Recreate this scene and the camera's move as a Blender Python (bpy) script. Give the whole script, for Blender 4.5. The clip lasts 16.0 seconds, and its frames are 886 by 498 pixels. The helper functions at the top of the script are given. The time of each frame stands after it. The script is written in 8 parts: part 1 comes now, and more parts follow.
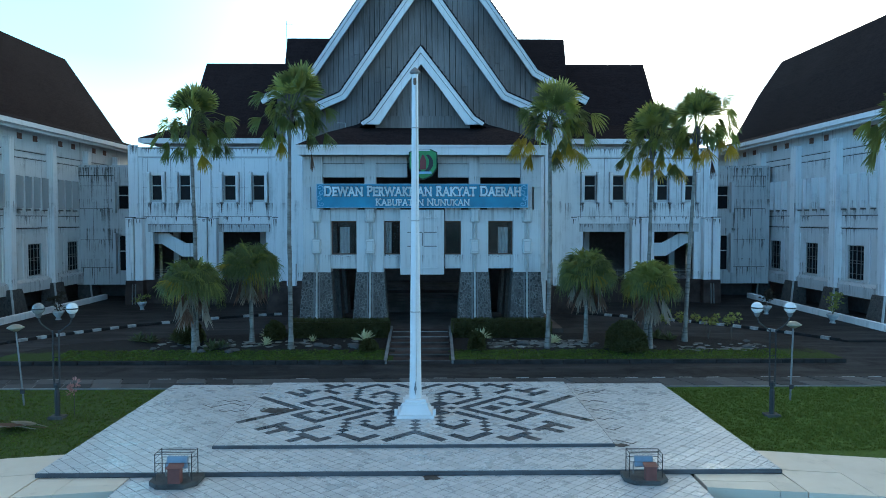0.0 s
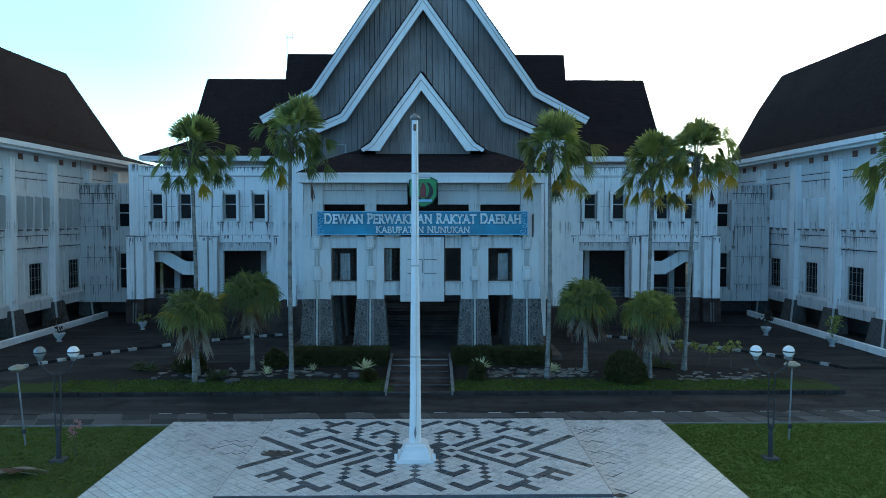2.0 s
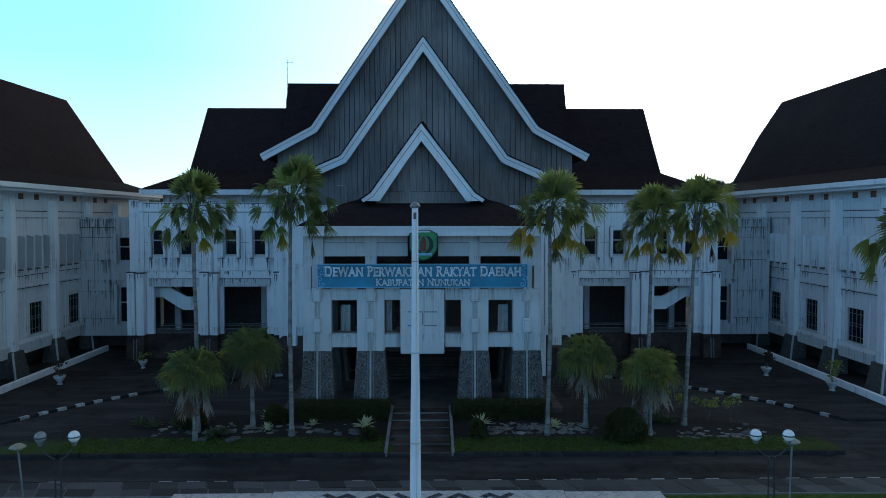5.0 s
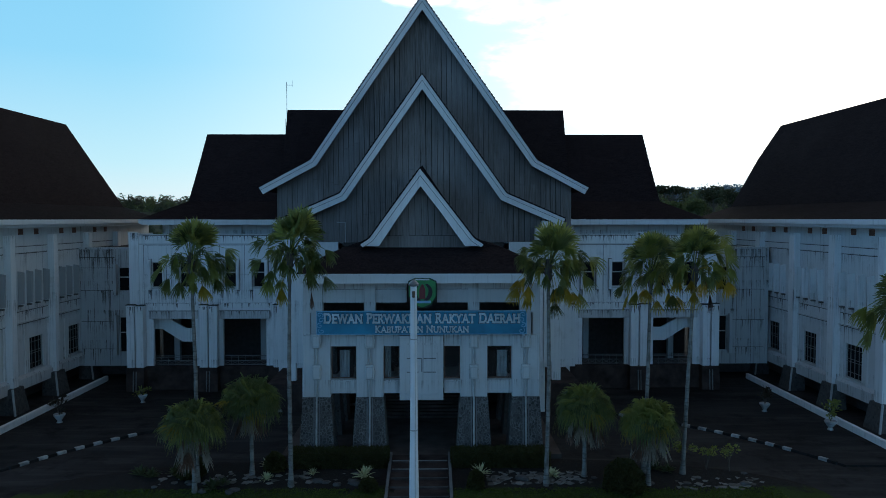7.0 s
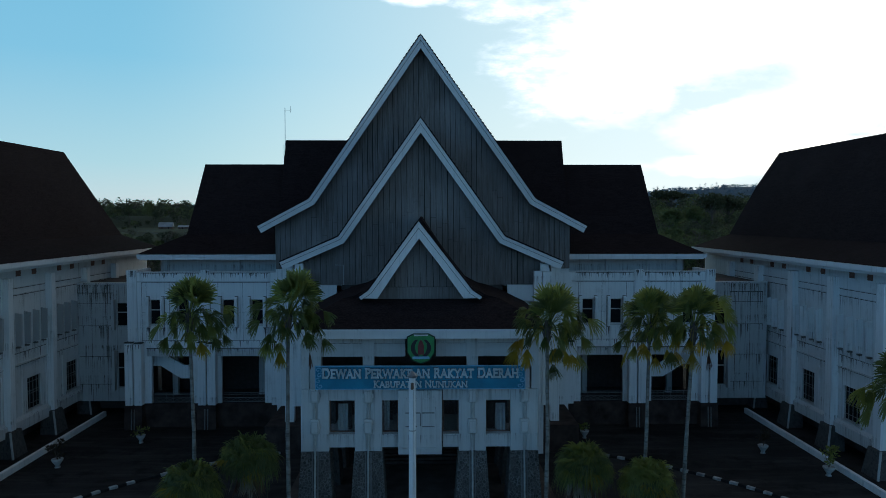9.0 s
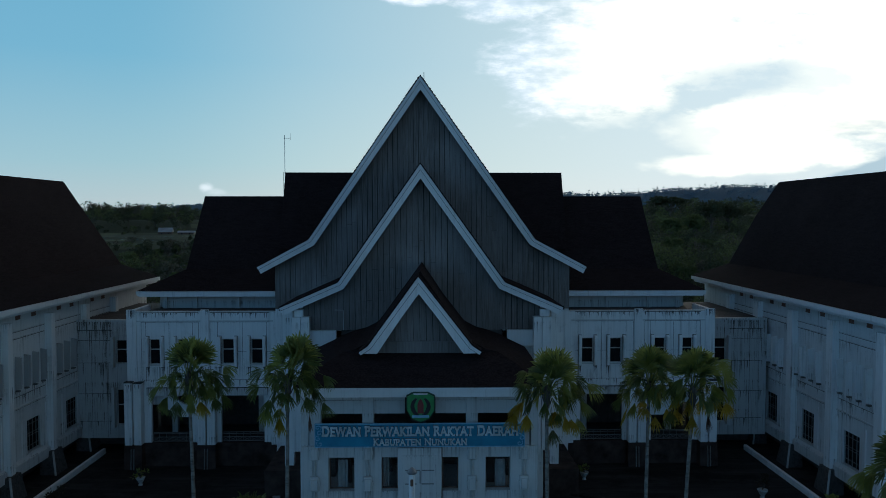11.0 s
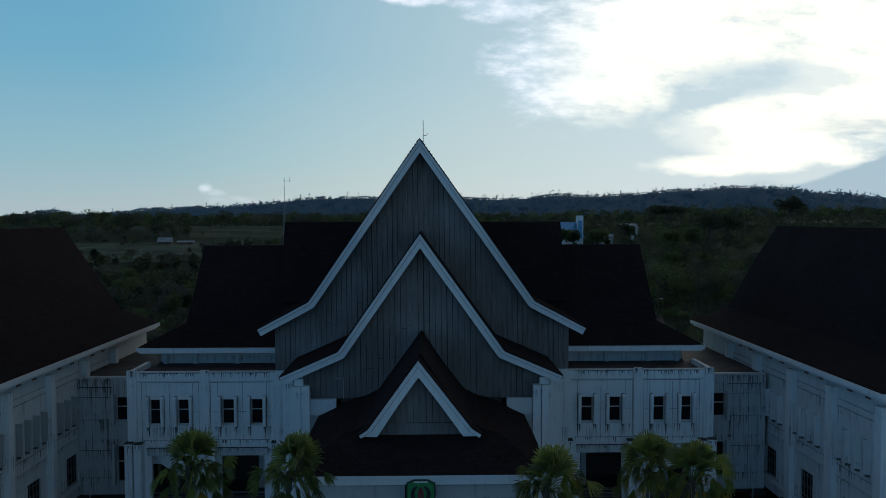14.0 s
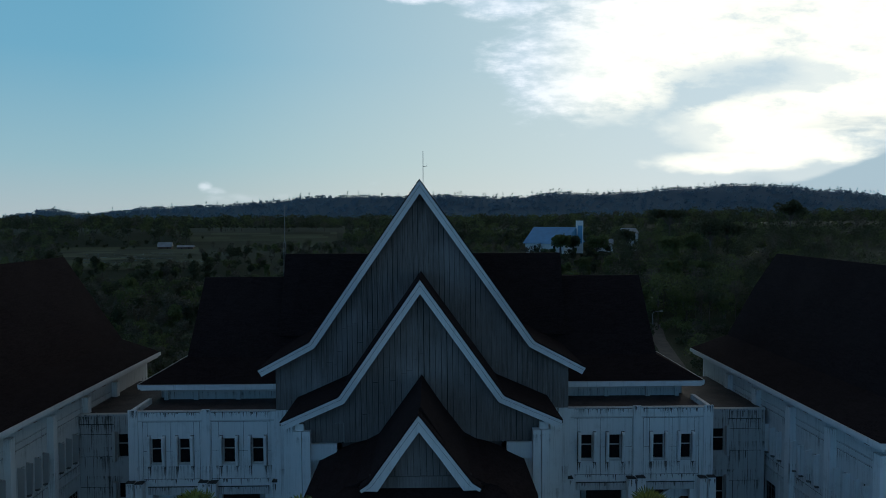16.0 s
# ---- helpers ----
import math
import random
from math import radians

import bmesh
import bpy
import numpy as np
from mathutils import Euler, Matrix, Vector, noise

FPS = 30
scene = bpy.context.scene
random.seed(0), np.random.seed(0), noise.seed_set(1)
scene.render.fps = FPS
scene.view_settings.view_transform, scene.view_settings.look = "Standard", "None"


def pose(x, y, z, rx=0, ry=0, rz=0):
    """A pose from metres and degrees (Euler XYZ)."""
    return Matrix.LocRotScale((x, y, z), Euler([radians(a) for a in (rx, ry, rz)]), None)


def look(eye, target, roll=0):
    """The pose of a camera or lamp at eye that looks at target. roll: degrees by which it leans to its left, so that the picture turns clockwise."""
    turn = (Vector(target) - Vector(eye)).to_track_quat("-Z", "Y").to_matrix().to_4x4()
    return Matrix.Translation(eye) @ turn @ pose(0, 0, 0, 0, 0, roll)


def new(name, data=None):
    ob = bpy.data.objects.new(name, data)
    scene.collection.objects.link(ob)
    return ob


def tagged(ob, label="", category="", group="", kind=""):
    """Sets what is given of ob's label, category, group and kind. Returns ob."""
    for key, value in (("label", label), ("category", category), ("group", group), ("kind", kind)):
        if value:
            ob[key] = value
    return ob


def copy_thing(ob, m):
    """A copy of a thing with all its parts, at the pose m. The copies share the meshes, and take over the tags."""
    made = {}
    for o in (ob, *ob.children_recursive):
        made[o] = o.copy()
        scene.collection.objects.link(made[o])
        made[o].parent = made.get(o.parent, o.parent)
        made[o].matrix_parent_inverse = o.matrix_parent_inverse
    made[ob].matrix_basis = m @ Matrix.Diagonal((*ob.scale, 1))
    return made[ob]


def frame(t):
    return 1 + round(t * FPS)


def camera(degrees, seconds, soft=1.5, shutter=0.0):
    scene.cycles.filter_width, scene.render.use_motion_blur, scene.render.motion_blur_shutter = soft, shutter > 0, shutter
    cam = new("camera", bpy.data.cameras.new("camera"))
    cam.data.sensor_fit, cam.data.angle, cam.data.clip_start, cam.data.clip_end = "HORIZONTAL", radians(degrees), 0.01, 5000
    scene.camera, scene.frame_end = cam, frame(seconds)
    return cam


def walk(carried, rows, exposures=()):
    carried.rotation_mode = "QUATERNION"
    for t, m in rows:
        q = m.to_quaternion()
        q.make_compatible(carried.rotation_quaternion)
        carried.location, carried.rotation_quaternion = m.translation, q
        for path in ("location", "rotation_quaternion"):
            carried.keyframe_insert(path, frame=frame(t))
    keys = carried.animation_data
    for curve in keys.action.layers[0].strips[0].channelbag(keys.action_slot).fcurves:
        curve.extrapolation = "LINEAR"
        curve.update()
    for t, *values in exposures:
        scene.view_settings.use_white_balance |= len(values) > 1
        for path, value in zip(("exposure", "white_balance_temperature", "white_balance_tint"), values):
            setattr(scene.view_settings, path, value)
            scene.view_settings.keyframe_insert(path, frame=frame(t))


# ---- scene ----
cam = camera(62.37, 16.0, soft=0.9)
ROWS = [
    (0, 0.506, -24.468, 6.350, -0.948, -2.303, -0.022),
    (0.5, 0.535, -24.482, 6.726, -0.912, -2.299, 0.011),
    (1, 0.528, -24.490, 7.128, -0.920, -2.291, 0.031),
    (1.5, 0.527, -24.495, 7.563, -0.918, -2.312, 0.004),
    (2, 0.527, -24.501, 7.979, -0.914, -2.300, 0.008),
    (2.5, 0.503, -24.486, 8.450, -0.895, -2.299, 0.002),
    (3, 0.513, -24.483, 8.945, -0.874, -2.306, 0.014),
    (3.5, 0.516, -24.468, 9.500, -0.870, -2.354, 0.002),
    (4, 0.514, -24.443, 10.022, -0.881, -2.340, -0.005),
    (6.5, 0.581, -24.368, 13.210, -0.905, -2.369, -0.018),
    (7, 0.582, -24.368, 13.992, -0.913, -2.380, -0.027),
    (7.5, 0.582, -24.304, 14.817, -0.925, -2.410, -0.000),
    (8, 0.576, -24.281, 15.649, -0.969, -2.437, -0.039),
    (8.5, 0.570, -24.238, 16.501, -1.020, -2.453, -0.041),
    (9, 0.574, -24.192, 17.306, -1.041, -2.437, -0.028),
    (11.5, 0.577, -23.995, 21.694, -1.074, -2.500, -0.019),
    (12, 0.571, -23.955, 22.548, -1.085, -2.505, -0.031),
    (12.5, 0.569, -23.951, 23.323, -1.089, -2.419, -0.006),
    (13, 0.569, -23.957, 24.232, -1.086, -2.435, -0.064),
    (13.5, 0.565, -23.959, 25.117, -1.093, -2.439, -0.089),
    (14, 0.561, -23.973, 26.008, -1.126, -2.467, -0.116),
    (14.5, 0.568, -23.964, 26.911, -1.127, -2.510, -0.140),
    (15, 0.567, -23.965, 27.768, -1.128, -2.505, -0.164),
    (15.5, 0.570, -23.972, 28.663, -1.126, -2.552, -0.179),
    (16, 0.582, -23.975, 29.616, -1.121, -2.629, -0.223),
]


def aim(x, y, z, yaw, pitch, roll):
    a, b = radians(yaw), radians(pitch)
    return look((x, y, z), (x - math.sin(a) * math.cos(b), y + math.cos(a) * math.cos(b), z + math.sin(b)), roll)


EXPOSURES = [(t, e, 6090 if t < 3 else 6060 if t < 5 else (6200 if t < 8 else 6120 if t < 10 else 6060), 8 if t < 3 else 12 if t < 5 else (15 if t < 8 else 12)) for t, e in ((0.0, 1.0), (2.0, 0.79), (4.0, 0.41), (6.5, -0.34), (9.0, -0.80), (11.5, -1.12), (16.0, -1.26))]
walk(cam, [(t, aim(*r)) for t, *r in ROWS], EXPOSURES)

# ---------------------------------------------------------------- world and sun
SUN_AZ, SUN_EL = 27.0, 8.0          # degrees to the right of straight ahead, and above the horizon
world = bpy.data.worlds.new("dusk_sky")
scene.world = world
world.use_nodes = True
wt = world.node_tree
wt.nodes.clear()


def wmath(op, a, b=None, clamp=False):
    n = wt.nodes.new("ShaderNodeMath")
    n.operation = op
    n.use_clamp = clamp
    for i, v in enumerate((a, b)):
        if v is None:
            continue
        if isinstance(v, (int, float)):
            n.inputs[i].default_value = v
        else:
            wt.links.new(v, n.inputs[i])
    return n.outputs[0]


def wramp(src, lo, hi, to_lo=0.0, to_hi=1.0):
    n = wt.nodes.new("ShaderNodeMapRange")
    n.interpolation_type = "SMOOTHSTEP"
    for i, v in enumerate((lo, hi, to_lo, to_hi)):
        n.inputs[i + 1].default_value = v
    wt.links.new(src, n.inputs[0])
    return n.outputs[0]


def wmix(fac, a, b):
    n = wt.nodes.new("ShaderNodeMix")
    n.data_type = "RGBA"
    for sock, v in ((n.inputs[0], fac), (n.inputs[6], a), (n.inputs[7], b)):
        if isinstance(v, (tuple, float, int)):
            sock.default_value = v
        else:
            wt.links.new(v, sock)
    return n.outputs[2]


sky = wt.nodes.new("ShaderNodeTexSky")
sky.sky_type = "NISHITA"
sky.sun_disc = False
sky.sun_elevation = radians(SUN_EL)
sky.sun_rotation = radians(SUN_AZ)
sky.altitude = 0
sky.air_density = 1.3
sky.dust_density = 0.6
sky.ozone_density = 3.0
tc = wt.nodes.new("ShaderNodeTexCoord")
sep = wt.nodes.new("ShaderNodeSeparateXYZ")
wt.links.new(tc.outputs["Generated"], sep.inputs[0])
dx, dy, dz = sep.outputs
flat = wmath("DIVIDE", dx, wmath("MAXIMUM", dy, 0.05))       # tangent of the azimuth
rise = wmath("DIVIDE", dz, wmath("MAXIMUM", dy, 0.05))       # tangent of the height
# high thin clouds, drawn out sideways
comb = wt.nodes.new("ShaderNodeCombineXYZ")
wt.links.new(wmath("MULTIPLY", flat, 3.2), comb.inputs[0])
wt.links.new(wmath("MULTIPLY", rise, 8.0), comb.inputs[1])
cn = wt.nodes.new("ShaderNodeTexNoise")
cn.inputs["Scale"].default_value = 1.6
cn.inputs["Detail"].default_value = 9.0
cn.inputs["Roughness"].default_value = 0.56
cn.inputs["Distortion"].default_value = 0.35
wt.links.new(comb.outputs[0], cn.inputs["Vector"])
cloud_raw = cn.outputs[0]


def patch_at(u, v, ru, rv):
    """1 at the middle of a soft oval round (u, v), falling off to 0."""
    a, b = wmath("DIVIDE", wmath("SUBTRACT", flat, u), ru), wmath("DIVIDE", wmath("SUBTRACT", rise, v), rv)
    d = wmath("ADD", wmath("MULTIPLY", a, a), wmath("MULTIPLY", b, b))
    return wramp(d, 1.0, 0.0)


# banks of lit cloud to the right of the great gable
banks = patch_at(0.21, 0.20, 0.17, 0.11)
for oval in ((0.35, 0.27, 0.27, 0.12), (0.60, 0.29, 0.34, 0.13), (0.64, 0.19, 0.22, 0.10), (0.45, 0.115, 0.17, 0.055), (0.57, 0.145, 0.20, 0.06), (0.41, 0.072, 0.17, 0.022), (0.52, 0.092, 0.13, 0.034), (0.10, 0.285, 0.09, 0.030), (-0.02, 0.295, 0.06, 0.014)):
    banks = wmath("MAXIMUM", banks, patch_at(*oval))
cn3 = wt.nodes.new("ShaderNodeTexNoise")
cn3.inputs["Scale"].default_value = 5.5
cn3.inputs["Detail"].default_value = 8.0
cn3.inputs["Roughness"].default_value = 0.62
wt.links.new(comb.outputs[0], cn3.inputs["Vector"])
rag = wmath("ADD", wmath("MULTIPLY", wmath("SUBTRACT", cloud_raw, 0.5), 1.1), wmath("MULTIPLY", wmath("SUBTRACT", cn3.outputs[0], 0.5), 1.3))
cloud = wramp(wmath("ADD", rag, wmath("MULTIPLY", banks, 0.80)), 0.10, 0.86)
low = wmath("MULTIPLY", wmath("MAXIMUM", wmath("MAXIMUM", wmath("MAXIMUM", patch_at(-0.290, 0.029, 0.020, 0.012), patch_at(-0.302, 0.040, 0.012, 0.009)), wmath("MULTIPLY", patch_at(-0.24, 0.024, 0.075, 0.009), 0.5)), patch_at(-0.075, 0.036, 0.014, 0.018)), wramp(rag, -0.08, 0.30))
cloud = wmath("MULTIPLY", cloud, wramp(banks, 0.0, 0.2))
# grey-blue gap drawn across the banks
gap = wmath("MAXIMUM", patch_at(0.47, 0.19, 0.17, 0.034), patch_at(0.30, 0.105, 0.16, 0.05))
gap = wramp(wmath("ADD", wmath("MULTIPLY", gap, 0.8), wmath("MULTIPLY", rag, 1.6)), 0.15, 0.85)
cloud = wmath("MULTIPLY", cloud, wmath("SUBTRACT", 1.0, wmath("MULTIPLY", gap, 0.62)))
cloud = wmath("MULTIPLY", wmath("MAXIMUM", cloud, wmath("MULTIPLY", low, 0.5)), wramp(dy, 0.1, 0.4), clamp=True)
veil = wmath("MULTIPLY", wmath("MULTIPLY", wramp(flat, -0.06, 0.46), wramp(dy, 0.1, 0.4)), wramp(rise, 0.60, 0.22))
# low dark bar of cloud by the sun
comb2 = wt.nodes.new("ShaderNodeCombineXYZ")
wt.links.new(wmath("MULTIPLY", flat, 2.0), comb2.inputs[0])
wt.links.new(wmath("MULTIPLY", rise, 14.0), comb2.inputs[1])
cn2 = wt.nodes.new("ShaderNodeTexNoise")
cn2.inputs["Scale"].default_value = 1.3
cn2.inputs["Detail"].default_value = 6.0
wt.links.new(comb2.outputs[0], cn2.inputs["Vector"])
slant = wmath("SUBTRACT", rise, wmath("MULTIPLY", wmath("SUBTRACT", flat, 0.50), 0.30))
bar = wmath("MULTIPLY", wramp(wmath("ADD", wmath("MULTIPLY", wramp(slant, 0.05, 0.028), 0.35), cn2.outputs[0]), 0.46, 0.62), wmath("MULTIPLY", wramp(flat, 0.40, 0.52), wramp(slant, 0.135, 0.085)), clamp=True)
# how near to the sun
sdir = Vector((math.sin(radians(SUN_AZ)) * math.cos(radians(SUN_EL)), math.cos(radians(SUN_AZ)) * math.cos(radians(SUN_EL)), math.sin(radians(SUN_EL))))
dot = wt.nodes.new("ShaderNodeVectorMath")
dot.operation = "DOT_PRODUCT"
wt.links.new(tc.outputs["Generated"], dot.inputs[0])
dot.inputs[1].default_value = sdir
near_sun = wramp(dot.outputs["Value"], 0.935, 0.995)
# colour of the clear sky by height, brighter on the sun's side
grad = wt.nodes.new("ShaderNodeValToRGB")
stops = [(0.0, (12.4, 14.4, 13.9)), (0.07, (8.6, 13.5, 14.3)), (0.20, (4.7, 11.1, 14.1)), (0.34, (3.8, 10.0, 13.4)), (0.48, (3.3, 4.3, 4.8)), (0.62, (3.4, 3.4, 3.3)), (1.0, (3.1, 3.05, 2.9))]
while len(grad.color_ramp.elements) < len(stops):
    grad.color_ramp.elements.new(0.5)
for e, (p, c) in zip(grad.color_ramp.elements, stops):
    e.position, e.color = p, (*c, 1)
wt.links.new(wmath("MAXIMUM", dz, 0.0), grad.inputs[0])
side = wmix(wramp(dot.outputs["Value"], -0.5, 0.8), (0.44, 0.62, 0.90, 1), (1, 1, 1, 1))
tone = wt.nodes.new("ShaderNodeMix")
tone.data_type, tone.blend_type = "RGBA", "MULTIPLY"
tone.inputs[0].default_value = 1.0
wt.links.new(grad.outputs[0], tone.inputs[6])
wt.links.new(side, tone.inputs[7])
# behind the camera the clear western side is brighter than the eastern
tone2 = wt.nodes.new("ShaderNodeMix")
tone2.data_type, tone2.blend_type = "RGBA", "MULTIPLY"
wt.links.new(wramp(dy, 0.5, 0.1), tone2.inputs[0])
wt.links.new(tone.outputs[2], tone2.inputs[6])
wt.links.new(wmix(wramp(dx, 0.1, 0.9), wmix(wramp(dx, -0.9, -0.1), (1.62, 1.62, 1.64, 1), (0.95, 0.95, 0.95, 1)), (1.02, 1.02, 1.0, 1)), tone2.inputs[7])
base = wmix(0.14, tone2.outputs[2], sky.outputs[0])
glow = wmix(near_sun, wmix(wramp(wmath("ADD", wmath("MULTIPLY", cn3.outputs[0], 0.6), wmath("MULTIPLY", cloud_raw, 0.4)), 0.40, 0.62), (14.2, 17.2, 18.4, 1), (23.0, 24.0, 24.0, 1)), (30.0, 28.5, 23.0, 1))
halo = wmix(wmath("MULTIPLY", wramp(dot.outputs["Value"], 0.64, 1.0), 0.38), base, (22.0, 21.5, 18.0, 1))
halo = wmix(wmath("MULTIPLY", veil, 0.52), halo, (15.5, 18.0, 18.6, 1))
lit = wmix(cloud, halo, glow)
lit = wmix(wmath("MULTIPLY", bar, 0.75), lit, (8.2, 11.4, 12.6, 1))
bg = wt.nodes.new("ShaderNodeBackground")
bg.inputs["Strength"].default_value = 0.1
wt.links.new(lit, bg.inputs["Color"])
wo = wt.nodes.new("ShaderNodeOutputWorld")
wt.links.new(bg.outputs[0], wo.inputs["Surface"])

sun_data = bpy.data.lights.new("sun", "SUN")
sun_data.energy = 0.14
sun_data.angle = radians(12)
sun_data.color = (1.0, 0.88, 0.7)
sun = new("sun", sun_data)
sun.matrix_world = look((0, 0, 60), tuple(Vector((0, 0, 60)) - sdir))

# ---------------------------------------------------------------- materials


class Nodes:
    """A small helper round one node material."""

    def __init__(self, name):
        self.m = bpy.data.materials.new(name)
        self.m.use_nodes = True
        self.t = self.m.node_tree
        self.b = self.t.nodes["Principled BSDF"]
        self.pos = self.t.nodes.new("ShaderNodeNewGeometry").outputs["Position"]

    def put(self, sock, v):
        if isinstance(v, (int, float)):
            sock.default_value = v
        elif isinstance(v, (tuple, list)):
            sock.default_value = (*v, 1.0) if len(v) == 3 and len(sock.default_value) == 4 else v
        else:
            self.t.links.new(v, sock)

    def scaled(self, sx, sy, sz, turn=0.0, src=None):
        n = self.t.nodes.new("ShaderNodeMapping")
        n.inputs["Scale"].default_value = (sx, sy, sz)
        n.inputs["Rotation"].default_value = (0, 0, radians(turn))
        self.t.links.new(src or self.pos, n.inputs["Vector"])
        return n.outputs[0]

    def noise(self, scale, detail=4.0, rough=0.55, vec=None):
        n = self.t.nodes.new("ShaderNodeTexNoise")
        n.inputs["Scale"].default_value = scale
        n.inputs["Detail"].default_value = detail
        n.inputs["Roughness"].default_value = rough
        self.t.links.new(vec or self.pos, n.inputs["Vector"])
        return n.outputs[0]

    def voronoi(self, scale, feature="F1", vec=None, out="Distance"):
        n = self.t.nodes.new("ShaderNodeTexVoronoi")
        n.feature = feature
        n.inputs["Scale"].default_value = scale
        self.t.links.new(vec or self.pos, n.inputs["Vector"])
        return n.outputs[out]

    def ramp(self, src, lo, hi, a=0.0, b=1.0):
        n = self.t.nodes.new("ShaderNodeMapRange")
        for i, v in enumerate((lo, hi, a, b)):
            n.inputs[i + 1].default_value = v
        self.t.links.new(src, n.inputs[0])
        return n.outputs[0]

    def math(self, op, a, b=0.0):
        n = self.t.nodes.new("ShaderNodeMath")
        n.operation = op
        self.put(n.inputs[0], a)
        self.put(n.inputs[1], b)
        return n.outputs[0]

    def mix(self, fac, a, b, kind="MIX"):
        n = self.t.nodes.new("ShaderNodeMix")
        n.data_type, n.blend_type = "RGBA", kind
        self.put(n.inputs[0], fac)
        self.put(n.inputs[6], a)
        self.put(n.inputs[7], b)
        return n.outputs[2]

    def random(self):
        return self.t.nodes.new("ShaderNodeObjectInfo").outputs["Random"]

    def island(self):
        return self.t.nodes.new("ShaderNodeNewGeometry").outputs["Random Per Island"]

    def bump(self, height, strength=0.3, dist=0.02):
        n = self.t.nodes.new("ShaderNodeBump")
        n.inputs["Strength"].default_value = strength
        n.inputs["Distance"].default_value = dist
        self.t.links.new(height, n.inputs["Height"])
        self.t.links.new(n.outputs[0], self.b.inputs["Normal"])

    def done(self, color, rough=0.7, metal=0.0, **more):
        self.put(self.b.inputs["Base Color"], color)
        self.put(self.b.inputs["Roughness"], rough)
        self.put(self.b.inputs["Metallic"], metal)
        for k, v in more.items():
            self.put(self.b.inputs[k.replace("_", " ")], v)
        return self.m


def plain(name, color, rough=0.6, metal=0.0, vary=0.25, scale=3.0, bump=0.1, per="", **more):
    """Paint, metal, leaf: one colour with blotches at two sizes."""
    n = Nodes(name)
    big, fine = n.noise(scale, 4), n.noise(scale * 14, 3)
    dark = tuple(c * (1 - vary) for c in color)
    light = tuple(min(1.0, c * (1 + vary * 0.6)) for c in color)
    col = n.mix(n.ramp(big, 0.3, 0.7), dark, light)
    if per:
        r = n.random() if per == "object" else n.island()
        col = n.mix(n.ramp(r, 0, 1, 0.0, 0.55), col, tuple(c * 0.55 for c in color))
    n.bump(fine, bump, 0.01)
    return n.done(col, n.ramp(fine, 0.3, 0.7, max(0.05, rough - 0.12), min(1, rough + 0.1)), metal, **more)


def weathered_white(name, base=(0.80, 0.80, 0.78), amount=0.5, ledges=()):
    """White paint with dust and mould, and dark rain runs that start below ledges (z, length)."""
    n = Nodes(name)
    sep = n.t.nodes.new("ShaderNodeSeparateXYZ")
    n.t.links.new(n.pos, sep.inputs[0])
    z = sep.outputs[2]
    runs = n.noise(1.0, 5, 0.6, n.scaled(3.1, 3.1, 0.10))
    thin = n.noise(1.0, 4, 0.6, n.scaled(11.0, 11.0, 0.22))
    patch = n.noise(0.20, 5, 0.6)
    mould = n.noise(0.9, 6, 0.66)
    grain = n.noise(28.0, 3)
    col = n.mix(n.ramp(patch, 0.3, 0.7), tuple(c * 0.88 for c in base), base)
    col = n.mix(n.math("MULTIPLY", n.ramp(mould, 0.56, 0.76), 0.42 * amount), col, (0.33, 0.31, 0.27))
    faint = n.math("MULTIPLY", n.ramp(thin, 0.50, 0.72), n.ramp(mould, 0.35, 0.6))
    col = n.mix(n.math("MULTIPLY", faint, 0.42 * amount), col, (0.30, 0.29, 0.265))
    m = n.math("MULTIPLY", n.ramp(runs, 0.57, 0.72), n.ramp(patch, 0.34, 0.62))
    col = n.mix(n.math("MULTIPLY", m, 0.75 * amount), col, (0.16, 0.148, 0.13))
    for top, length in ledges:
        below = n.math("MULTIPLY", n.ramp(z, top - length, top, 0.0, 1.0), n.ramp(z, top + 0.03, top + 0.05, 1.0, 0.0))
        thinned = n.math("MULTIPLY", n.ramp(thin, 0.52, 0.64), n.ramp(mould, 0.40, 0.56))
        start = n.math("MULTIPLY", below, n.math("MAXIMUM", thinned, n.math("MULTIPLY", n.ramp(runs, 0.58, 0.70), n.ramp(patch, 0.40, 0.62))))
        col = n.mix(n.math("MULTIPLY", start, 0.9 * amount), col, (0.075, 0.07, 0.06))
    n.bump(n.math("ADD", grain, runs), 0.15, 0.01)
    return n.done(col, n.ramp(patch, 0.3, 0.7, 0.55, 0.8))


def boards(name):
    """Grey, sun-bleached timber; every board a little different."""
    n = Nodes(name)
    r = n.random()
    grain = n.noise(1.0, 6, 0.6, n.scaled(14, 14, 0.7))
    wash = n.noise(0.35, 4, 0.55, n.scaled(1, 1, 0.45))
    col = n.mix(n.ramp(grain, 0.3, 0.7), (0.100, 0.085, 0.076), (0.235, 0.212, 0.196))
    col = n.mix(n.ramp(r, 0, 1, 0.0, 0.45), col, (0.12, 0.108, 0.10))
    col = n.mix(n.ramp(wash, 0.42, 0.72, 0.0, 0.45), col, (0.36, 0.35, 0.345))
    n.bump(grain, 0.3, 0.01)
    return n.done(col, 0.75)


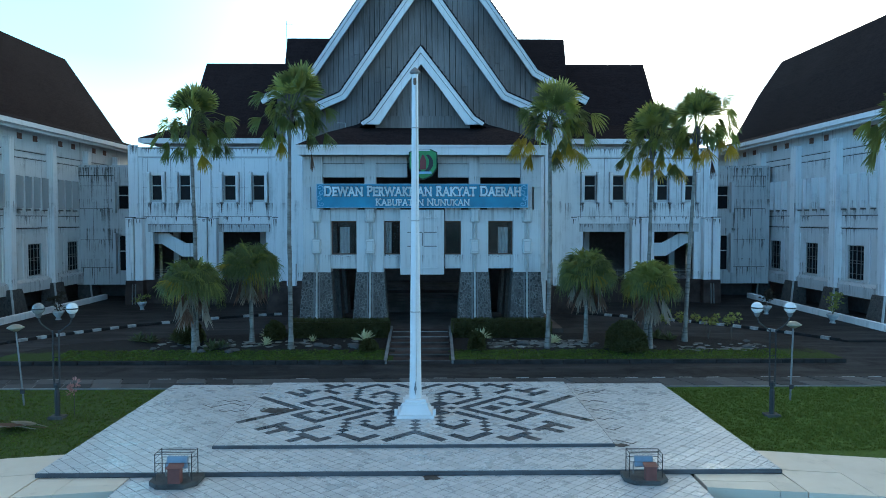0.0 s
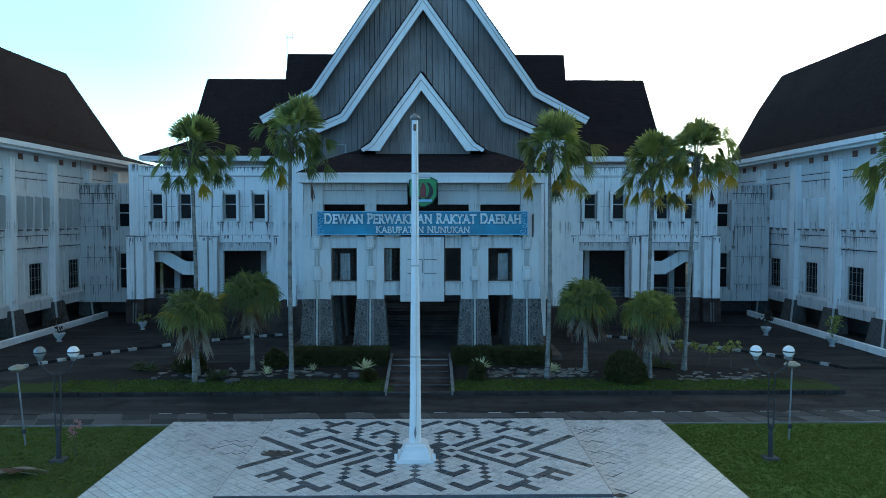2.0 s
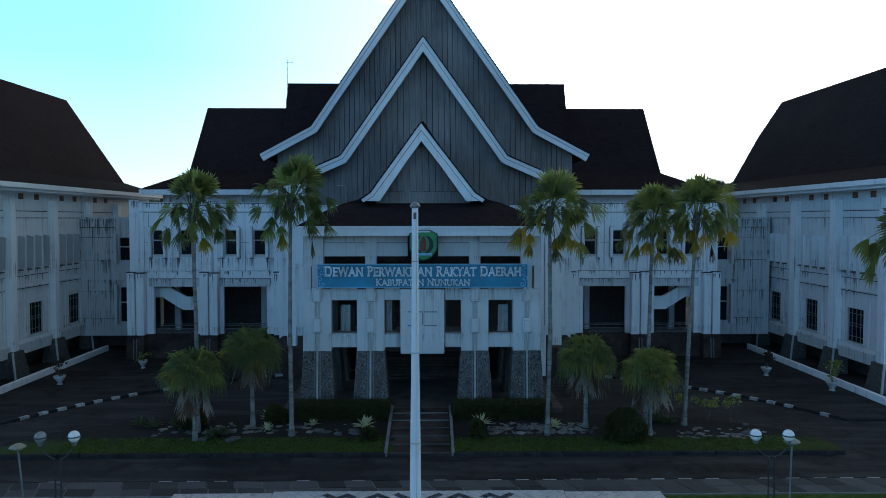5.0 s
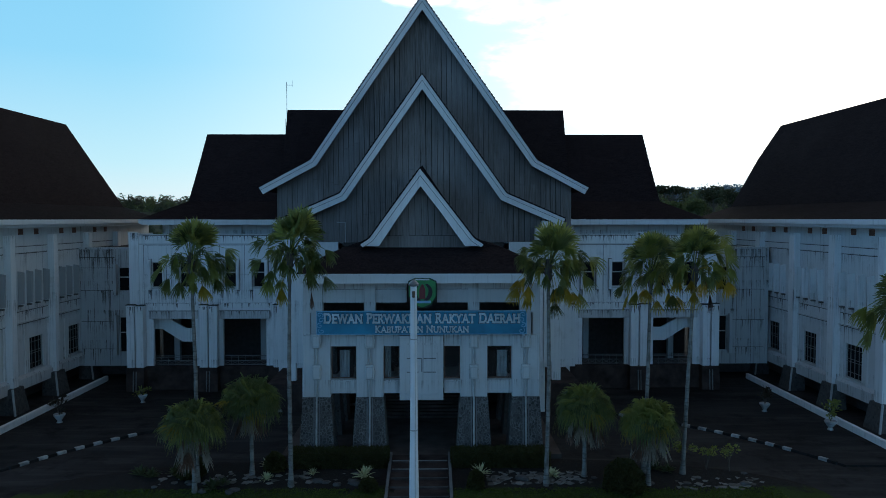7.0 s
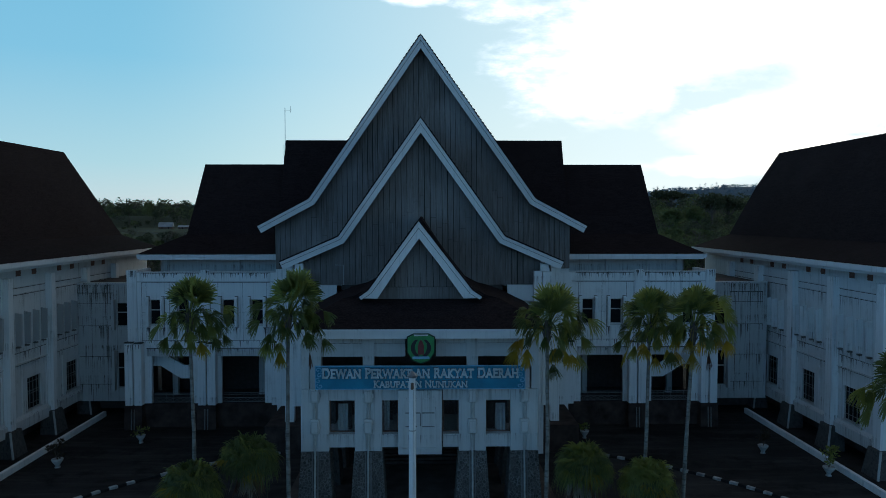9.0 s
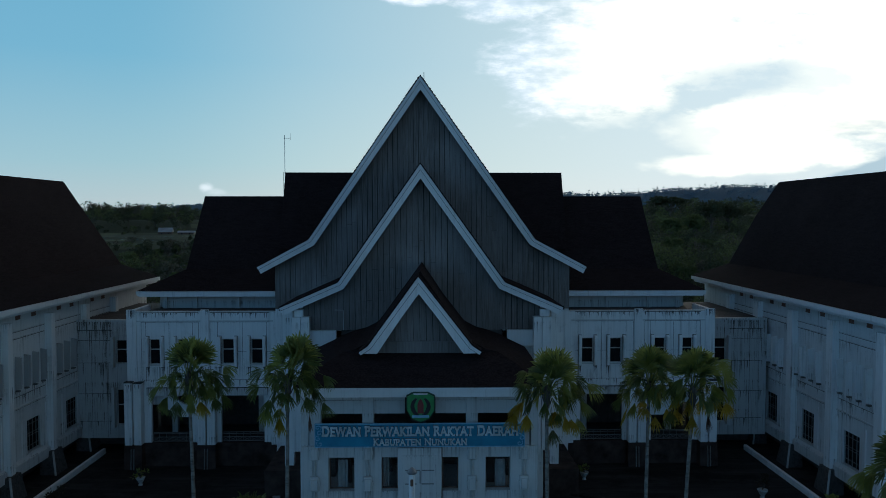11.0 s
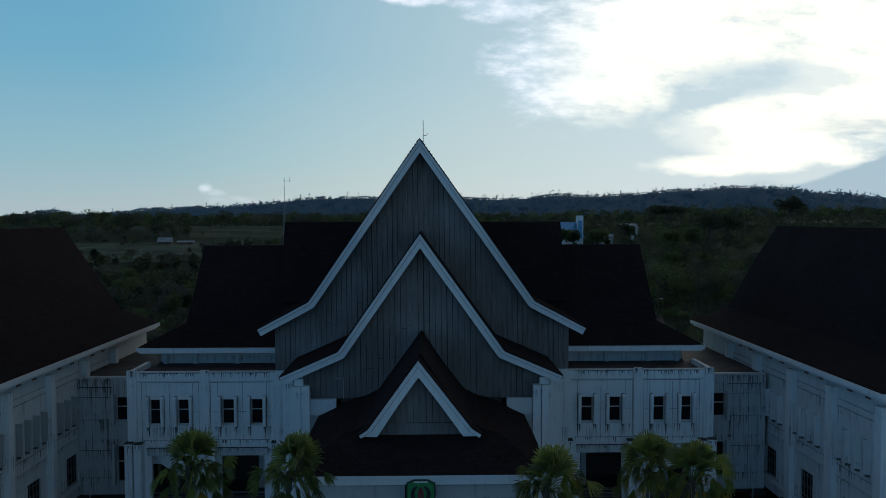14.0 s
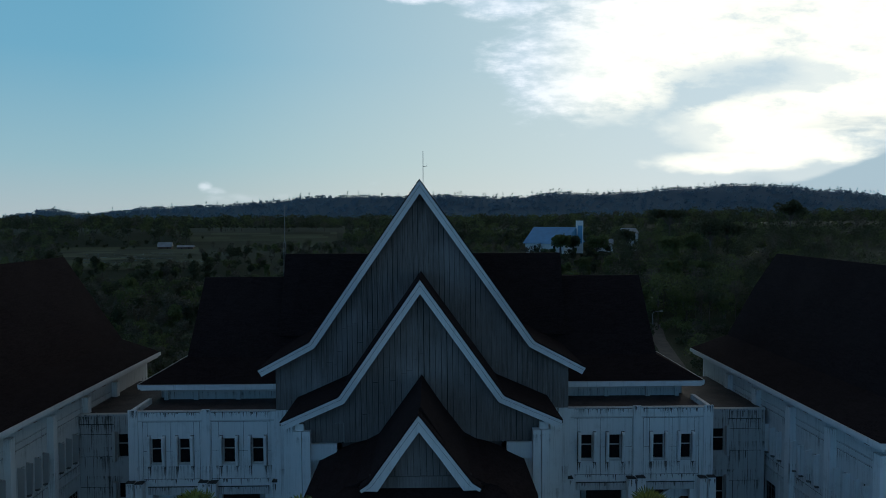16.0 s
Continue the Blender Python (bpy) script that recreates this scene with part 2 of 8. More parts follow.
def rubble(name, mortar_tone=1.0):
    """Split stones in raised mortar, with the mortar's paleness scaled by the factor."""
    n = Nodes(name)
    v = n.scaled(1.0, 1.0, 0.86)
    edge = n.voronoi(6.3, "DISTANCE_TO_EDGE", v)
    cell = n.voronoi(6.3, "F1", v, "Color")
    bw = n.t.nodes.new("ShaderNodeRGBToBW")
    n.t.links.new(cell, bw.inputs[0])
    fine = n.noise(16, 4)
    stone = n.mix(bw.outputs[0], (0.022, 0.020, 0.020), (0.125, 0.115, 0.105))
    stone = n.mix(n.ramp(fine, 0.35, 0.7, 0, 0.5), stone, (0.08, 0.076, 0.07))
    mortar = n.mix(fine, tuple(mortar_tone * c for c in (0.15, 0.144, 0.134)), tuple(mortar_tone * c for c in (0.25, 0.24, 0.225)))
    mortar = n.mix(n.ramp(n.noise(1.6, 4, 0.6), 0.42, 0.62, 0, 0.7), mortar, (0.07, 0.066, 0.06))
    col = n.mix(n.ramp(edge, 0.045, 0.11), mortar, stone)
    n.bump(n.math("ADD", n.ramp(edge, 0.0, 0.14), n.math("MULTIPLY", fine, 0.3)), 0.6, 0.05)
    return n.done(col, 0.8)


def shingles(name):
    """Dark brown bitumen shingles in courses."""
    n = Nodes(name)
    course = n.noise(1.0, 2, 0.5, n.scaled(0.9, 0.9, 7.0))
    fine = n.noise(9.0, 4, 0.6)
    patch = n.noise(0.12, 4, 0.6)
    col = n.mix(n.ramp(fine, 0.35, 0.65), (0.012, 0.0085, 0.009), (0.034, 0.024, 0.024))
    col = n.mix(n.ramp(patch, 0.4, 0.7, 0, 0.5), col, (0.036, 0.027, 0.026))
    tabs = n.noise(1.0, 2, 0.5, n.scaled(3.2, 3.2, 5.5))
    col = n.mix(n.ramp(course, 0.46, 0.60, 0, 0.22), col, (0.040, 0.030, 0.031))
    col = n.mix(n.ramp(tabs, 0.56, 0.68, 0, 0.3), col, (0.008, 0.006, 0.0065))
    n.bump(n.math("ADD", course, fine), 0.6, 0.03)
    return n.done(col, 0.92, Specular_IOR_Level=0.02)


def asphalt(name, dark=0.032, light=0.062, moss=0.35):
    n = Nodes(name)
    patch, fine, spots = n.noise(0.18, 6, 0.62), n.noise(22, 4), n.noise(1.6, 5, 0.65)
    col = n.mix(n.ramp(patch, 0.3, 0.7), (dark * 1.04, dark * 0.98, dark * 0.96), (light * 1.05, light * 0.98, light * 0.95))
    worn = n.noise(1.0, 6, 0.62, n.scaled(0.12, 0.9, 1.0))
    col = n.mix(n.ramp(worn, 0.46, 0.70, 0, 0.6), col, (light * 1.9, light * 1.75, light * 1.65))
    blot = n.noise(0.55, 6, 0.7)
    col = n.mix(n.ramp(blot, 0.50, 0.66, 0, 0.7), col, (dark * 0.6, dark * 0.5, dark * 0.45))
    col = n.mix(n.ramp(spots, 0.56, 0.74, 0, moss), col, (0.035, 0.042, 0.022))
    col = n.mix(n.ramp(fine, 0.6, 0.8, 0, 0.3), col, (0.08, 0.078, 0.072))
    n.bump(fine, 0.4, 0.012)
    return n.done(col, n.ramp(patch, 0.3, 0.7, 0.75, 0.95), Specular_IOR_Level=0.12)


def grass(name, a=(0.046, 0.080, 0.012), b=(0.098, 0.140, 0.025), bare=(0.12, 0.11, 0.05), amount=0.35):
    n = Nodes(name)
    patch, mid, fine = n.noise(0.16, 5, 0.6), n.noise(1.1, 5, 0.65), n.noise(30, 4, 0.7)
    col = n.mix(n.ramp(fine, 0.3, 0.7), a, b)
    col = n.mix(n.ramp(mid, 0.5, 0.75, 0, 0.3), col, tuple(c * 0.6 for c in a))
    clump = n.noise(6.0, 5, 0.7)
    col = n.mix(n.ramp(clump, 0.42, 0.66, 0, 0.55), col, tuple(c * 0.55 for c in a))
    col = n.mix(n.ramp(patch, 0.52, 0.72, 0, amount), col, bare)
    n.bump(n.math("ADD", fine, n.math("MULTIPLY", mid, 2.0)), 0.8, 0.04)
    return n.done(col, 0.9, Specular_IOR_Level=0.15)


def garden_soil(name):
    """Dark bare soil with leaf litter, and a ragged strip of grass along the road."""
    n = Nodes(name)
    sep = n.t.nodes.new("ShaderNodeSeparateXYZ")
    n.t.links.new(n.pos, sep.inputs[0])
    mid, fine, litter = n.noise(0.9, 5, 0.65), n.noise(26, 4, 0.7), n.noise(7.0, 5, 0.7)
    soil = n.mix(n.ramp(fine, 0.3, 0.7), (0.016, 0.014, 0.013), (0.045, 0.040, 0.036))
    soil = n.mix(n.ramp(litter, 0.56, 0.72, 0, 0.6), soil, (0.085, 0.075, 0.062))
    turf = n.mix(n.ramp(fine, 0.3, 0.7), (0.030, 0.048, 0.012), (0.066, 0.088, 0.024))
    turf = n.mix(n.ramp(mid, 0.55, 0.72, 0, 0.7), turf, (0.035, 0.034, 0.022))
    edge = n.math("ADD", sep.outputs[1], n.math("MULTIPLY", n.math("SUBTRACT", mid, 0.5), 3.2))
    col = n.mix(n.ramp(edge, 14.3, 15.1), turf, soil)
    n.bump(n.math("ADD", fine, n.math("MULTIPLY", litter, 1.5)), 0.8, 0.04)
    return n.done(col, 0.95, Specular_IOR_Level=0.1)


def tile(name, base, joint=0.0, per="object", vary=0.1, rough=0.24):
    n = Nodes(name)
    r = n.random() if per == "object" else n.island()
    patch, fine, dirt = n.noise(0.35, 5, 0.6), n.noise(18, 4), n.noise(1.7, 6, 0.68)
    col = n.mix(n.ramp(r, 0, 1), tuple(c * (1 - vary) for c in base), tuple(min(1, c * (1 + vary * 0.5)) for c in base))
    col = n.mix(n.ramp(patch, 0.42, 0.72, 0, 0.30), col, tuple(c * 0.72 for c in base))
    col = n.mix(n.ramp(dirt, 0.60, 0.78, 0, 0.38), col, (0.22, 0.215, 0.19))
    n.bump(fine, 0.08, 0.004)
    return n.done(col, n.ramp(dirt, 0.4, 0.7, rough, min(1.0, rough + 0.3)), Specular_IOR_Level=0.5 if rough < 0.5 else 0.15)


def leaf(name, a, b, rough=0.6, per="object", through_light=0.35, fade=0.55, gloss=0.18):
    """Leaves: a little gloss, and light that shines through them."""
    n = Nodes(name)
    r = n.random() if per == "object" else n.island()
    fine = n.noise(5.0, 4, 0.6)
    col = n.mix(n.ramp(fine, 0.3, 0.7), a, b)
    col = n.mix(n.ramp(r, 0.0, 1.0, 0.0, fade), col, tuple(c * 0.5 for c in a))
    m = n.done(col, rough, Specular_IOR_Level=gloss)
    tr = n.t.nodes.new("ShaderNodeBsdfTranslucent")
    n.t.links.new(n.mix(0.5, col, tuple(min(1.0, c * 2.2) for c in b)), tr.inputs["Color"])
    mx = n.t.nodes.new("ShaderNodeMixShader")
    mx.inputs[0].default_value = through_light
    n.t.links.new(n.b.outputs[0], mx.inputs[1])
    n.t.links.new(tr.outputs[0], mx.inputs[2])
    out = [k for k in n.t.nodes if k.type == "OUTPUT_MATERIAL"][0]
    n.t.links.new(mx.outputs[0], out.inputs["Surface"])
    return m


def palm_bark(name):
    """Pale grey bark with dark leaf-scar rings and blotches of lichen."""
    n = Nodes(name)
    ring = n.noise(1.0, 3, 0.6, n.scaled(0.8, 0.8, 9.0))
    blot, fine = n.noise(2.4, 5, 0.65), n.noise(24, 3)
    col = n.mix(n.ramp(blot, 0.36, 0.62), (0.115, 0.105, 0.092), (0.245, 0.235, 0.215))
    col = n.mix(n.ramp(ring, 0.52, 0.66, 0.0, 0.75), col, (0.060, 0.054, 0.046))
    n.bump(n.math("ADD", ring, fine), 0.5, 0.02)
    return n.done(col, 0.85)


M = {
    "wall": weathered_white("weathered_white_paint", (0.83, 0.83, 0.815), 0.9, ((12.85, 0.9), (7.75, 1.5), (1.75, 0.9))),
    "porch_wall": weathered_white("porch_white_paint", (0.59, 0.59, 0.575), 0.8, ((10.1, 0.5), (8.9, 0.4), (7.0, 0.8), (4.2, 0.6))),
    # fin white darkened for the dimmer light on the left wing
    "fin": weathered_white("shade_grey_fin_white", (0.43, 0.43, 0.42), 0.7, ((10.0, 0.5),)),
    "wall_dirty": weathered_white("wet_stained_wall_paint", (0.56, 0.56, 0.545), 1.6, ((11.3, 3.0), (8.2, 2.0), (5.5, 2.2), (2.7, 1.8))),
    # stained wing white, toned down because its pilasters catch more sky
    "wing_wall_dim": weathered_white("wing_dimmed_white", (0.70, 0.70, 0.685), 1.1, ((11.27, 1.2), (7.1, 1.3), (5.65, 0.7), (2.6, 1.4), (1.75, 0.9))),
    "stain": plain("dark_stain_and_shade", (0.15, 0.145, 0.135), 0.9, vary=0.5, scale=3.0),
    "mould": plain("black_mould_and_shade", (0.055, 0.052, 0.048), 0.9, vary=0.6, scale=1.5),
    "curtain": plain("pale_pane_patch", (0.55, 0.53, 0.51), 0.9, vary=0.15),
    "wall_grey": weathered_white("stained_grey_white_paint", (0.60, 0.60, 0.585), 1.0, ((12.85, 0.8), (11.3, 1.6), (7.3, 1.2), (5.9, 0.8), (1.4, 1.0))),
    "trim": weathered_white("white_trim_paint", (0.80, 0.80, 0.79), 0.5),
    "pole": plain("white_gloss_paint", (0.70, 0.71, 0.71), 0.4, vary=0.08, scale=1.2),
    "roof": shingles("dark_shingles"),
    "boards": boards("grey_boards"),
    "boards_back": plain("dark_board_gap", (0.035, 0.032, 0.03), 0.9),
    "rubble": rubble("rubble_stone"),
    # the same stone with its mortar darkened
    "rubble_dark": rubble("dark_mortar_rubble", 0.4),
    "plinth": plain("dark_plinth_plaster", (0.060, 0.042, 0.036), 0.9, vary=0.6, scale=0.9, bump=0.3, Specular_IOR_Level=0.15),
    "rusty": plain("damp_rust_stained_screed", (0.050, 0.035, 0.031), 0.75, vary=0.7, scale=0.5, bump=0.3),
    "asphalt": asphalt("asphalt", 0.013, 0.044, 0.3),
    "apron": asphalt("dark_mossy_concrete", 0.006, 0.036, 0.4),
    "paver": tile("grey_paver", (0.088, 0.085, 0.082), vary=0.6, rough=0.8),
    "kerb_dark": plain("black_kerb_paint", (0.030, 0.028, 0.027), 0.9, vary=0.5, scale=1.5, Specular_IOR_Level=0.15),
    "kerb_white": plain("white_kerb_paint", (0.40, 0.40, 0.385), 0.75, vary=0.6, scale=2.0),
    "lawn": grass("lawn", (0.058, 0.104, 0.015), (0.128, 0.186, 0.034)),
    # darker, browner copy of the lawn; its dimmer light is in the colour
    "lawn_dim": grass("dim_olive_lawn", (0.042, 0.068, 0.012), (0.084, 0.115, 0.024), (0.062, 0.066, 0.028), 0.6),
    "weed": leaf("grey_green_weeds", (0.055, 0.075, 0.035), (0.115, 0.14, 0.07), per="island"),
    "dark_leaf": leaf("dark_red_brown_leaves", (0.030, 0.028, 0.020), (0.070, 0.055, 0.038), per="island"),
    "garden": garden_soil("garden_ground"),
    # distance haze painted into the ridge's colour: paler and bluer
    "hill": grass("haze_blue_hill_slopes", (0.054, 0.104, 0.146), (0.074, 0.130, 0.178), (0.064, 0.116, 0.160), 0.4),
    "field": grass("field", (0.028, 0.038, 0.018), (0.052, 0.062, 0.028), (0.060, 0.052, 0.034), 0.6),
    "fallow": tile("open_field_strips", (0.080, 0.088, 0.044), per="island", vary=0.55, rough=0.9),
    "lane": plain("dusty_lane", (0.10, 0.085, 0.07), 0.95, vary=0.35, scale=0.5, bump=0.3),
    "tile_w": tile("white_floor_tile", (0.53, 0.525, 0.51), vary=0.12),
    "tile_ws": tile("white_floor_tiles", (0.53, 0.525, 0.51), per="island", vary=0.12),
    "tile_d": tile("dark_floor_tile", (0.042, 0.047, 0.056), vary=0.3),
    "joint": plain("dark_mortar", (0.12, 0.117, 0.112), 0.9, vary=0.5, scale=0.8),
    "slab": tile("pale_concrete_slab", (0.70, 0.60, 0.47), vary=0.12, rough=0.4),
    "step_edge": plain("dark_step_edge", (0.075, 0.08, 0.088), 0.7, vary=0.4, scale=1.2),
    "stone_grey": plain("grey_stone", (0.10, 0.095, 0.09), 0.95, vary=0.45, scale=2.0, bump=0.4, per="object"),
    "grimy": plain("grimy_mossy_concrete", (0.075, 0.073, 0.068), 0.9, vary=0.6, scale=2.0, bump=0.4),
    "glass": plain("dark_window_glass", (0.014, 0.015, 0.017), 0.2, vary=0.2, Specular_IOR_Level=0.06),
    "clear_glass": plain("clear_window_glass", (0.80, 0.84, 0.85), 0.05, vary=0.05, Transmission_Weight=1.0, IOR=1.2, Specular_IOR_Level=0.2),
    "steps": plain("dark_wet_concrete", (0.105, 0.086, 0.076), 0.9, vary=0.4, scale=0.9, bump=0.3, Specular_IOR_Level=0.15),
    # near-black walls put the shade of the rooms into the colour
    "dark": plain("interior_shade_paint", (0.085, 0.072, 0.066), 0.9, vary=0.3),
    "frame": plain("grey_window_frame", (0.42, 0.42, 0.40), 0.6, vary=0.2),
    "frame_dull": plain("dull_grey_concrete", (0.19, 0.187, 0.178), 0.85, vary=0.4, scale=1.2, bump=0.3),
    "brown": plain("brown_frame", (0.13, 0.075, 0.05), 0.6, vary=0.3),
    "vent": plain("red_brown_vent", (0.20, 0.095, 0.065), 0.8, vary=0.4),
    "rail": plain("grey_rail_paint", (0.17, 0.17, 0.165), 0.5, vary=0.25),
    "sign": plain("blue_sign_board", (0.016, 0.215, 0.345), 0.45, vary=0.25, scale=1.0),
    "sign_light": plain("light_blue_ornament", (0.22, 0.48, 0.66), 0.5, vary=0.2),
    "letters": plain("silver_grey_letters", (0.50, 0.62, 0.65), 0.4, 0.2, vary=0.35, scale=2.0),
    "letter_edge": plain("dark_blue_letter_edge", (0.012, 0.05, 0.085), 0.5, vary=0.2),
    "green": plain("emblem_green", (0.035, 0.25, 0.075), 0.5, vary=0.2),
    "green_dark": plain("emblem_dark_green", (0.015, 0.06, 0.035), 0.5, vary=0.2),
    "maroon": plain("emblem_maroon", (0.16, 0.03, 0.03), 0.5, vary=0.2),
    "black": plain("black_paint", (0.02, 0.02, 0.022), 0.5, vary=0.3),
    "steel": plain("grey_steel", (0.22, 0.23, 0.24), 0.45, 0.5, vary=0.25),
    "post": plain("dark_post_paint", (0.024, 0.026, 0.029), 0.5, vary=0.3),
    "globe": plain("white_lamp_globe", (0.78, 0.78, 0.76), 0.2, vary=0.12, scale=5.0),
    "saucer": plain("pale_lamp_cover", (0.28, 0.26, 0.19), 0.4, vary=0.2),
    "slate": tile("broken_slate", (0.20, 0.188, 0.172), per="island", vary=0.6, rough=0.7),
    "mud": plain("broken_bed_mud", (0.055, 0.045, 0.036), 0.95, vary=0.5, scale=4.0, bump=0.6),
    "pink_leaf": leaf("dry_pink_leaves", (0.25, 0.12, 0.11), (0.40, 0.22, 0.20), per="island"),
    "globe_dirty": plain("dirty_lamp_globe", (0.22, 0.23, 0.22), 0.25, vary=0.4, scale=5.0),
    "red_box": plain("red_brown_box", (0.16, 0.055, 0.045), 0.55, vary=0.3),
    "flood": plain("blue_grey_floodlight", (0.20, 0.27, 0.34), 0.4, vary=0.2),
    "pot": plain("white_plant_pot", (0.42, 0.42, 0.41), 0.6, vary=0.3),
    "trunk": palm_bark("pale_palm_bark"),
    "bark": plain("dark_bark", (0.10, 0.085, 0.07), 0.9, vary=0.4, scale=2.0, bump=0.5),
    "frond": leaf("palm_green", (0.060, 0.084, 0.028), (0.125, 0.150, 0.050), 0.42, through_light=0.5, gloss=0.5),
    "frond_bright": leaf("palm_bright_green", (0.155, 0.185, 0.045), (0.30, 0.32, 0.085), 0.45, through_light=0.5, gloss=0.5),
    "frond_mid": leaf("palm_mid_green", (0.092, 0.126, 0.038), (0.190, 0.225, 0.074), 0.42, through_light=0.5, gloss=0.5),
    "frond_yellow": leaf("palm_yellow", (0.26, 0.21, 0.035), (0.44, 0.34, 0.065), through_light=0.5),
    "frond_dead": leaf("palm_dead", (0.28, 0.235, 0.185), (0.44, 0.39, 0.32)),
    "frond_brown": leaf("palm_brown", (0.15, 0.085, 0.06), (0.23, 0.14, 0.10)),
    "hedge": leaf("hedge_leaves", (0.042, 0.043, 0.017), (0.090, 0.088, 0.032), per="island"),
    "shrub": leaf("shrub_leaves", (0.15, 0.18, 0.045), (0.28, 0.30, 0.085), per="island"),
    "grass_blade": leaf("grass_blades", (0.055, 0.090, 0.013), (0.105, 0.145, 0.026), per="island", fade=0.2),
    "spiky": leaf("pale_spiky_leaves", (0.42, 0.44, 0.22), (0.66, 0.64, 0.38), per="island", fade=0.25),
    "forest_a": leaf("forest_dark", (0.036, 0.046, 0.028), (0.074, 0.086, 0.048), per="island"),
    "forest_b": leaf("forest_light", (0.060, 0.082, 0.034), (0.126, 0.150, 0.060), per="island"),
    "forest_c": leaf("forest_dry", (0.070, 0.068, 0.052), (0.125, 0.118, 0.090), per="island"),
    # far leaves carry the same bluish haze in their colour
    "forest_hazed": leaf("haze_blue_hill_woods", (0.074, 0.134, 0.188), (0.094, 0.160, 0.218), per="island", through_light=0.5, fade=0.3),
    "tin_blue": plain("blue_tin_roof", (0.13, 0.33, 0.52), 0.45, vary=0.15, scale=0.3),
    "tin": plain("grey_tin_roof", (0.30, 0.31, 0.32), 0.5, vary=0.3, scale=0.3),
    "water": plain("paddy_water", (0.10, 0.12, 0.13), 0.08, vary=0.2),
    "ditch": plain("wet_dark_ditch", (0.03, 0.034, 0.038), 0.25, vary=0.4),
}

# ---------------------------------------------------------------- builders


def box(bm, x0, x1, y0, y1, z0, z1):
    x0, x1, y0, y1, z0, z1 = min(x0, x1), max(x0, x1), min(y0, y1), max(y0, y1), min(z0, z1), max(z0, z1)
    v = [bm.verts.new((x, y, z)) for z in (z0, z1) for y in (y0, y1) for x in (x0, x1)]
    for f in ((0, 2, 3, 1), (4, 5, 7, 6), (0, 1, 5, 4), (2, 6, 7, 3), (0, 4, 6, 2), (1, 3, 7, 5)):
        bm.faces.new([v[i] for i in f])
    return v


def prism(bm, ring_a, ring_b):
    """A solid between two rings of the same count."""
    a, b = [bm.verts.new(p) for p in ring_a], [bm.verts.new(p) for p in ring_b]
    n = len(a)
    bm.faces.new(a)
    bm.faces.new(b[::-1])
    for i in range(n):
        bm.faces.new((a[i], b[i], b[(i + 1) % n], a[(i + 1) % n]))


def prism_y(bm, poly, y0, y1):
    prism(bm, [(x, y0, z) for x, z in poly], [(x, y1, z) for x, z in poly])


def prism_x(bm, poly, x0, x1):
    prism(bm, [(x0, y, z) for y, z in poly], [(x1, y, z) for y, z in poly])


def prism_z(bm, poly, z0, z1):
    prism(bm, [(x, y, z0) for x, y in poly], [(x, y, z1) for x, y in poly])


def lathe(bm, prof, n=12, cx=0.0, cy=0.0, lean=(0, 0)):
    """Rings of (radius, z), closed at both ends."""
    rings = []
    for r, z in prof:
        rings.append([bm.verts.new((cx + lean[0] * z + r * math.cos(2 * math.pi * i / n), cy + lean[1] * z + r * math.sin(2 * math.pi * i / n), z)) for i in range(n)])
    for a, b in zip(rings, rings[1:]):
        for i in range(n):
            bm.faces.new((a[i], a[(i + 1) % n], b[(i + 1) % n], b[i]))
    bm.faces.new(rings[0][::-1])
    bm.faces.new(rings[-1])


def tube(bm, pts, r, n=6, r_end=None):
    """A round bar along points."""
    pts = [Vector(p) for p in pts]
    rings = []
    for i, p in enumerate(pts):
        d = (pts[min(i + 1, len(pts) - 1)] - pts[max(i - 1, 0)]).normalized()
        side = d.cross(Vector((0, 0, 1)))
        side = Vector((1, 0, 0)) if side.length < 1e-3 else side.normalized()
        up = side.cross(d)
        rr = r if r_end is None else r + (r_end - r) * i / (len(pts) - 1)
        rings.append([bm.verts.new(p + rr * (math.cos(2 * math.pi * k / n) * side + math.sin(2 * math.pi * k / n) * up)) for k in range(n)])
    for a, b in zip(rings, rings[1:]):
        for k in range(n):
            bm.faces.new((a[k], a[(k + 1) % n], b[(k + 1) % n], b[k]))
    bm.faces.new(rings[0][::-1])
    bm.faces.new(rings[-1])


def mesh_of(name, bm, material, smooth=False):
    bmesh.ops.recalc_face_normals(bm, faces=bm.faces)
    me = bpy.data.meshes.new(name)
    bm.to_mesh(me)
    bm.free()
    me.materials.append(material)
    if smooth:
        for p in me.polygons:
            p.use_smooth = True
    return me


def bevel(bm, width, segments=1):
    bmesh.ops.bevel(bm, geom=list(bm.edges), offset=width, segments=segments, affect="EDGES", clamp_overlap=True)


def part(name, what, material=None, parent=None, label="", at=None, smooth=False):
    """Links a bmesh or a mesh as one mesh object under a thing or a part."""
    me = what if isinstance(what, bpy.types.Mesh) else mesh_of(name, what, material, smooth)
    ob = new(name, me)
    if parent is not None:
        ob.parent = parent
        if parent.type == "EMPTY":
            ob.matrix_parent_inverse = parent.matrix_basis.inverted()
    if at is not None:
        ob.matrix_basis = at
    if label:
        tagged(ob, label)
    return ob


def local(name, what, material, parent, label="", at=None, smooth=False):
    """The same for a thing that is built round its own base and copied later."""
    me = what if isinstance(what, bpy.types.Mesh) else mesh_of(name, what, material, smooth)
    ob = new(name, me)
    ob.parent = parent
    if at is not None:
        ob.matrix_basis = at
    if label:
        tagged(ob, label)
    return ob


def thing(name, label, category, at=(0, 0, 0), group="", kind=""):
    ob = new(name)
    ob.empty_display_size = 0.3
    ob.matrix_basis = Matrix.Translation(at)
    return tagged(ob, label, category, group, kind)


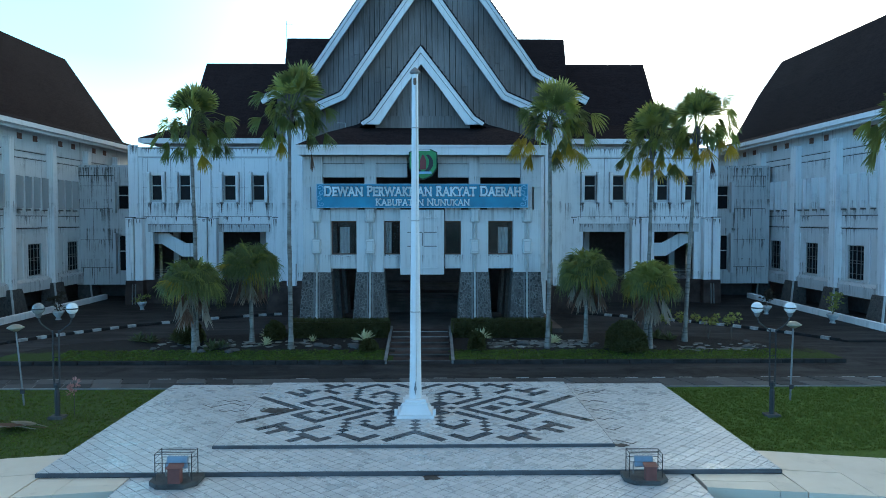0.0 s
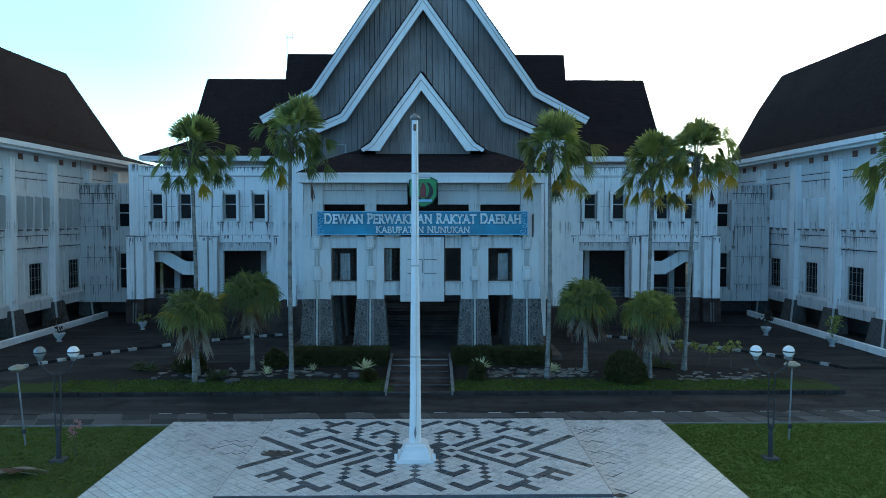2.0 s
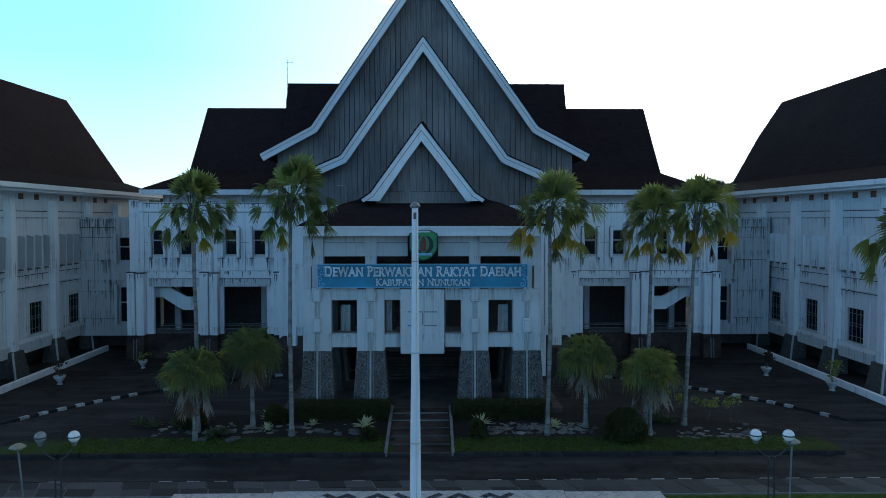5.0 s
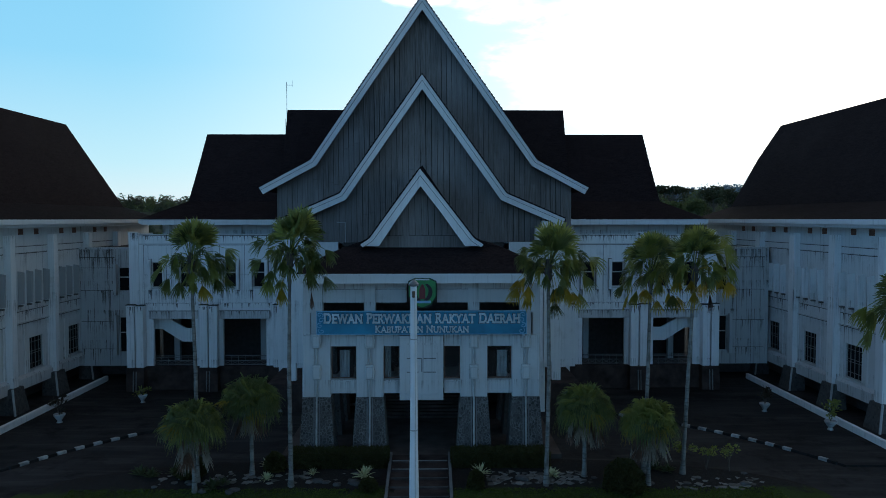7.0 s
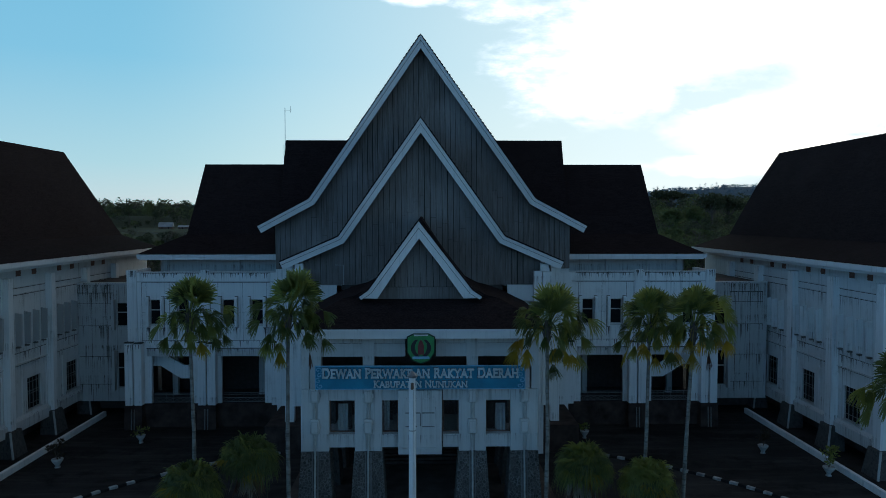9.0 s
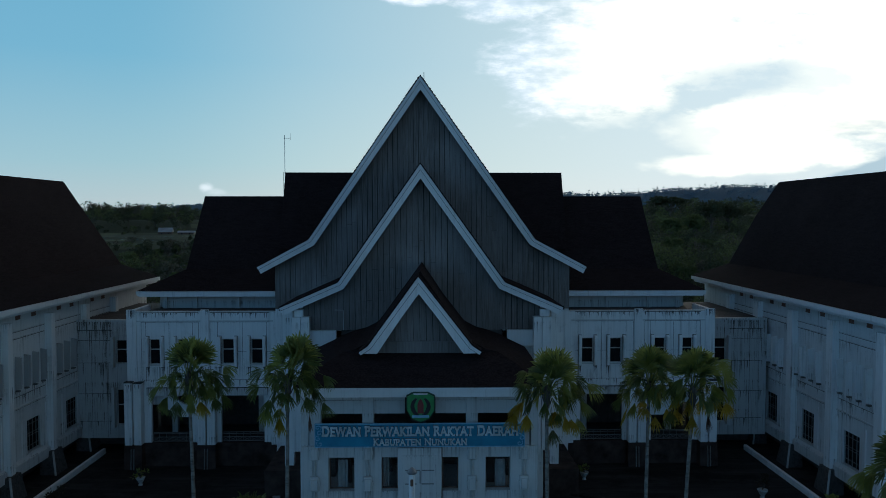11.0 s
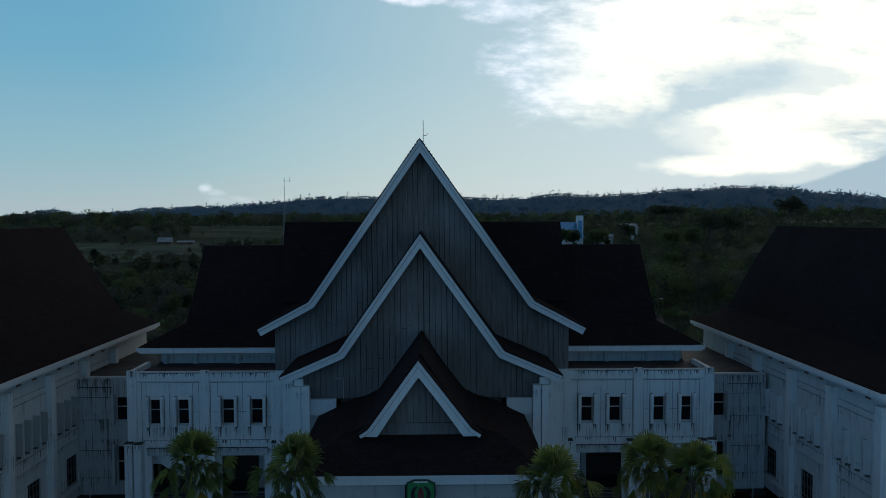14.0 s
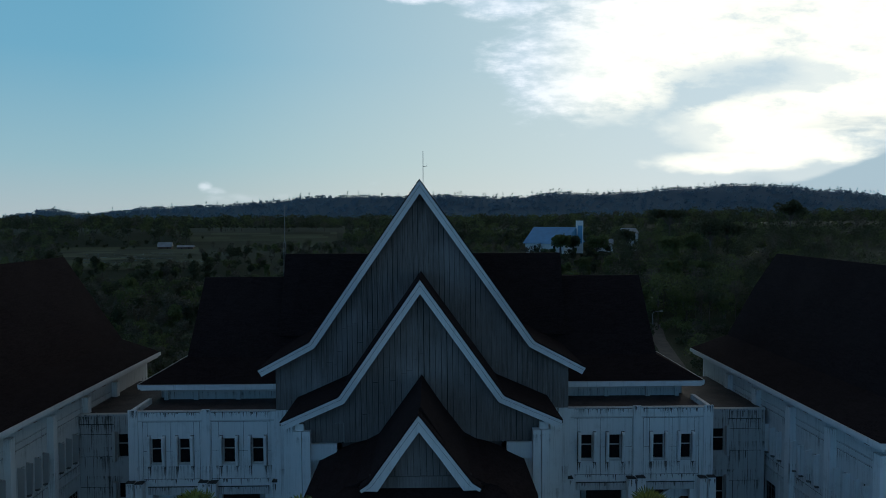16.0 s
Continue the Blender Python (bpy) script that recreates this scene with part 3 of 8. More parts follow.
def solo(name, bm, material, label, category, group="", kind="", smooth=False):
    return tagged(new(name, mesh_of(name, bm, material, smooth)), label, category, group, kind)


def wall_with_holes(bm, x0, x1, z0, z1, y0, y1, holes):
    """A wall in the xz plane between y0 and y1 with openings (hx0, hx1, hz0, hz1), in one piece."""
    xs = sorted({x0, x1, *[h[0] for h in holes], *[h[1] for h in holes]})
    zs = sorted({z0, z1, *[h[2] for h in holes], *[h[3] for h in holes]})
    made = {}

    def solid(i, j):
        if not (0 <= i < len(xs) - 1 and 0 <= j < len(zs) - 1):
            return False
        mx, mz = (xs[i] + xs[i + 1]) / 2, (zs[j] + zs[j + 1]) / 2
        return not any(h[0] < mx < h[1] and h[2] < mz < h[3] for h in holes)

    def vert(i, j, y):
        if (i, j, y) not in made:
            made[i, j, y] = bm.verts.new((xs[i], y, zs[j]))
        return made[i, j, y]

    for i in range(len(xs) - 1):
        for j in range(len(zs) - 1):
            if not solid(i, j):
                continue
            for y in (y0, y1):
                bm.faces.new((vert(i, j, y), vert(i + 1, j, y), vert(i + 1, j + 1, y), vert(i, j + 1, y)))
            for di, dj, p, q in ((-1, 0, (i, j), (i, j + 1)), (1, 0, (i + 1, j), (i + 1, j + 1)), (0, -1, (i, j), (i + 1, j)), (0, 1, (i, j + 1), (i + 1, j + 1))):
                if not solid(i + di, j + dj):
                    bm.faces.new((vert(*p, y0), vert(*q, y0), vert(*q, y1), vert(*p, y1)))


def turned(bm, m):
    bmesh.ops.transform(bm, matrix=m, verts=bm.verts)
    return bm


GROUND = -1.05      # the drive
BASE = -1.60        # bottom of the made ground

# ---------------------------------------------------------------- ground


def land_height(x, y):
    """Low rises in the middle distance, and a long wooded ridge behind them."""
    if y < 140:
        return 0.0
    u = x / y

    def bump(c, w):
        return math.exp(-0.5 * ((u - c) / w) ** 2)

    def ease(a, b):
        f = min(1.0, max(0.0, (y - a) / (b - a)))
        return f * f * (3 - 2 * f)

    h = 1.2 * noise.noise(Vector((x / 160, y / 160, 3.0))) * ease(180, 300)
    h += 11.5 * ease(180, 345) + 8.0 * ease(395, 490) - 10.0 * ease(650, 1100)
    h += 4.0 * ease(380, 520) * (1 - ease(650, 1100)) / (1 + math.exp(-(u - 0.30) * 16))
    crest = 4 + 22 * bump(-0.516, 0.03) + 12 * bump(-0.37, 0.05) + 66 * bump(-0.06, 0.20) + 93 * bump(0.45, 0.175) + 9 * bump(0.185, 0.03)
    crest += 9 * noise.fractal(Vector((u * 9, 2.0, 7.0)), 1.0, 2.0, 4)
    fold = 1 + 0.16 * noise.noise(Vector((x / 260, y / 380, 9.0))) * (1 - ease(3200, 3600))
    return h + max(0.0, crest) * 1.62 * ease(2500, 3600) * fold


def build_ground():
    ys = [-400, -120, -60, -30, 0, 30, 60, 90, 120, 150, 180, 200, 220, 240, 260, 280, 300, 320, 340, 360, 380, 400, 415, 430, 445, 460, 475, 490, 510, 540, 580, 630, 680, 800, 920, 1040, 1200, 1400, 1650, 1900, 2200, 2500]
    far = [2500, 2620, 2740, 2860, 2980, 3100, 3220, 3340, 3440, 3520, 3580, 3620, 3700, 3900, 4300]
    for name, rows_y, n, mat, lab, cat in (("ground", ys, 60, "field", "green and brown open land reaching to wooded hills", "ground"), ("far_hills", far, 260, "hill", "long wooded ridge on the horizon, painted bluish for haze", "hills")):
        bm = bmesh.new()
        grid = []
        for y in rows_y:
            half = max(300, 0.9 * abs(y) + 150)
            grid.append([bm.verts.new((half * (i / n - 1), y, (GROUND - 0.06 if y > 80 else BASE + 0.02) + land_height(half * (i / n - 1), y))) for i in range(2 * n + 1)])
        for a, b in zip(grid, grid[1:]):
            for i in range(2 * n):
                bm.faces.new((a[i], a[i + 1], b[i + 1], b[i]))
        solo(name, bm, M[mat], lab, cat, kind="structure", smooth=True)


build_ground()


def arc(r, a0, a1, n, cx=0.3, cy=6.65):
    return [(cx + r * math.sin(radians(a0 + (a1 - a0) * i / n)), cy + r * math.cos(radians(a0 + (a1 - a0) * i / n))) for i in range(n + 1)]


DRIVE_R = 28.1


def lawn_height(x, y):
    """The lawns lie almost level with the paving."""
    return -1.04 + 0.02 * noise.noise(Vector((x * 0.5, y * 0.5, 1.0)))


def build_roads():
    # one asphalt surface: the straight front road and the curved drive behind the garden
    bm = bmesh.new()
    ring = [(-60, 9.24), (60, 9.24), (60, 12.7)]
    ring += [(60, 18.8)] + arc(DRIVE_R, 64, -64, 48) + [(-60, 18.8), (-60, 12.7)]
    prism_z(bm, ring, BASE, GROUND)
    solo("road", bm, M["asphalt"], "dark worn asphalt drive with mossy patches", "road", kind="structure")
    # the forecourt between the drive and the buildings
    bm = bmesh.new()
    outer = arc(DRIVE_R + 0.16, -64, 64, 48)
    prism_z(bm, outer + [(60, 19.0), (60, 75), (-60, 75), (-60, 19.0)], BASE, GROUND + 0.10)
    solo("forecourt_pavement", bm, M["apron"], "dark mossy concrete forecourt before the buildings", "pavement", kind="structure")
    # lawns left and right of the plaza, the left one in the darker colour
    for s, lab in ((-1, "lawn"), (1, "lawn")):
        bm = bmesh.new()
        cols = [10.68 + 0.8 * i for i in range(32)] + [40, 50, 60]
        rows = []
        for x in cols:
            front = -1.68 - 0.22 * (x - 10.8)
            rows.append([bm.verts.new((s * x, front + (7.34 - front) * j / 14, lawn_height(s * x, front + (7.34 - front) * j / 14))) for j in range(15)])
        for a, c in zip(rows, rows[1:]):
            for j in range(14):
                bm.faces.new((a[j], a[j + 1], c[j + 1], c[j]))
        solo(lab, bm, M["lawn"] if s > 0 else M["lawn_dim"], "short green lawn beside the tiled plaza" if s > 0 else "olive lawn with bare patches beside the plaza, its dimmer side painted in", "lawn", kind="structure", smooth=True)


build_roads()


def kerb_run(name, pts, width, height, label, block=0.95, z=GROUND, mats=("kerb_white", "kerb_dark"), shown=0.72, count_seed=3):
    """Painted kerb stones, black and white by turns, along a line of points."""
    th = thing(name, label, "kerb", (*pts[len(pts) // 2], z), kind="structure")
    length, walk_pts = 0.0, [Vector((*p, 0)) for p in pts]
    segs = []
    for a, b in zip(walk_pts, walk_pts[1:]):
        segs.append((length, a, b))
        length += (b - a).length
    fade = random.Random(count_seed)
    count = int(length / block)
    step = length / count
    bm = bmesh.new()
    box(bm, -step / 2 + 0.012, step / 2 - 0.012, -width / 2, width / 2, -0.05, height)
    bevel(bm, 0.025)
    me_w = mesh_of("kerb_stone", bm, M[mats[0]])
    me_d = me_w.copy()
    me_d.materials.clear()
    me_d.materials.append(M[mats[1]])
    for i in range(count):
        s = (i + 0.5) * step
        s0, a, b = [g for g in segs if g[0] <= s][-1]
        p = a + (b - a).normalized() * (s - s0)
        ang = math.degrees(math.atan2(b.y - a.y, b.x - a.x))
        part("kerb_stone", me_w if i % 2 and fade.random() < shown else me_d, None, th, at=pose(p.x, p.y, z, 0, 0, ang))


kerb_run("kerb", arc(DRIVE_R + 0.05, -63, 63, 64), 0.26, 0.18, "curved kerb painted in black and white blocks", 0.6)

# ---------------------------------------------------------------- main building

WALL_Y = 39.6
WIN_X = [(13.95, 14.98), (16.42, 17.5), (20.32, 21.34), (22.78, 23.72)]
OPEN_X = [(13.88, 17.62), (20.15, 23.68)]


def drips(bm, x0, x1, top, longest, n, y, seed, turn=None):
    """Thin tapering rain runs that hang from a ledge, on a wall whose face is at y."""
    rnd = random.Random(seed)
    for _ in range(n):
        x, ln, w = rnd.uniform(x0, x1), longest * rnd.uniform(0.2, 1.0) ** 1.5, rnd.uniform(0.012, 0.045)
        e = rnd.uniform(-0.01, 0.01)
        prism(bm, [(x - w, y - 0.004, top), (x + w, y - 0.004, top), (x + w * 0.7 + e, y - 0.004, top - ln * 0.6), (x + e, y - 0.004, top - ln), (x - w * 0.7 + e, y - 0.004, top - ln * 0.6)],
              [(x - w, y + 0.002, top), (x + w, y + 0.002, top), (x + w * 0.7 + e, y + 0.002, top - ln * 0.6), (x + e, y + 0.002, top - ln), (x - w * 0.7 + e, y + 0.002, top - ln * 0.6)])
    return bm


def window_set(w, h, name="window"):
    """Mesh data of a sash window: frame, cross bar and glass, centred, looking to -y."""
    f = bmesh.new()
    t = 0.07
    for a in ((-w / 2, -w / 2 + t, -h / 2, h / 2), (w / 2 - t, w / 2, -h / 2, h / 2), (-w / 2 + t, w / 2 - t, h / 2 - t, h / 2), (-w / 2 + t, w / 2 - t, -h / 2, -h / 2 + t), (-w / 2 + t, w / 2 - t, 0.14, 0.24)):
        box(f, a[0], a[1], -0.05, 0.05, a[2], a[3])
    g = bmesh.new()
    box(g, -w / 2 + 0.02, w / 2 - 0.02, 0.0, 0.02, -h / 2 + 0.02, h / 2 - 0.02)
    return mesh_of("window_frame", f, M["frame"]), mesh_of("pane", g, M["glass"])


def main_building():
    b = thing("main_building", "weathered white two-storey assembly building with dark roofs", "building", (0, WALL_Y, GROUND))
    mesh_win = window_set(1.02, 2.20)
    for s in (-1, 1):
        def X(*v):
            return [s * x for x in v]
        # front wall with its openings
        bm = bmesh.new()
        holes = [(min(s * a, s * c), max(s * a, s * c), 8.02, 10.22) for a, c in WIN_X] + [(min(s * a, s * c), max(s * a, s * c), 1.12, 5.28) for a, c in OPEN_X]
        xa, xb = sorted(X(12.6, 25.6))
        wall_with_holes(bm, xa, xb, 1.12, 12.55, WALL_Y, WALL_Y + 0.35, holes)
        part("wall", bm, M["wall"], b)
        bm = bmesh.new()
        box(bm, s * 25.25, s * 25.6, WALL_Y + 0.353, 44.0, 0.9, 12.69)
        part("side_wall", bm, M["wall"], b)
        # parapet capping, string courses
        bm = bmesh.new()
        box(bm, s * 12.6, s * 25.62, WALL_Y - 0.05, WALL_Y + 0.45, 12.55, 12.63)
        box(bm, s * 12.6, s * 25.6, WALL_Y - 0.06, WALL_Y, 11.72, 11.84)
        part("parapet_cap", bm, M["wall_grey"], b, "rain-stained parapet capping")
        for i, (p, q) in enumerate(((24.82, 25.66), (18.57, 19.28), (12.6, 13.0))):
            bm = bmesh.new()
            box(bm, s * p, s * q, WALL_Y - 0.16, WALL_Y, 5.98, 12.80 if i < 2 else 12.54)
            bevel(bm, 0.02)
            part("pilaster", bm, M["wall"], b)
        # lintel bands over the ground-floor openings
        for a, c in OPEN_X:
            bm = bmesh.new()
            box(bm, s * (a - 0.35), s * (c + 0.35), WALL_Y - 0.14, WALL_Y, 5.28, 5.94)
            for j in range(5):
                xx = a - 0.1 + (c - a + 0.2) * j / 4
                box(bm, s * (xx - 0.02), s * (xx + 0.02), WALL_Y - 0.16, WALL_Y - 0.14, 5.31, 5.9)
            part("lintel_band", bm, M["wall_grey"], b)
        # twin buttress slabs on the ground floor
        for p, q in ((24.3, 25.74), (17.96, 19.5), (11.84, 13.12)):
            bt = bmesh.new()
            mid = (p + q) / 2
            box(bt, s * p, s * (mid - 0.06), WALL_Y - 0.75, WALL_Y, 1.1, 6.48)
            box(bt, s * (mid + 0.06), s * q, WALL_Y - 0.75, WALL_Y, 1.1, 6.55)
            bevel(bt, 0.03)
            bb = part("buttress", bt, M["wall"], b)
            sb = bmesh.new()
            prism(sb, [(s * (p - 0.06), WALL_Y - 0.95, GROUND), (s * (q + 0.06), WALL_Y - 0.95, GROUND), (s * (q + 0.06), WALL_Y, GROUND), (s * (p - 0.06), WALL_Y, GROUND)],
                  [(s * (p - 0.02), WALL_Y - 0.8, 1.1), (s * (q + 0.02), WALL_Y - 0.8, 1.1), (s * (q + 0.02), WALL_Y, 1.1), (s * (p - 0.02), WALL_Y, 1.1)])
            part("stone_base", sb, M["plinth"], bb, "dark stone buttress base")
            pp = bmesh.new()
            tube(pp, [(s * (mid - 0.12), WALL_Y - 1.0, GROUND), (s * (mid - 0.12), WALL_Y - 0.86, 0.8)], 0.05)
            tube(pp, [(s * (mid + 0.12), WALL_Y - 1.0, GROUND), (s * (mid + 0.12), WALL_Y - 0.86, 0.8)], 0.05)
            part("downpipe", pp, M["rail"], bb)
            for u0, u1, zt in ((p, mid - 0.06, 6.48), (mid + 0.06, q, 6.55)):
                cb = bmesh.new()
                box(cb, s * (u0 - 0.02), s * (u1 + 0.02), WALL_Y - 0.77, WALL_Y, zt - 0.03, zt + 0.035)
                part("mouldy_cap", cb, M["mould"], bb, "cap edge black with mould")
        # fine panel joints of the front, and dark lines of mould under the ledges
        for xx in (13.62, 15.7, 17.85, 18.5, 19.5, 20.02, 22.05, 24.05, 24.44):
            jb = bmesh.new()
            box(jb, s * (xx - 0.013), s * (xx + 0.013), WALL_Y - 0.006, WALL_Y, 6.5, 11.7)
            part("panel_joint", jb, M["mould"], b)
        for u0, u1 in ((13.35, 18.5), (19.5, 24.45)):
            for z, h in ((11.68, 0.035), (12.50, 0.045), (9.1, 0.02), (6.62, 0.03)):
                jb = bmesh.new()
                if z == 9.1:
                    spans = ((u0, 13.6 if u0 < 14 else 20.0), (15.32, 16.1) if u0 < 14 else (21.65, 22.48), (17.8, 18.5) if u0 < 14 else (24.0, 24.45))
                    for v0, v1 in spans[1:]:
                        kb = bmesh.new()
                        box(kb, s * v0, s * v1, WALL_Y - 0.006, WALL_Y, z, z + h)
                        part("panel_joint", kb, M["mould"], b)
                    box(jb, s * spans[0][0], s * spans[0][1], WALL_Y - 0.006, WALL_Y, z, z + h)
                else:
                    box(jb, s * u0, s * u1, WALL_Y - 0.008, WALL_Y, z, z + h)
                part("panel_joint", jb, M["mould"], b)
        for a, c in OPEN_X:
            jb = bmesh.new()
            box(jb, s * (a - 0.37), s * (c + 0.37), WALL_Y - 0.155, WALL_Y, 5.94, 5.98)
            part("mouldy_ledge", jb, M["mould"], b)
        for k, (u0, u1, zt, ln, cnt, yy) in enumerate(((13.4, 18.4, 12.50, 0.55, 34, WALL_Y), (19.5, 24.4, 12.50, 0.55, 34, WALL_Y), (24.85, 25.6, 12.75, 0.8, 8, WALL_Y - 0.16), (18.6, 19.25, 12.75, 0.7, 7, WALL_Y - 0.16), (13.5, 17.95, 5.92, 0.5, 11, WALL_Y - 0.14), (19.7, 23.9, 5.92, 0.5, 11, WALL_Y - 0.14), (13.4, 18.0, 6.6, 0.6, 16, WALL_Y), (19.8, 24.4, 6.6, 0.6, 16, WALL_Y), (18.0, 19.45, 6.4, 0.9, 9, WALL_Y - 0.75), (24.35, 25.7, 6.4, 0.9, 9, WALL_Y - 0.75), (11.9, 13.05, 6.4, 0.9, 7, WALL_Y - 0.75))):
            xa2, xb2 = sorted((s * u0, s * u1))
            tagged(part("rain_stain", drips(bmesh.new(), xa2, xb2, zt, ln, cnt, yy, 300 + k + s), M["stain"], b), kind="stuff")
        for k, (zt, ln, cnt) in enumerate(((11.15, 1.7, 26), (10.37, 2.6, 14), (7.35, 2.4, 12), (4.48, 2.2, 10), (1.91, 1.4, 8))):
            xa2, xb2 = sorted((s * 28.7, s * 31.8))
            tagged(part("rain_stain", drips(bmesh.new(), xa2, xb2, zt, ln, cnt, 43.6, 330 + k + s), M["stain"], b), kind="stuff")
        # plinth
        bm = bmesh.new()
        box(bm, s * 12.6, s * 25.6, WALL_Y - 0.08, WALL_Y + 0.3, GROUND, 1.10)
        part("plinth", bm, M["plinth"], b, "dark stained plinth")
        # upper windows between upright fins
        for a, c in WIN_X:
            mx = s * (a + c) / 2
            frame_ob = part("window", mesh_win[0], None, b, at=Matrix.Translation((mx, WALL_Y + 0.2, 9.12)))
            ob = new("pane", mesh_win[1])
            ob.parent = frame_ob
            for e in (a - 0.27, c + 0.05):
                fb = bmesh.new()
                prism_x(fb, [(WALL_Y, 7.75), (WALL_Y - 0.30, 7.86), (WALL_Y - 0.42, 10.28), (WALL_Y - 0.30, 10.45), (WALL_Y, 10.45)], s * e, s * (e + 0.22))
                fo = part("fin", fb, M["wall"], b)
                # dark plate behind the fin paints its shadow gap on the wall
                jb = bmesh.new()
                box(jb, s * (e - 0.035), s * (e + 0.255), WALL_Y - 0.012, WALL_Y, 7.70, 10.50)
                part("dark_joint", jb, M["mould"], fo)
                xa2, xb2 = sorted((s * (e - 0.02), s * (e + 0.24)))
                tagged(part("rain_stain", drips(bmesh.new(), xa2, xb2, 7.72, 1.15, 5, WALL_Y, int(e * 90) + s), M["stain"], fo), kind="stuff")
            sb = bmesh.new()
            box(sb, s * (a - 0.05), s * (c + 0.05), WALL_Y - 0.10, WALL_Y + 0.1, 7.90, 8.01)
            part("window_sill", sb, M["wall_grey"], b)
        # rooms behind the openings, painted dark for shade: floor, back wall, stair flight
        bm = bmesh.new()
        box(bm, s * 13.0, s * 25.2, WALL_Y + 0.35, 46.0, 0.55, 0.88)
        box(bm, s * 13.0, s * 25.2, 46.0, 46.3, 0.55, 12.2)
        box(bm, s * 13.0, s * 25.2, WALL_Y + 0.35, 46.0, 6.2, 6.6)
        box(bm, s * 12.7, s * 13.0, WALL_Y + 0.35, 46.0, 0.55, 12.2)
        part("inner_room", bm, M["dark"], b, "open ground-floor gallery painted dark for its shade")
        bm = bmesh.new()
        prism_y(bm, [(s * x, z) for x, z in ((20.0, 4.27), (21.18, 4.27), (22.68, 5.14), (24.0, 5.14), (24.0, 4.22), (23.27, 4.22), (21.49, 3.09), (20.0, 3.09))], WALL_Y + 1.0, WALL_Y + 1.25)
        part("stair_balustrade", bm, M["wall"], b, "white solid stair balustrade inside the opening")
        for xx in (14.8, 22.8):
            bm = bmesh.new()
            box(bm, s * xx, s * (xx + 0.5), 43.6, 44.1, 0.88, 6.2)
            part("inner_column", bm, M["wall_grey"], b)
        # railing with crossed bars in each opening
        for a, c in OPEN_X:
            rb = bmesh.new()
            for z in (1.18, 1.55, 1.84, 1.97):
                tube(rb, [(s * a, WALL_Y + 0.2, z), (s * c, WALL_Y + 0.2, z)], 0.025)
            n = 6
            for i in range(n):
                u, v = a + (c - a) * i / n, a + (c - a) * (i + 1) / n
                tube(rb, [(s * u, WALL_Y + 0.2, 1.18), (s * v, WALL_Y + 0.2, 1.55)], 0.018, 5)
                tube(rb, [(s * v, WALL_Y + 0.2, 1.18), (s * u, WALL_Y + 0.2, 1.55)], 0.018, 5)
                tube(rb, [(s * u, WALL_Y + 0.2, 1.1), (s * u, WALL_Y + 0.2, 1.97)], 0.02, 5)
            part("railing", rb, M["rail"], b, "thin grey steel railing with crossed bars")
        # flat terrace roof behind the parapet, clerestory wall under the eave
        bm = bmesh.new()
        box(bm, s * 12.6, s * 25.25, WALL_Y + 0.35, 46.2, 12.0, 12.2)
        part("terrace_roof", bm, M["rusty"], b, "damp dark flat roof behind the parapet")
        bm = bmesh.new()
        box(bm, s * 12.5, s * 24.6, 45.6, 46.0, 12.2, 13.7)
        for xx in (13.2, 17.4, 21.4, 24.2):
            box(bm, s * xx, s * (xx + 0.4), 45.3, 45.6, 12.2, 13.7)
        part("clerestory_wall", bm, M["wall_grey"], b)
        # link to the wing
        bm = bmesh.new()
        xa, xb = sorted(X(25.6, 32.2))
        ha, hb = sorted(X(27.25, 28.35))
        wall_with_holes(bm, xa, xb, 0.35, 11.2, 43.6, 43.95, [(ha, hb, 7.3, 9.5), (ha, hb, 1.6, 4.9)])
        link = part("link_wall", bm, M["wall_dirty"], b, "grey-streaked link wall between building and wing")
        bm = bmesh.new()
        box(bm, s * 25.6, s * 32.2, 43.52, 44.1, 11.2, 11.35)
        part("capping", bm, M["wall_grey"], link)
        for z in (1.91, 4.48, 7.35, 9.44, 10.37):
            bm = bmesh.new()
            box(bm, s * 28.67, s * 31.8, 43.582, 43.6, z, z + (0.06 if z > 10 else 0.035))
            part("panel_joint", bm, M["mould"], link)
        for xx in (29.2, 30.6):
            bm = bmesh.new()
            box(bm, s * xx, s * (xx + 0.02), 43.588, 43.6, 0.4, 10.05)
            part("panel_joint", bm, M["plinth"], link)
        for z0, z1 in ((7.0, 9.8), (1.4, 5.1)):
            bm = bmesh.new()
            box(bm, s * 28.4, s * 28.65, 43.1, 43.6, z0, z1)
            part("fin", bm, M["wall_grey"], b)
        for z, zz in ((8.4, 2.2), (3.25, 3.3)):
            fr, gl = window_set(1.1, zz)
            ob = part("window", fr, None, b, at=Matrix.Translation((s * 27.8, 43.78, z)))
            g = new("pane", gl)
            g.parent = ob
        bm = bmesh.new()
        box(bm, s * 25.6, s * 32.2, 43.95, 58, 11.0, 11.2)
        part("link_roof", bm, M["rusty"], b, "rusty stained flat link roof")
        bm = bmesh.new()
        box(bm, s * 25.6, s * 33, 46.0, 46.3, GROUND, 11.0)
        part("link_back_wall", bm, M["dark"], b)
    # walls of the body behind
    bm = bmesh.new()
    box(bm, -25.2, 25.2, 64, 64.4, GROUND, 13.7)
    box(bm, -25.2, -24.9, 46.3, 64, GROUND, 13.7)
    box(bm, 24.9, 25.2, 46.3, 64, GROUND, 13.7)
    part("back_wall", bm, M["wall_grey"], b)
    return b


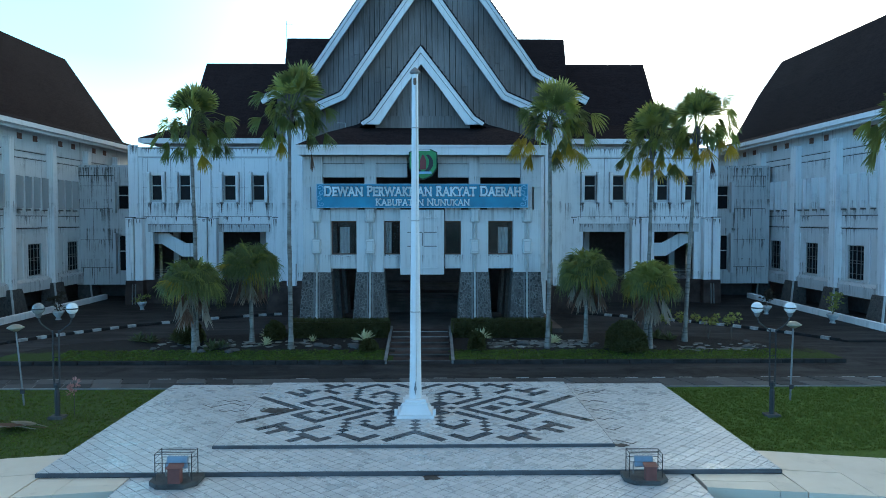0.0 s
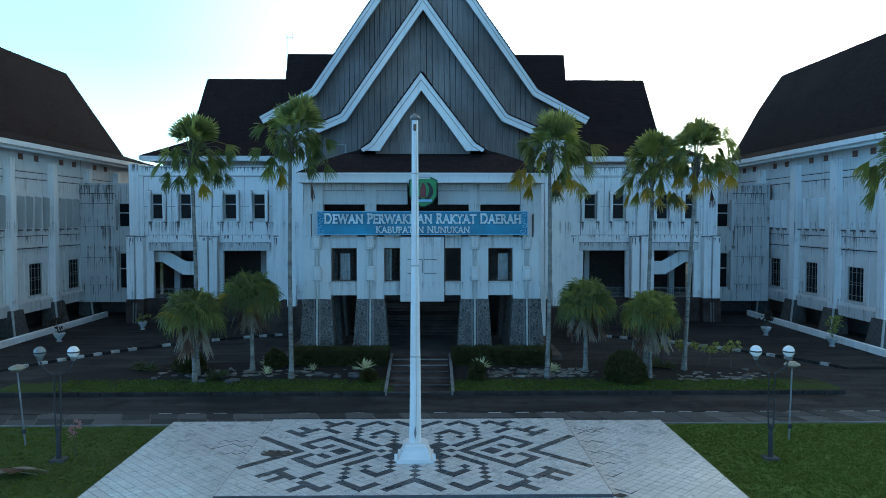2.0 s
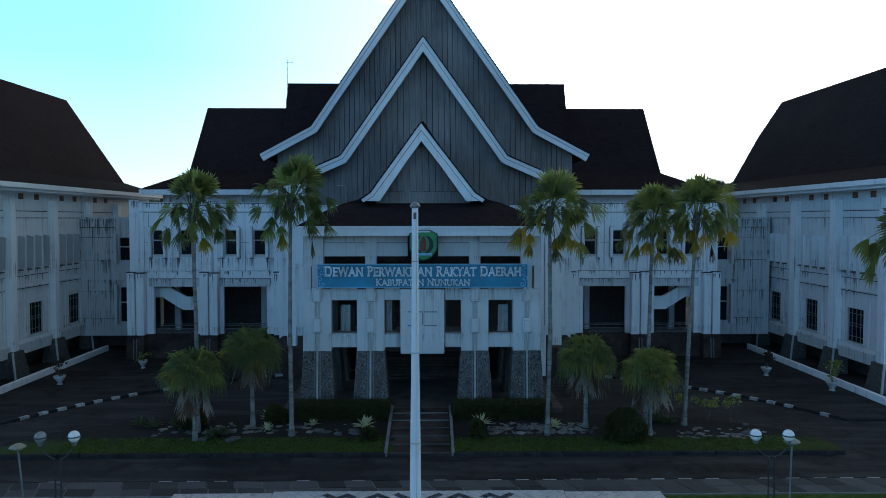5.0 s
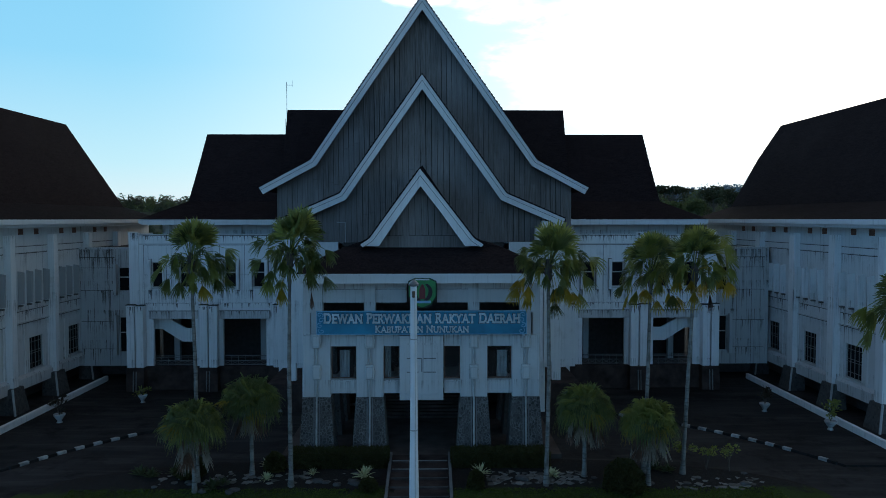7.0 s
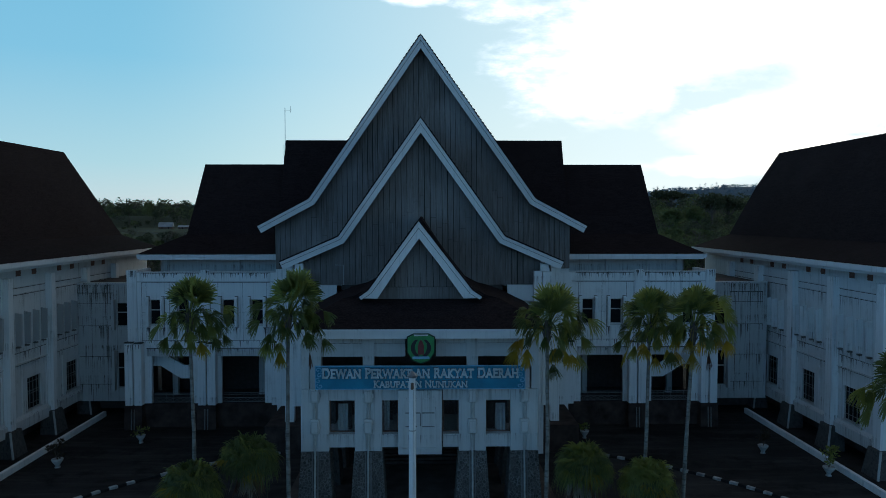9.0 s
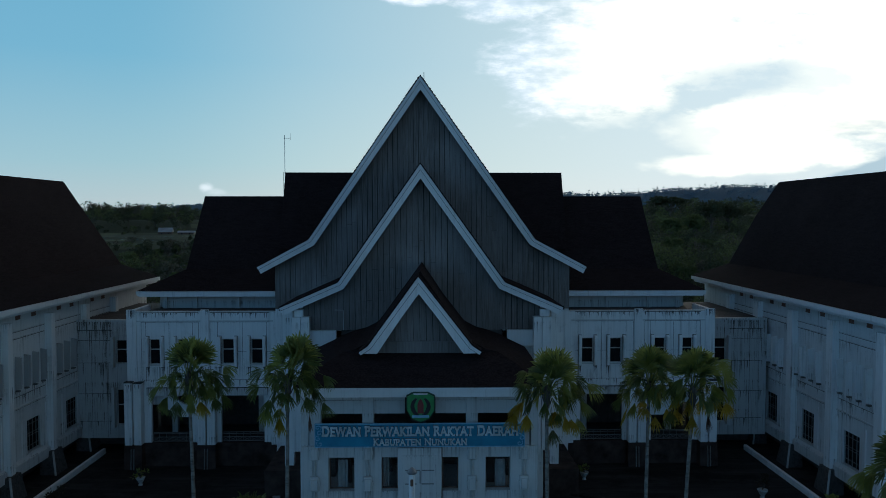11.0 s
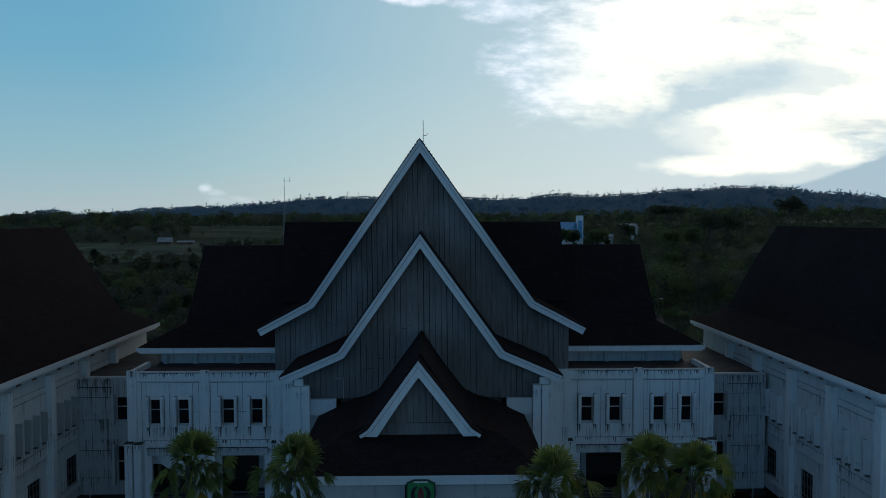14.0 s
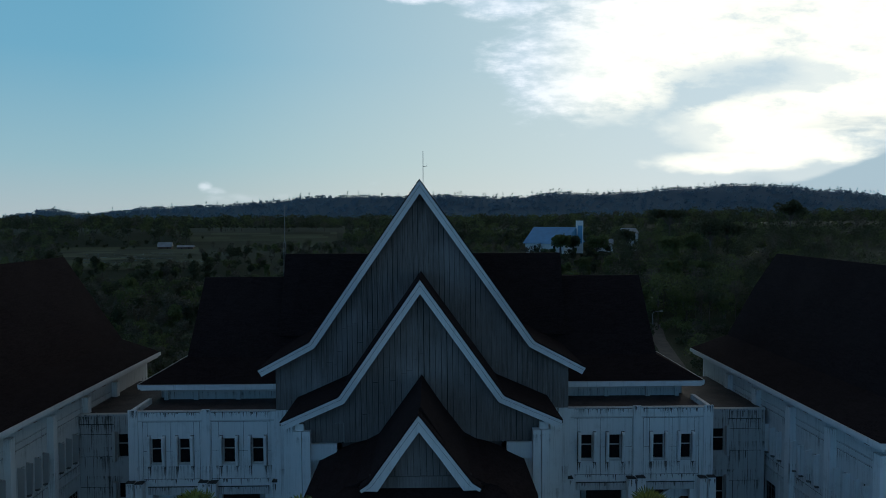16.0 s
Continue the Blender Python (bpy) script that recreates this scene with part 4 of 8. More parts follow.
def tent(bm, rings):
    """A roof of stacked rectangles (x0, x1, y0, y1, z), joined and closed on top and below."""
    vs = []
    for x0, x1, y0, y1, z in rings:
        vs.append([bm.verts.new(p) for p in ((x0, y0, z), (x1, y0, z), (x1, y1, z), (x0, y1, z))])
    for a, c in zip(vs, vs[1:]):
        for i in range(4):
            bm.faces.new((a[i], a[(i + 1) % 4], c[(i + 1) % 4], c[i]))
    bm.faces.new(vs[0][::-1])
    bm.faces.new(vs[-1])


def offset_line(pts, w):
    """A polyline moved to its lower side by w, with mitred corners."""
    out = []
    for i, p in enumerate(pts):
        p = Vector(p)
        dirs = []
        if i > 0:
            dirs.append((p - Vector(pts[i - 1])).normalized())
        if i < len(pts) - 1:
            dirs.append((Vector(pts[i + 1]) - p).normalized())
        ns = [Vector((d.y, -d.x)) if d.x >= 0 else Vector((-d.y, d.x)) for d in dirs]
        if len(ns) == 2:
            m = (ns[0] + ns[1]).normalized()
            out.append(p + m * (w / m.dot(ns[0])))
        else:
            out.append(p + ns[0] * w)
    return [tuple(v) for v in out]


# half outlines of the three gables from the peak outwards: (x, z); each peak leans a little to one side
GABLES = [
    dict(y=38.5, line=[(0, 32.58), (4.8, 25.72), (9.54, 18.93), (13.9, 16.62)], w=0.64, base=12.95, wall=12.6, back=58.0, lean=-0.17),
    dict(y=31.9, line=[(0, 24.80), (3.1, 20.42), (6.28, 15.91), (10.72, 13.99)], w=0.63, base=12.15, wall=9.1, back=38.8, lean=-0.10),
    dict(y=22.35, line=[(0, 17.12), (1.7, 14.86), (3.26, 12.78), (3.84, 12.40)], w=0.66, base=12.92, wall=3.3, back=31.9, lean=-0.12),
]


def height_on(line, x):
    x = abs(x)
    for (a, za), (c, zc) in zip(line, line[1:]):
        if a <= x <= c:
            return za + (zc - za) * (x - a) / (c - a)
    return line[-1][1]


def gable(b, g, last):
    y, line, w = g["y"], g["line"], g["w"]
    low = offset_line(line, w)
    low[0] = (0.0, low[0][1] - abs(low[0][0]) * (low[0][1] - low[1][1]) / (low[1][0] - low[0][0]))
    if last:
        low[-1] = (3.82, 12.29)
        low[-2] = (2.70, 12.27)
    foot = line[-1][1]

    def leant(bm):
        for v in bm.verts:
            v.co.x += g["lean"] * max(0.0, v.co.z - foot) / (line[0][1] - foot)
        return bm

    # barge boards, one each side, meeting at the peak
    for s in (-1, 1):
        bm = bmesh.new()
        prism_y(bm, [(s * x, z) for x, z in line] + [(s * x, z) for x, z in low[::-1]], y - 0.95, y - 0.70)
        rim = offset_line(line, 0.24)
        rim[0] = (0.0, line[0][1] - 0.42)
        prism_y(bm, [(s * x, z) for x, z in line] + [(s * x, z) for x, z in rim[::-1]], y - 1.02, y - 0.95)
        board = part("barge_board", leant(bm), M["trim"], b, "broad white barge board")
        # shade under the upper moulding, painted as a thin dark strip
        a, c = offset_line(line, 0.24), offset_line(line, 0.27)
        a[0], c[0] = (0.0, line[0][1] - 0.42), (0.0, line[0][1] - 0.47)
        bm = bmesh.new()
        prism_y(bm, [(s * x, z) for x, z in a] + [(s * x, z) for x, z in c[::-1]], y - 0.956, y - 0.95)
        part("moulding_joint", leant(bm), M["stain"], board)
        # shingle roof behind it, only its edge showing over the board
        bm = bmesh.new()
        top = [(x, z + 0.10) for x, z in line]
        top[-1] = (line[-1][0] + 0.03, line[-1][1] + 0.06)
        prism_y(bm, [(s * x, z) for x, z in top] + [(s * x, z - 0.30) for x, z in top[::-1]], y - 0.94, g["back"])
        roof = part("roof", leant(bm), M["roof"], b, "dark shingled gable roof")
        # ragged ends of the shingle courses along the verge
        bm = bmesh.new()
        rnd = random.Random(int(y) + s)
        for (xa, za), (xb, zb) in zip(line, line[1:]):
            length = math.hypot(xb - xa, zb - za)
            n = int(length / 0.34)
            ux, uz = (xb - xa) / length, (zb - za) / length
            for k in range(n):
                t0, t1 = k * length / n, (k + 0.97) * length / n
                h0, h1 = 0.035, 0.10 + rnd.uniform(-0.015, 0.02)
                quad = [(xa + ux * t0, za + uz * t0 - 0.02), (xa + ux * t1, za + uz * t1 - 0.02), (xa + ux * t1 - uz * h1, za + uz * t1 + ux * h1), (xa + ux * t0 - uz * h0, za + uz * t0 + ux * h0)]
                prism_y(bm, [(s * x, z) for x, z in quad], y - 1.06, y - 0.90)
        tagged(part("verge_shingles", leant(bm), M["roof"], roof, "ragged ends of the shingle courses"), kind="stuff")
        # soffit edge
        bm = bmesh.new()
        prism_y(bm, [(s * x, z - 0.02) for x, z in line] + [(s * x, z - 0.16) for x, z in line[::-1]], y - 0.70, y)
        part("soffit", leant(bm), M["wall_grey"], b)
    # timber boards
    backing = bmesh.new()
    pts = [(-g["wall"], g["base"])] + [(-x, min(z, 99) - 0.25) for x, z in line[::-1] if x < g["wall"]] + [(x, z - 0.25) for x, z in line[1:] if x < g["wall"]] + [(g["wall"], g["base"])]
    pts.insert(1, (-g["wall"], height_on(line, g["wall"]) - 0.25))
    pts.insert(-1, (g["wall"], height_on(line, g["wall"]) - 0.25))
    prism_y(backing, pts, y + 0.05, y + 0.4)
    wall = part("gable_wall", leant(backing), M["boards_back"], b, "dark backing of the timber gable")
    step = 0.44 if not last else 0.40
    n = int(2 * g["wall"] / step)
    step = 2 * g["wall"] / n
    rnd = random.Random(7)
    for i in range(n):
        gap = rnd.choice((0.008, 0.014, 0.022, 0.034))
        x0, x1 = -g["wall"] + i * step + gap, -g["wall"] + (i + 1) * step - gap
        d = rnd.uniform(0.0, 0.03)
        z0 = g["base"] + rnd.uniform(-0.02, 0.02)
        za, zb = height_on(line, x0) - 0.3, height_on(line, x1) - 0.3
        if min(za, zb) < z0 + 0.1:
            continue
        # long boards are jointed from two lengths
        cut = z0 + (max(za, zb) - z0) * rnd.uniform(0.3, 0.7) if max(za, zb) - z0 > 6 else None
        if cut and cut < min(za, zb) - 0.5:
            bm = bmesh.new()
            prism_y(bm, [(x0, z0), (x1, z0), (x1, cut - 0.008), (x0, cut - 0.008)], y - 0.02 - rnd.uniform(0.0, 0.03), y + 0.05)
            part("board", leant(bm), M["boards"], wall)
            z0 = cut + 0.008
        bm = bmesh.new()
        poly = [(x0, z0), (x1, z0), (x1, zb)]
        if x0 < 0 < x1:
            poly.append((0, line[0][1] - 0.3))
        poly.append((x0, za))
        prism_y(bm, poly, y - 0.02 - d, y + 0.05)
        part("board", leant(bm), M["boards"], wall)
    if last:
        bm = bmesh.new()
        box(bm, -3.0, 3.0, y - 0.10, y + 0.3, 12.16, 12.90)
        part("base_board", bm, M["boards"], wall, "broad grey board under the gable")


def main_roofs(b):
    bm = bmesh.new()
    tent(bm, [(-26.6, 26.6, 44.2, 66.0, 13.95), (-23.3, 23.3, 48.2, 62.4, 15.7), (-23.3, 23.3, 51.2, 59.4, 19.1), (-23.45, 23.45, 55.0, 55.6, 23.05)])
    part("roof", bm, M["roof"], b, "dark shingled main roof flaring at the eaves")
    bm = bmesh.new()
    tent(bm, [(-14.5, 14.5, 49.4, 61.0, 17.6), (-14.6, 14.6, 52.2, 57.8, 22.0), (-14.68, 14.68, 54.2, 55.2, 25.55)])
    part("roof", bm, M["roof"], b, "raised dark shingled ridge roof")
    for s in (-1, 1):
        bm = bmesh.new()
        box(bm, s * 12.5, s * 26.35, 44.1, 44.3, 13.42, 13.90)
        box(bm, s * 12.5, s * 26.6, 44.2, 46.0, 13.50, 13.58)
        box(bm, s * 26.45, s * 26.7, 44.3, 66.0, 13.58, 13.93)
        part("fascia", bm, M["trim"], b, "white eaves fascia")
    bm = bmesh.new()
    tube(bm, [(0, 57.0, 32.6), (0, 57.0, 36.7)], 0.035)
    tube(bm, [(0, 57.0, 35.0), (0.42, 57.0, 35.05), (0.46, 57.0, 35.3)], 0.03)
    part("lightning_rod", bm, M["steel"], b)
    for g, last in zip(GABLES[:2], (False, False)):
        gable(b, g, last)
    # body under the two great gables
    for s in (-1, 1):
        for name, *v in (("wall", 12.25, 12.6, 38.6, 46.0, 0.5, 16.2), ("wall", 9.45, 12.24, 38.6, 38.95, 1.1, 12.93), ("wall", 9.1, 9.4, 32.32, 38.9, 1.1, 14.2),
                         ("wall", 6.2, 9.4, 31.95, 32.3, GROUND, 12.13), ("pier", 8.48, 9.10, 31.0, 31.6, 3.0, 13.26), ("pier", 9.16, 9.80, 31.06, 31.6, 3.0, 13.24), ("pier_head", 9.0, 9.62, 31.2, 31.6, 13.28, 13.82), ("pier", 10.2, 10.9, 33.5, 34.1, GROUND, 13.6),
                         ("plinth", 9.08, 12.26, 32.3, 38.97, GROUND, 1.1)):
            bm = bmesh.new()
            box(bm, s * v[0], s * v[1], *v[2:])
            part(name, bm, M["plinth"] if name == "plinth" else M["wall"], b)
        bm = bmesh.new()
        box(bm, s * 11.22, s * 11.6, 38.585, 38.6, 8.2, 10.8)
        part("slit", bm, M["glass"], b, "narrow dark slit window")
        # flat plate painted dark for the shade in the doorway
        bm = bmesh.new()
        box(bm, s * 11.2, s * 11.78, 38.582, 38.6, 1.1, 5.35)
        part("slit", bm, M["dark"], b, "narrow doorway beside the porch, a plate painted dark for its shade")
        bm = bmesh.new()
        box(bm, s * 11.62, s * 11.86, 38.1, 38.6, 7.9, 11.0)
        part("fin", bm, M["wall"], b)
    bm = bmesh.new()
    tube(bm, [(-6.0, 31.78, 12.15), (-6.0, 31.78, 13.7), (-6.65, 31.78, 13.72)], 0.035, 6)
    part("pipe", bm, M["frame"], b, "thin grey pipe on the boards")
    # hall wall painted dark for the shade of the entrance
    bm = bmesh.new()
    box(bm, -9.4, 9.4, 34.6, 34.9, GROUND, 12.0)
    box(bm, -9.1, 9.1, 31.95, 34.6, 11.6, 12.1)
    part("entrance_back_wall", bm, M["dark"], b, "entrance hall wall painted dark for its shade")
    for s in (-1, 1):
        bm = bmesh.new()
        box(bm, s * 6.5, s * 8.47, 31.3, 31.62, 11.0, 12.2)
        part("panel", bm, M["trim"], b)


MAIN = main_building()
main_roofs(MAIN)

# ---------------------------------------------------------------- wings


def wing(s, wall_x, label):
    """A side wing along the forecourt; s: -1 or 1. Its long wall stands at x = s * wall_x."""
    b = thing("wing_building", label, "building", (s * wall_x, 40, GROUND), group="side wings")
    E = wall_x - 1.25                       # eaves edge
    y0, y1 = 26.0, 60.0
    pil = [25.62, 31.97, 38.35, 44.75, 51.1] if s < 0 else [26.25, 32.65, 39.05, 45.75, 52.3]
    half = 0.33 if s < 0 else 0.46
    # long wall built along x, then turned: local x = y
    wins = [(29.5, 2.1), (36.0, 2.1), (42.4, 2.1), (49.5, 2.1)] if s < 0 else [(30.3, 2.2), (36.75, 2.1), (43.2, 2.1), (49.8, 2.1)]
    wl = [(c - w / 2, c + w / 2, 1.75, 4.4) for c, w in wins]
    # four deep upright fins to a bay, with slit windows between them
    first = (27.2, 33.53, 39.97, 46.4) if s < 0 else (27.9, 34.75, 41.2, 47.6)
    slits = [(f + o - 0.25, f + o + 0.25, 7.45, 9.7) for f in first for o in (0.72, 3.22)]
    bm = bmesh.new()
    wall_with_holes(bm, y0, y1, 1.0, 13.6, 0, 0.4, wl + slits)
    side = Matrix(((0, s, 0, s * wall_x), (1, 0, 0, 0), (0, 0, 1, 0), (0, 0, 0, 1)))
    # darker than the pilasters: their difference in light is in the paint
    part("wall", turned(bm, side), M["wing_wall_dim"], b)
    # front end wall, back wall, far side
    bm = bmesh.new()
    box(bm, s * wall_x, s * (wall_x + 20), y0 - 0.3, y0, GROUND, 13.6)
    box(bm, s * wall_x, s * (wall_x + 20), y1, y1 + 0.3, GROUND, 13.6)
    box(bm, s * (wall_x + 19.7), s * (wall_x + 20), y0, y1, GROUND, 13.6)
    part("end_wall", bm, M["wall"], b)
    # rooms painted dark for the shade inside
    bm = bmesh.new()
    box(bm, s * (wall_x + 1.6), s * (wall_x + 1.8), y0, y1, GROUND, 13.5)
    part("inner_room", bm, M["dark"], b)
    for p in pil:
        bm = bmesh.new()
        box(bm, p - half, p + half, -0.55, 0, 1.0, 12.7)
        bevel(bm, 0.02)
        pl = part("pilaster", turned(bm, side), M["wall"], b)
        bm = bmesh.new()
        prism(bm, [(p - 0.95, -1.05, GROUND), (p + 0.95, -1.05, GROUND), (p + 0.95, 0.4, GROUND), (p - 0.95, 0.4, GROUND)],
              [(p - 0.72, -0.7, 1.0), (p + 0.72, -0.7, 1.0), (p + 0.72, 0.4, 1.0), (p - 0.72, 0.4, 1.0)])
        part("stone_base", turned(bm, side), M["rubble_dark"], pl, "battered rubble-stone pilaster base")
        bm = bmesh.new()
        tube(bm, [(p - 1.02, -1.0, GROUND), (p - 0.8, -0.7, 1.05)], 0.09)
        part("downpipe", turned(bm, side), M["frame"], pl)
    # string courses and raised panels between the pilasters
    for p, q in zip(pil, pil[1:]):
        for z, h, d in ((11.27, 0.06, 0.07), (11.82, 0.06, 0.09), (5.70, 0.09, 0.14), (6.68, 0.05, 0.05)):
            bm = bmesh.new()
            box(bm, p + 0.44, q - 0.44, -d, 0, z, z + h)
            sc = part("string_course", turned(bm, side), M["wall_grey"], b)
            # dark strip painted for the shadow under the ledge
            jb = bmesh.new()
            box(jb, p + 0.44, q - 0.44, -0.014, 0, z - (0.075 if z < 6 else 0.055), z)
            part("dark_joint", turned(jb, side), M["mould"], sc)
        bm = bmesh.new()
        box(bm, p + 0.42, q - 0.42, -0.30, 0, 0.55, 1.35)
        prism_x(bm, [(-0.30, 1.35), (0, 1.35), (0, 1.6)], p + 0.42, q - 0.42)
        part("wall_skirt", turned(bm, side), M["wall_grey"], b, "rain-stained skirt of the wall")
        c = (p + q) / 2
        for o in (-1.15, 1.15):
            bm = bmesh.new()
            box(bm, c + o - 0.33, c + o + 0.33, -0.02, 0.05, 12.72, 13.2)
            for k in range(4):
                box(bm, c + o - 0.33, c + o + 0.33, -0.05, -0.02, 12.76 + k * 0.11, 12.81 + k * 0.11)
            part("vent", turned(bm, side), M["vent"], b, "red-brown louvred vent")
    # windows with bars
    for c, w in wins:
        bm = bmesh.new()
        t = 0.06
        for a in ((c - w / 2, c - w / 2 + t, 1.75, 4.4), (c + w / 2 - t, c + w / 2, 1.75, 4.4), (c - w / 2, c + w / 2, 1.75, 1.81), (c - w / 2, c + w / 2, 4.34, 4.4)):
            box(bm, a[0], a[1], 0.1, 0.2, a[2], a[3])
        wo_ = part("window", turned(bm, side), M["frame"], b, "barred ground-floor window")
        for k in (1, 2, 3):
            x = c - w / 2 + w * k / 4
            bm = bmesh.new()
            box(bm, x - 0.02, x + 0.02, 0.11, 0.16, 1.8, 4.35)
            part("bar", turned(bm, side), M["rail"], wo_)
        for z in (2.2, 3.0, 3.2, 3.95):
            bm = bmesh.new()
            box(bm, c - w / 2 + 0.06, c + w / 2 - 0.06, 0.115, 0.15, z, z + 0.035)
            part("bar", turned(bm, side), M["rail"], wo_)
        bm = bmesh.new()
        box(bm, c - w / 2 - 0.1, c + w / 2 + 0.1, -0.08, 0.08, 1.62, 1.75)
        part("window_sill", turned(bm, side), M["wall_grey"], wo_)
        tagged(part("rain_stain", turned(drips(bmesh.new(), c - w / 2, c + w / 2, 1.62, 0.9, 14, -0.002, int(c * 7) + s), side), M["stain"], b), kind="stuff")
        tagged(part("rain_stain", turned(drips(bmesh.new(), c - 2.1, c + 2.1, 6.62, 0.8, 12, -0.002, int(c * 9) + s), side), M["stain"], b), kind="stuff")
        bm = bmesh.new()
        box(bm, c - w / 2 + 0.02, c + w / 2 - 0.02, 0.2, 0.22, 1.77, 4.38)
        part("pane", turned(bm, side), M["glass"], wo_)
        for a, d in ((c - w / 2 - 0.85, c - w / 2 - 0.72), (c + w / 2 + 0.72, c + w / 2 + 0.85)):
            bm = bmesh.new()
            box(bm, a, d, -0.06, 0, 1.6, 5.2)
            part("wall_strip", turned(bm, side), M["wall"], b)
    for f in first:
        for k in range(4):
            y = f + 1.26 * k
            bm = bmesh.new()
            prism(bm, [(y - 0.07, 0, 7.22), (y + 0.07, 0, 7.22), (y + 0.07, -0.44, 7.30), (y - 0.07, -0.44, 7.30)],
                  [(y - 0.07, 0, 9.86), (y + 0.07, 0, 9.86), (y + 0.07, -0.50, 9.76), (y - 0.07, -0.50, 9.76)])
            # same paint on both wings; the left fins have their shade painted in
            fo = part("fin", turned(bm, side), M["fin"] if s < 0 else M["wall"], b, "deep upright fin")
            bm = bmesh.new()
            box(bm, y - 0.10, y + 0.16, -0.30, 0, 7.08, 7.20)
            part("bracket", turned(bm, side), M["stain"], fo)
            tagged(part("rain_stain", turned(drips(bmesh.new(), y - 0.08, y + 0.3, 7.08, 0.45, 2, -0.002, int(y * 11) + s), side), M["stain"], fo), kind="stuff")
        for o in (0.72, 3.22):
            bm = bmesh.new()
            box(bm, f + o - 0.23, f + o + 0.23, 0.18, 0.2, 7.47, 9.68)
            part("pane", turned(bm, side), M["glass"], b)
    # eaves and roof
    bm = bmesh.new()
    xe, xr = E, (42.0 if s < 0 else 42.0)
    xo = 2 * xr - xe
    tent(bm, [tuple(sorted((s * xe, s * xo))) + (24.7, 61.0, 13.95), tuple(sorted((s * (xe + 4.6), s * (xo - 4.6)))) + (28.5, 61.6, 15.35),
              tuple(sorted((s * (xr - 2.9), s * (xr + 2.9)))) + (34.0, 61.8, 20.9), tuple(sorted((s * (xr - 0.1), s * (xr + 0.1)))) + (38.0, 62.0, 24.95)])
    part("roof", bm, M["roof"], b, "dark shingled wing roof flaring at the eaves")
    bm = bmesh.new()
    box(bm, s * (xe - 0.08), s * (xe + 0.14), 24.6, 61.0, 13.55, 13.93)
    box(bm, s * (xe + 0.14), s * (wall_x + 0.2), 24.7, 61.0, 13.50, 13.60)
    box(bm, s * (xe + 0.14), s * (xo), 24.6, 24.8, 13.55, 13.93)
    box(bm, s * (xe + 0.22), s * (xe + 0.40), 24.9, 60.9, 13.30, 13.50)
    part("fascia", bm, M["trim"], b, "white eaves fascia")
    # low white wall along the forecourt
    LW = 30.0 if s > 0 else 29.25
    w = thing("low_wall", "low white-painted kerb wall along the wing", "wall", (s * LW, 34, GROUND), kind="structure")
    n = 14
    for i in range(n):
        a, d = 21.0 + (43.2 - 21.0) * i / n, 21.0 + (43.2 - 21.0) * (i + 1) / n
        bm = bmesh.new()
        box(bm, s * LW, s * (LW + 0.3), a + 0.02, d - 0.02, GROUND, -0.48)
        bevel(bm, 0.03)
        part("wall_block", bm, M["wall"], w)
    return b


wing(-1, 31.9, "weathered white two-storey wing with dark flared roof")
wing(1, 32.6, "weathered white two-storey wing with dark flared roof")

# ---------------------------------------------------------------- entrance porch

PY = 19.65          # front face of the porch columns
COLS = [-6.35, -3.15, 3.15, 6.30]


